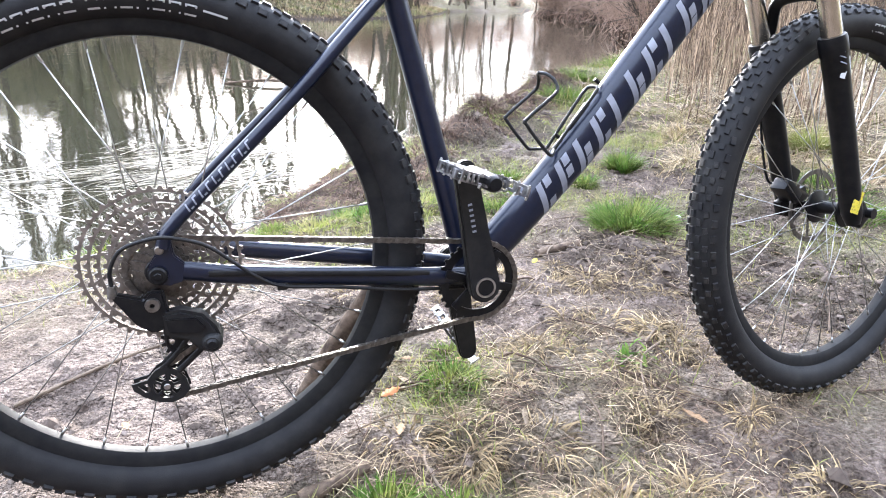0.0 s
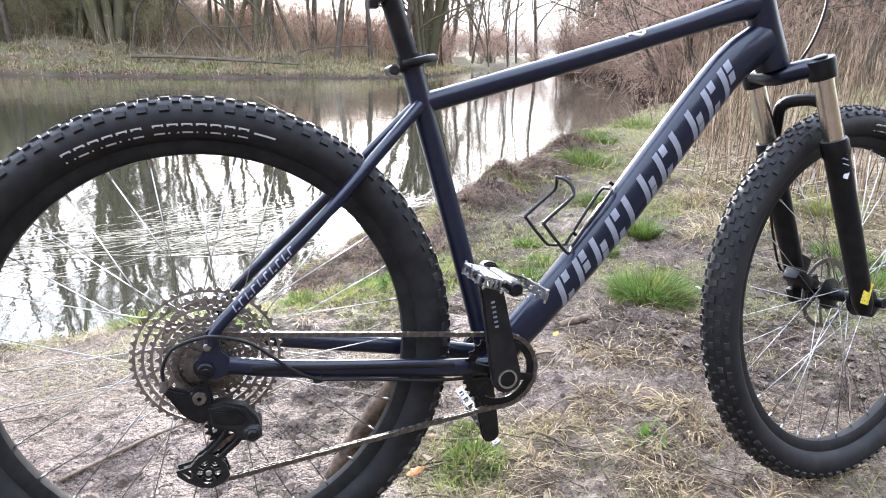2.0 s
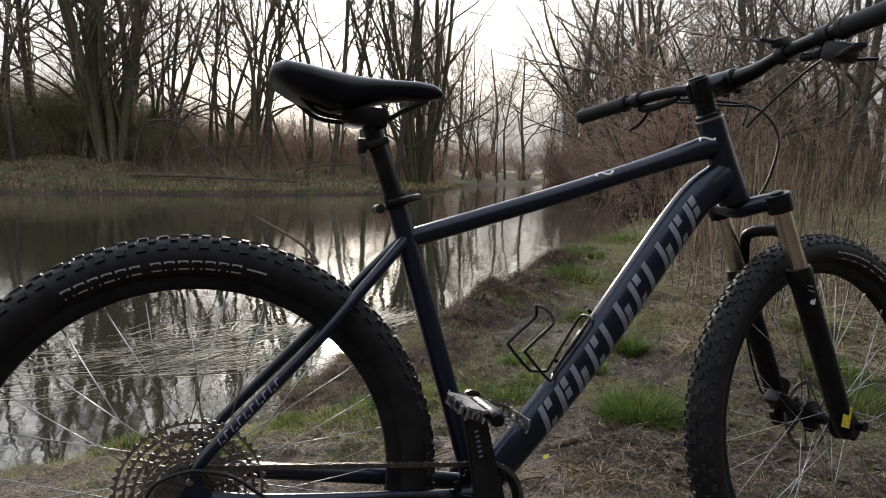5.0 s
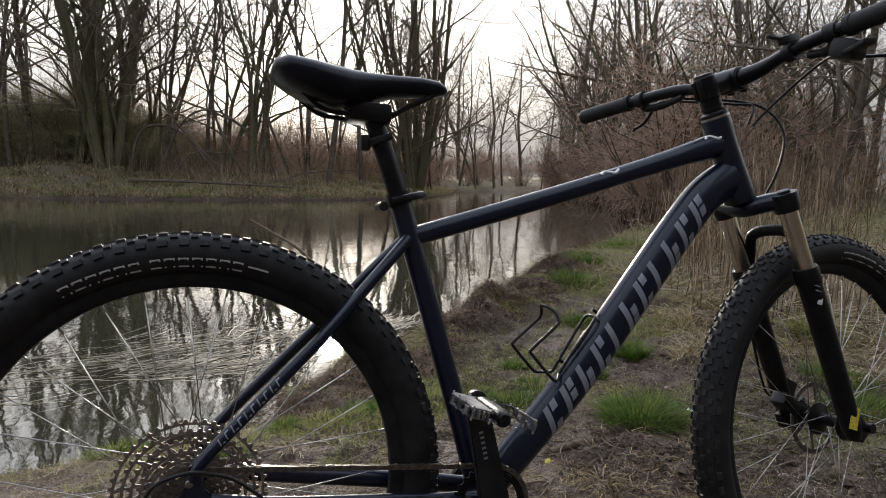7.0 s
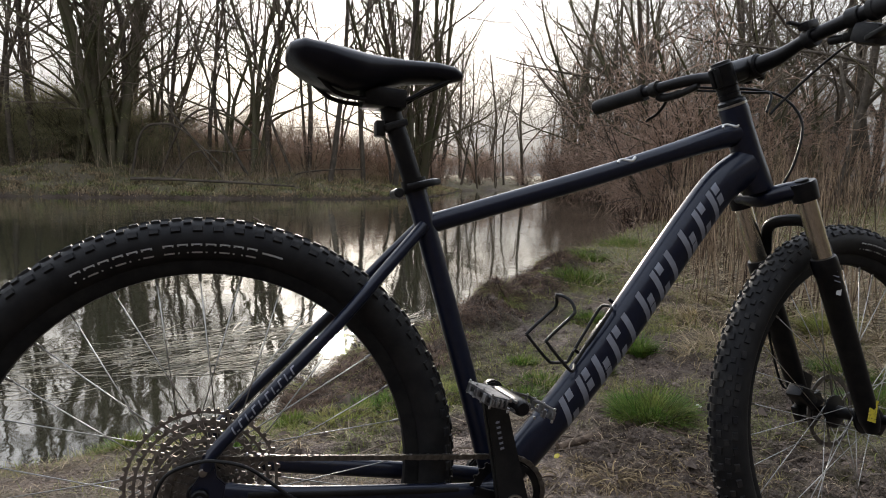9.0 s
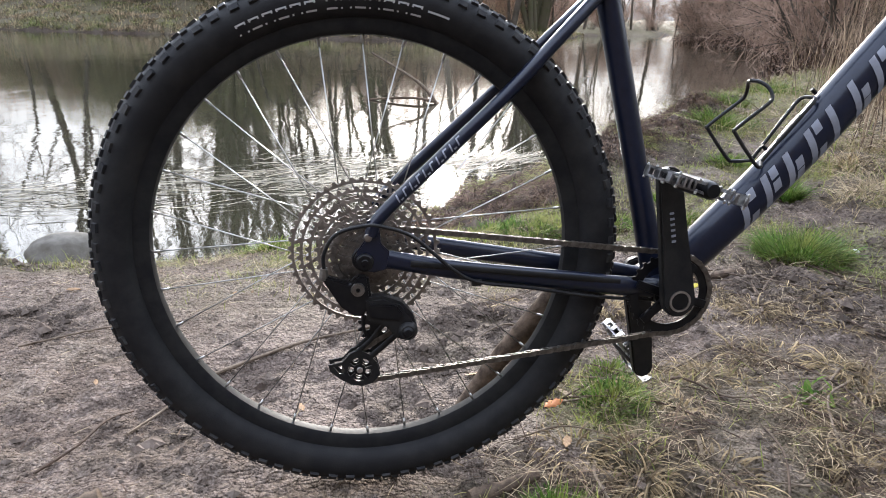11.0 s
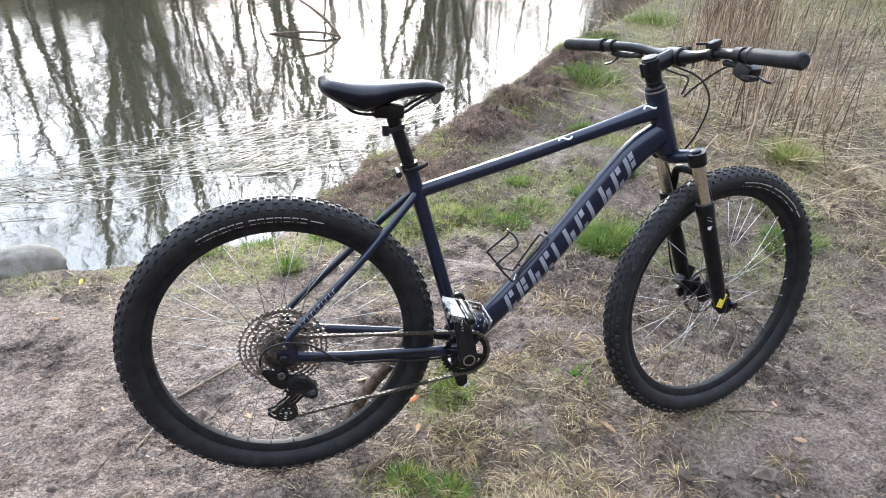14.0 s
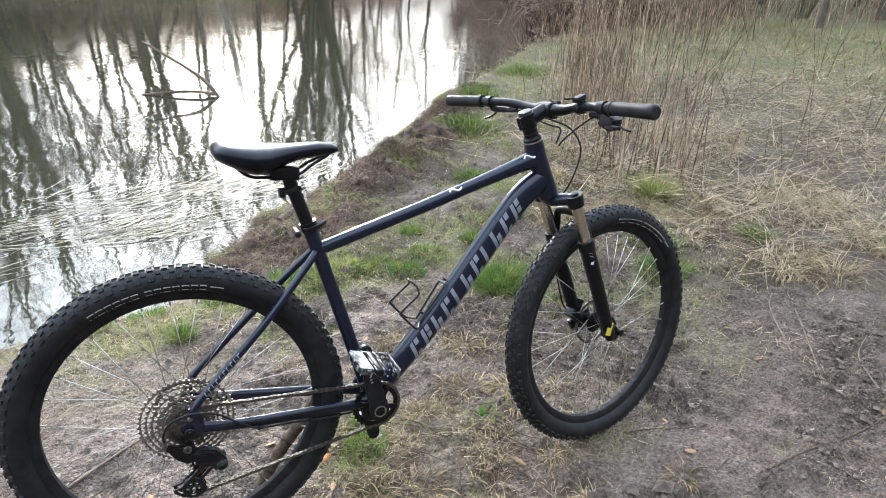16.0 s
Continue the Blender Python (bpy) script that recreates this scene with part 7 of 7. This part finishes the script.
# Brown stems painted paler: distance haze and missing front light in the colour.
HAZE = material("hazed_stems", (0.4, 0.31, 0.25), 0.85, 0.0, (0.24, 0.185, 0.15), 1.5, vary=0.35, island=True)
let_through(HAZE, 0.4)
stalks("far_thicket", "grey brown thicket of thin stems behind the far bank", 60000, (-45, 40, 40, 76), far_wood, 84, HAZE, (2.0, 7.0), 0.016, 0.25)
def right_side(x, y):
    d = -distance(x, y, SHORE)
    return np.clip((d + 0.1) / 0.5, 0, 1) * np.clip((10 - d) / 5, 0, 1) * np.clip(0.45 + 0.6 * lumps(x, y, 2.5, 85), 0.05, 1)
stalks("bank_brush", "brown reeds and scrub along the near bank", 22000, (6.5, 8, 29, 42), right_side, 87, REED, (0.5, 1.9), 0.007, 0.25)
# bent and fallen stems in front of the wood
STEMS = [("bent stem arching over the far bank", [(-6.0, 36.8, 0.4), (-5.4, 36.6, 3.0), (-4.3, 36.2, 3.5), (-3.2, 35.8, 3.1), (-1.3, 35.2, 1.3)], 0.07),
    ("bare stem leaning across the brush", [(-4.8, 37.2, 0.4), (-3.2, 36.8, 3.8), (-1.3, 36.4, 4.3), (0.9, 36.0, 2.4), (1.6, 35.8, 0.6)], 0.065),
    ("broken branch lying low over the brush", [(-4.0, 36.0, 0.4), (-2.8, 35.8, 2.0), (-1.0, 35.6, 2.1), (0.5, 35.5, 2.3)], 0.05),
    ("slanting dead stem in the brush", [(-1.1, 35.4, 0.4), (-2.2, 36.0, 1.9), (-4.4, 36.8, 4.9), (-5.2, 37.0, 6.2)], 0.07),
    ("leaning bare stem on the far bank", [(0.2, 36.2, 0.4), (-1.3, 36.6, 3.3), (-2.1, 36.8, 6.2), (-3.4, 37.0, 10.5)], 0.09),
    ("leaning bare stem on the far bank", [(2.6, 37.2, 0.4), (1.2, 37.4, 4.2), (0.4, 37.6, 8.0), (0.2, 37.8, 11.5)], 0.09),
    ("thin fallen trunk lying on the far bank", [(2.3, 35.6, 0.4), (2.6, 35.6, 1.0), (4.4, 35.2, 1.25), (6.3, 35.6, 1.3)], 0.055),
    ("long fallen trunk on the grass of the far bank", [(-5.6, 34.4, 0.62), (-3.6, 33.6, 0.6), (-0.6, 32.8, 0.5), (2.2, 32.2, 0.35)], 0.09)]
for label, way, r in STEMS:
    rod("fallen_trunk", way, (r, r * 0.5), BARK, label, "fallen tree", 7)
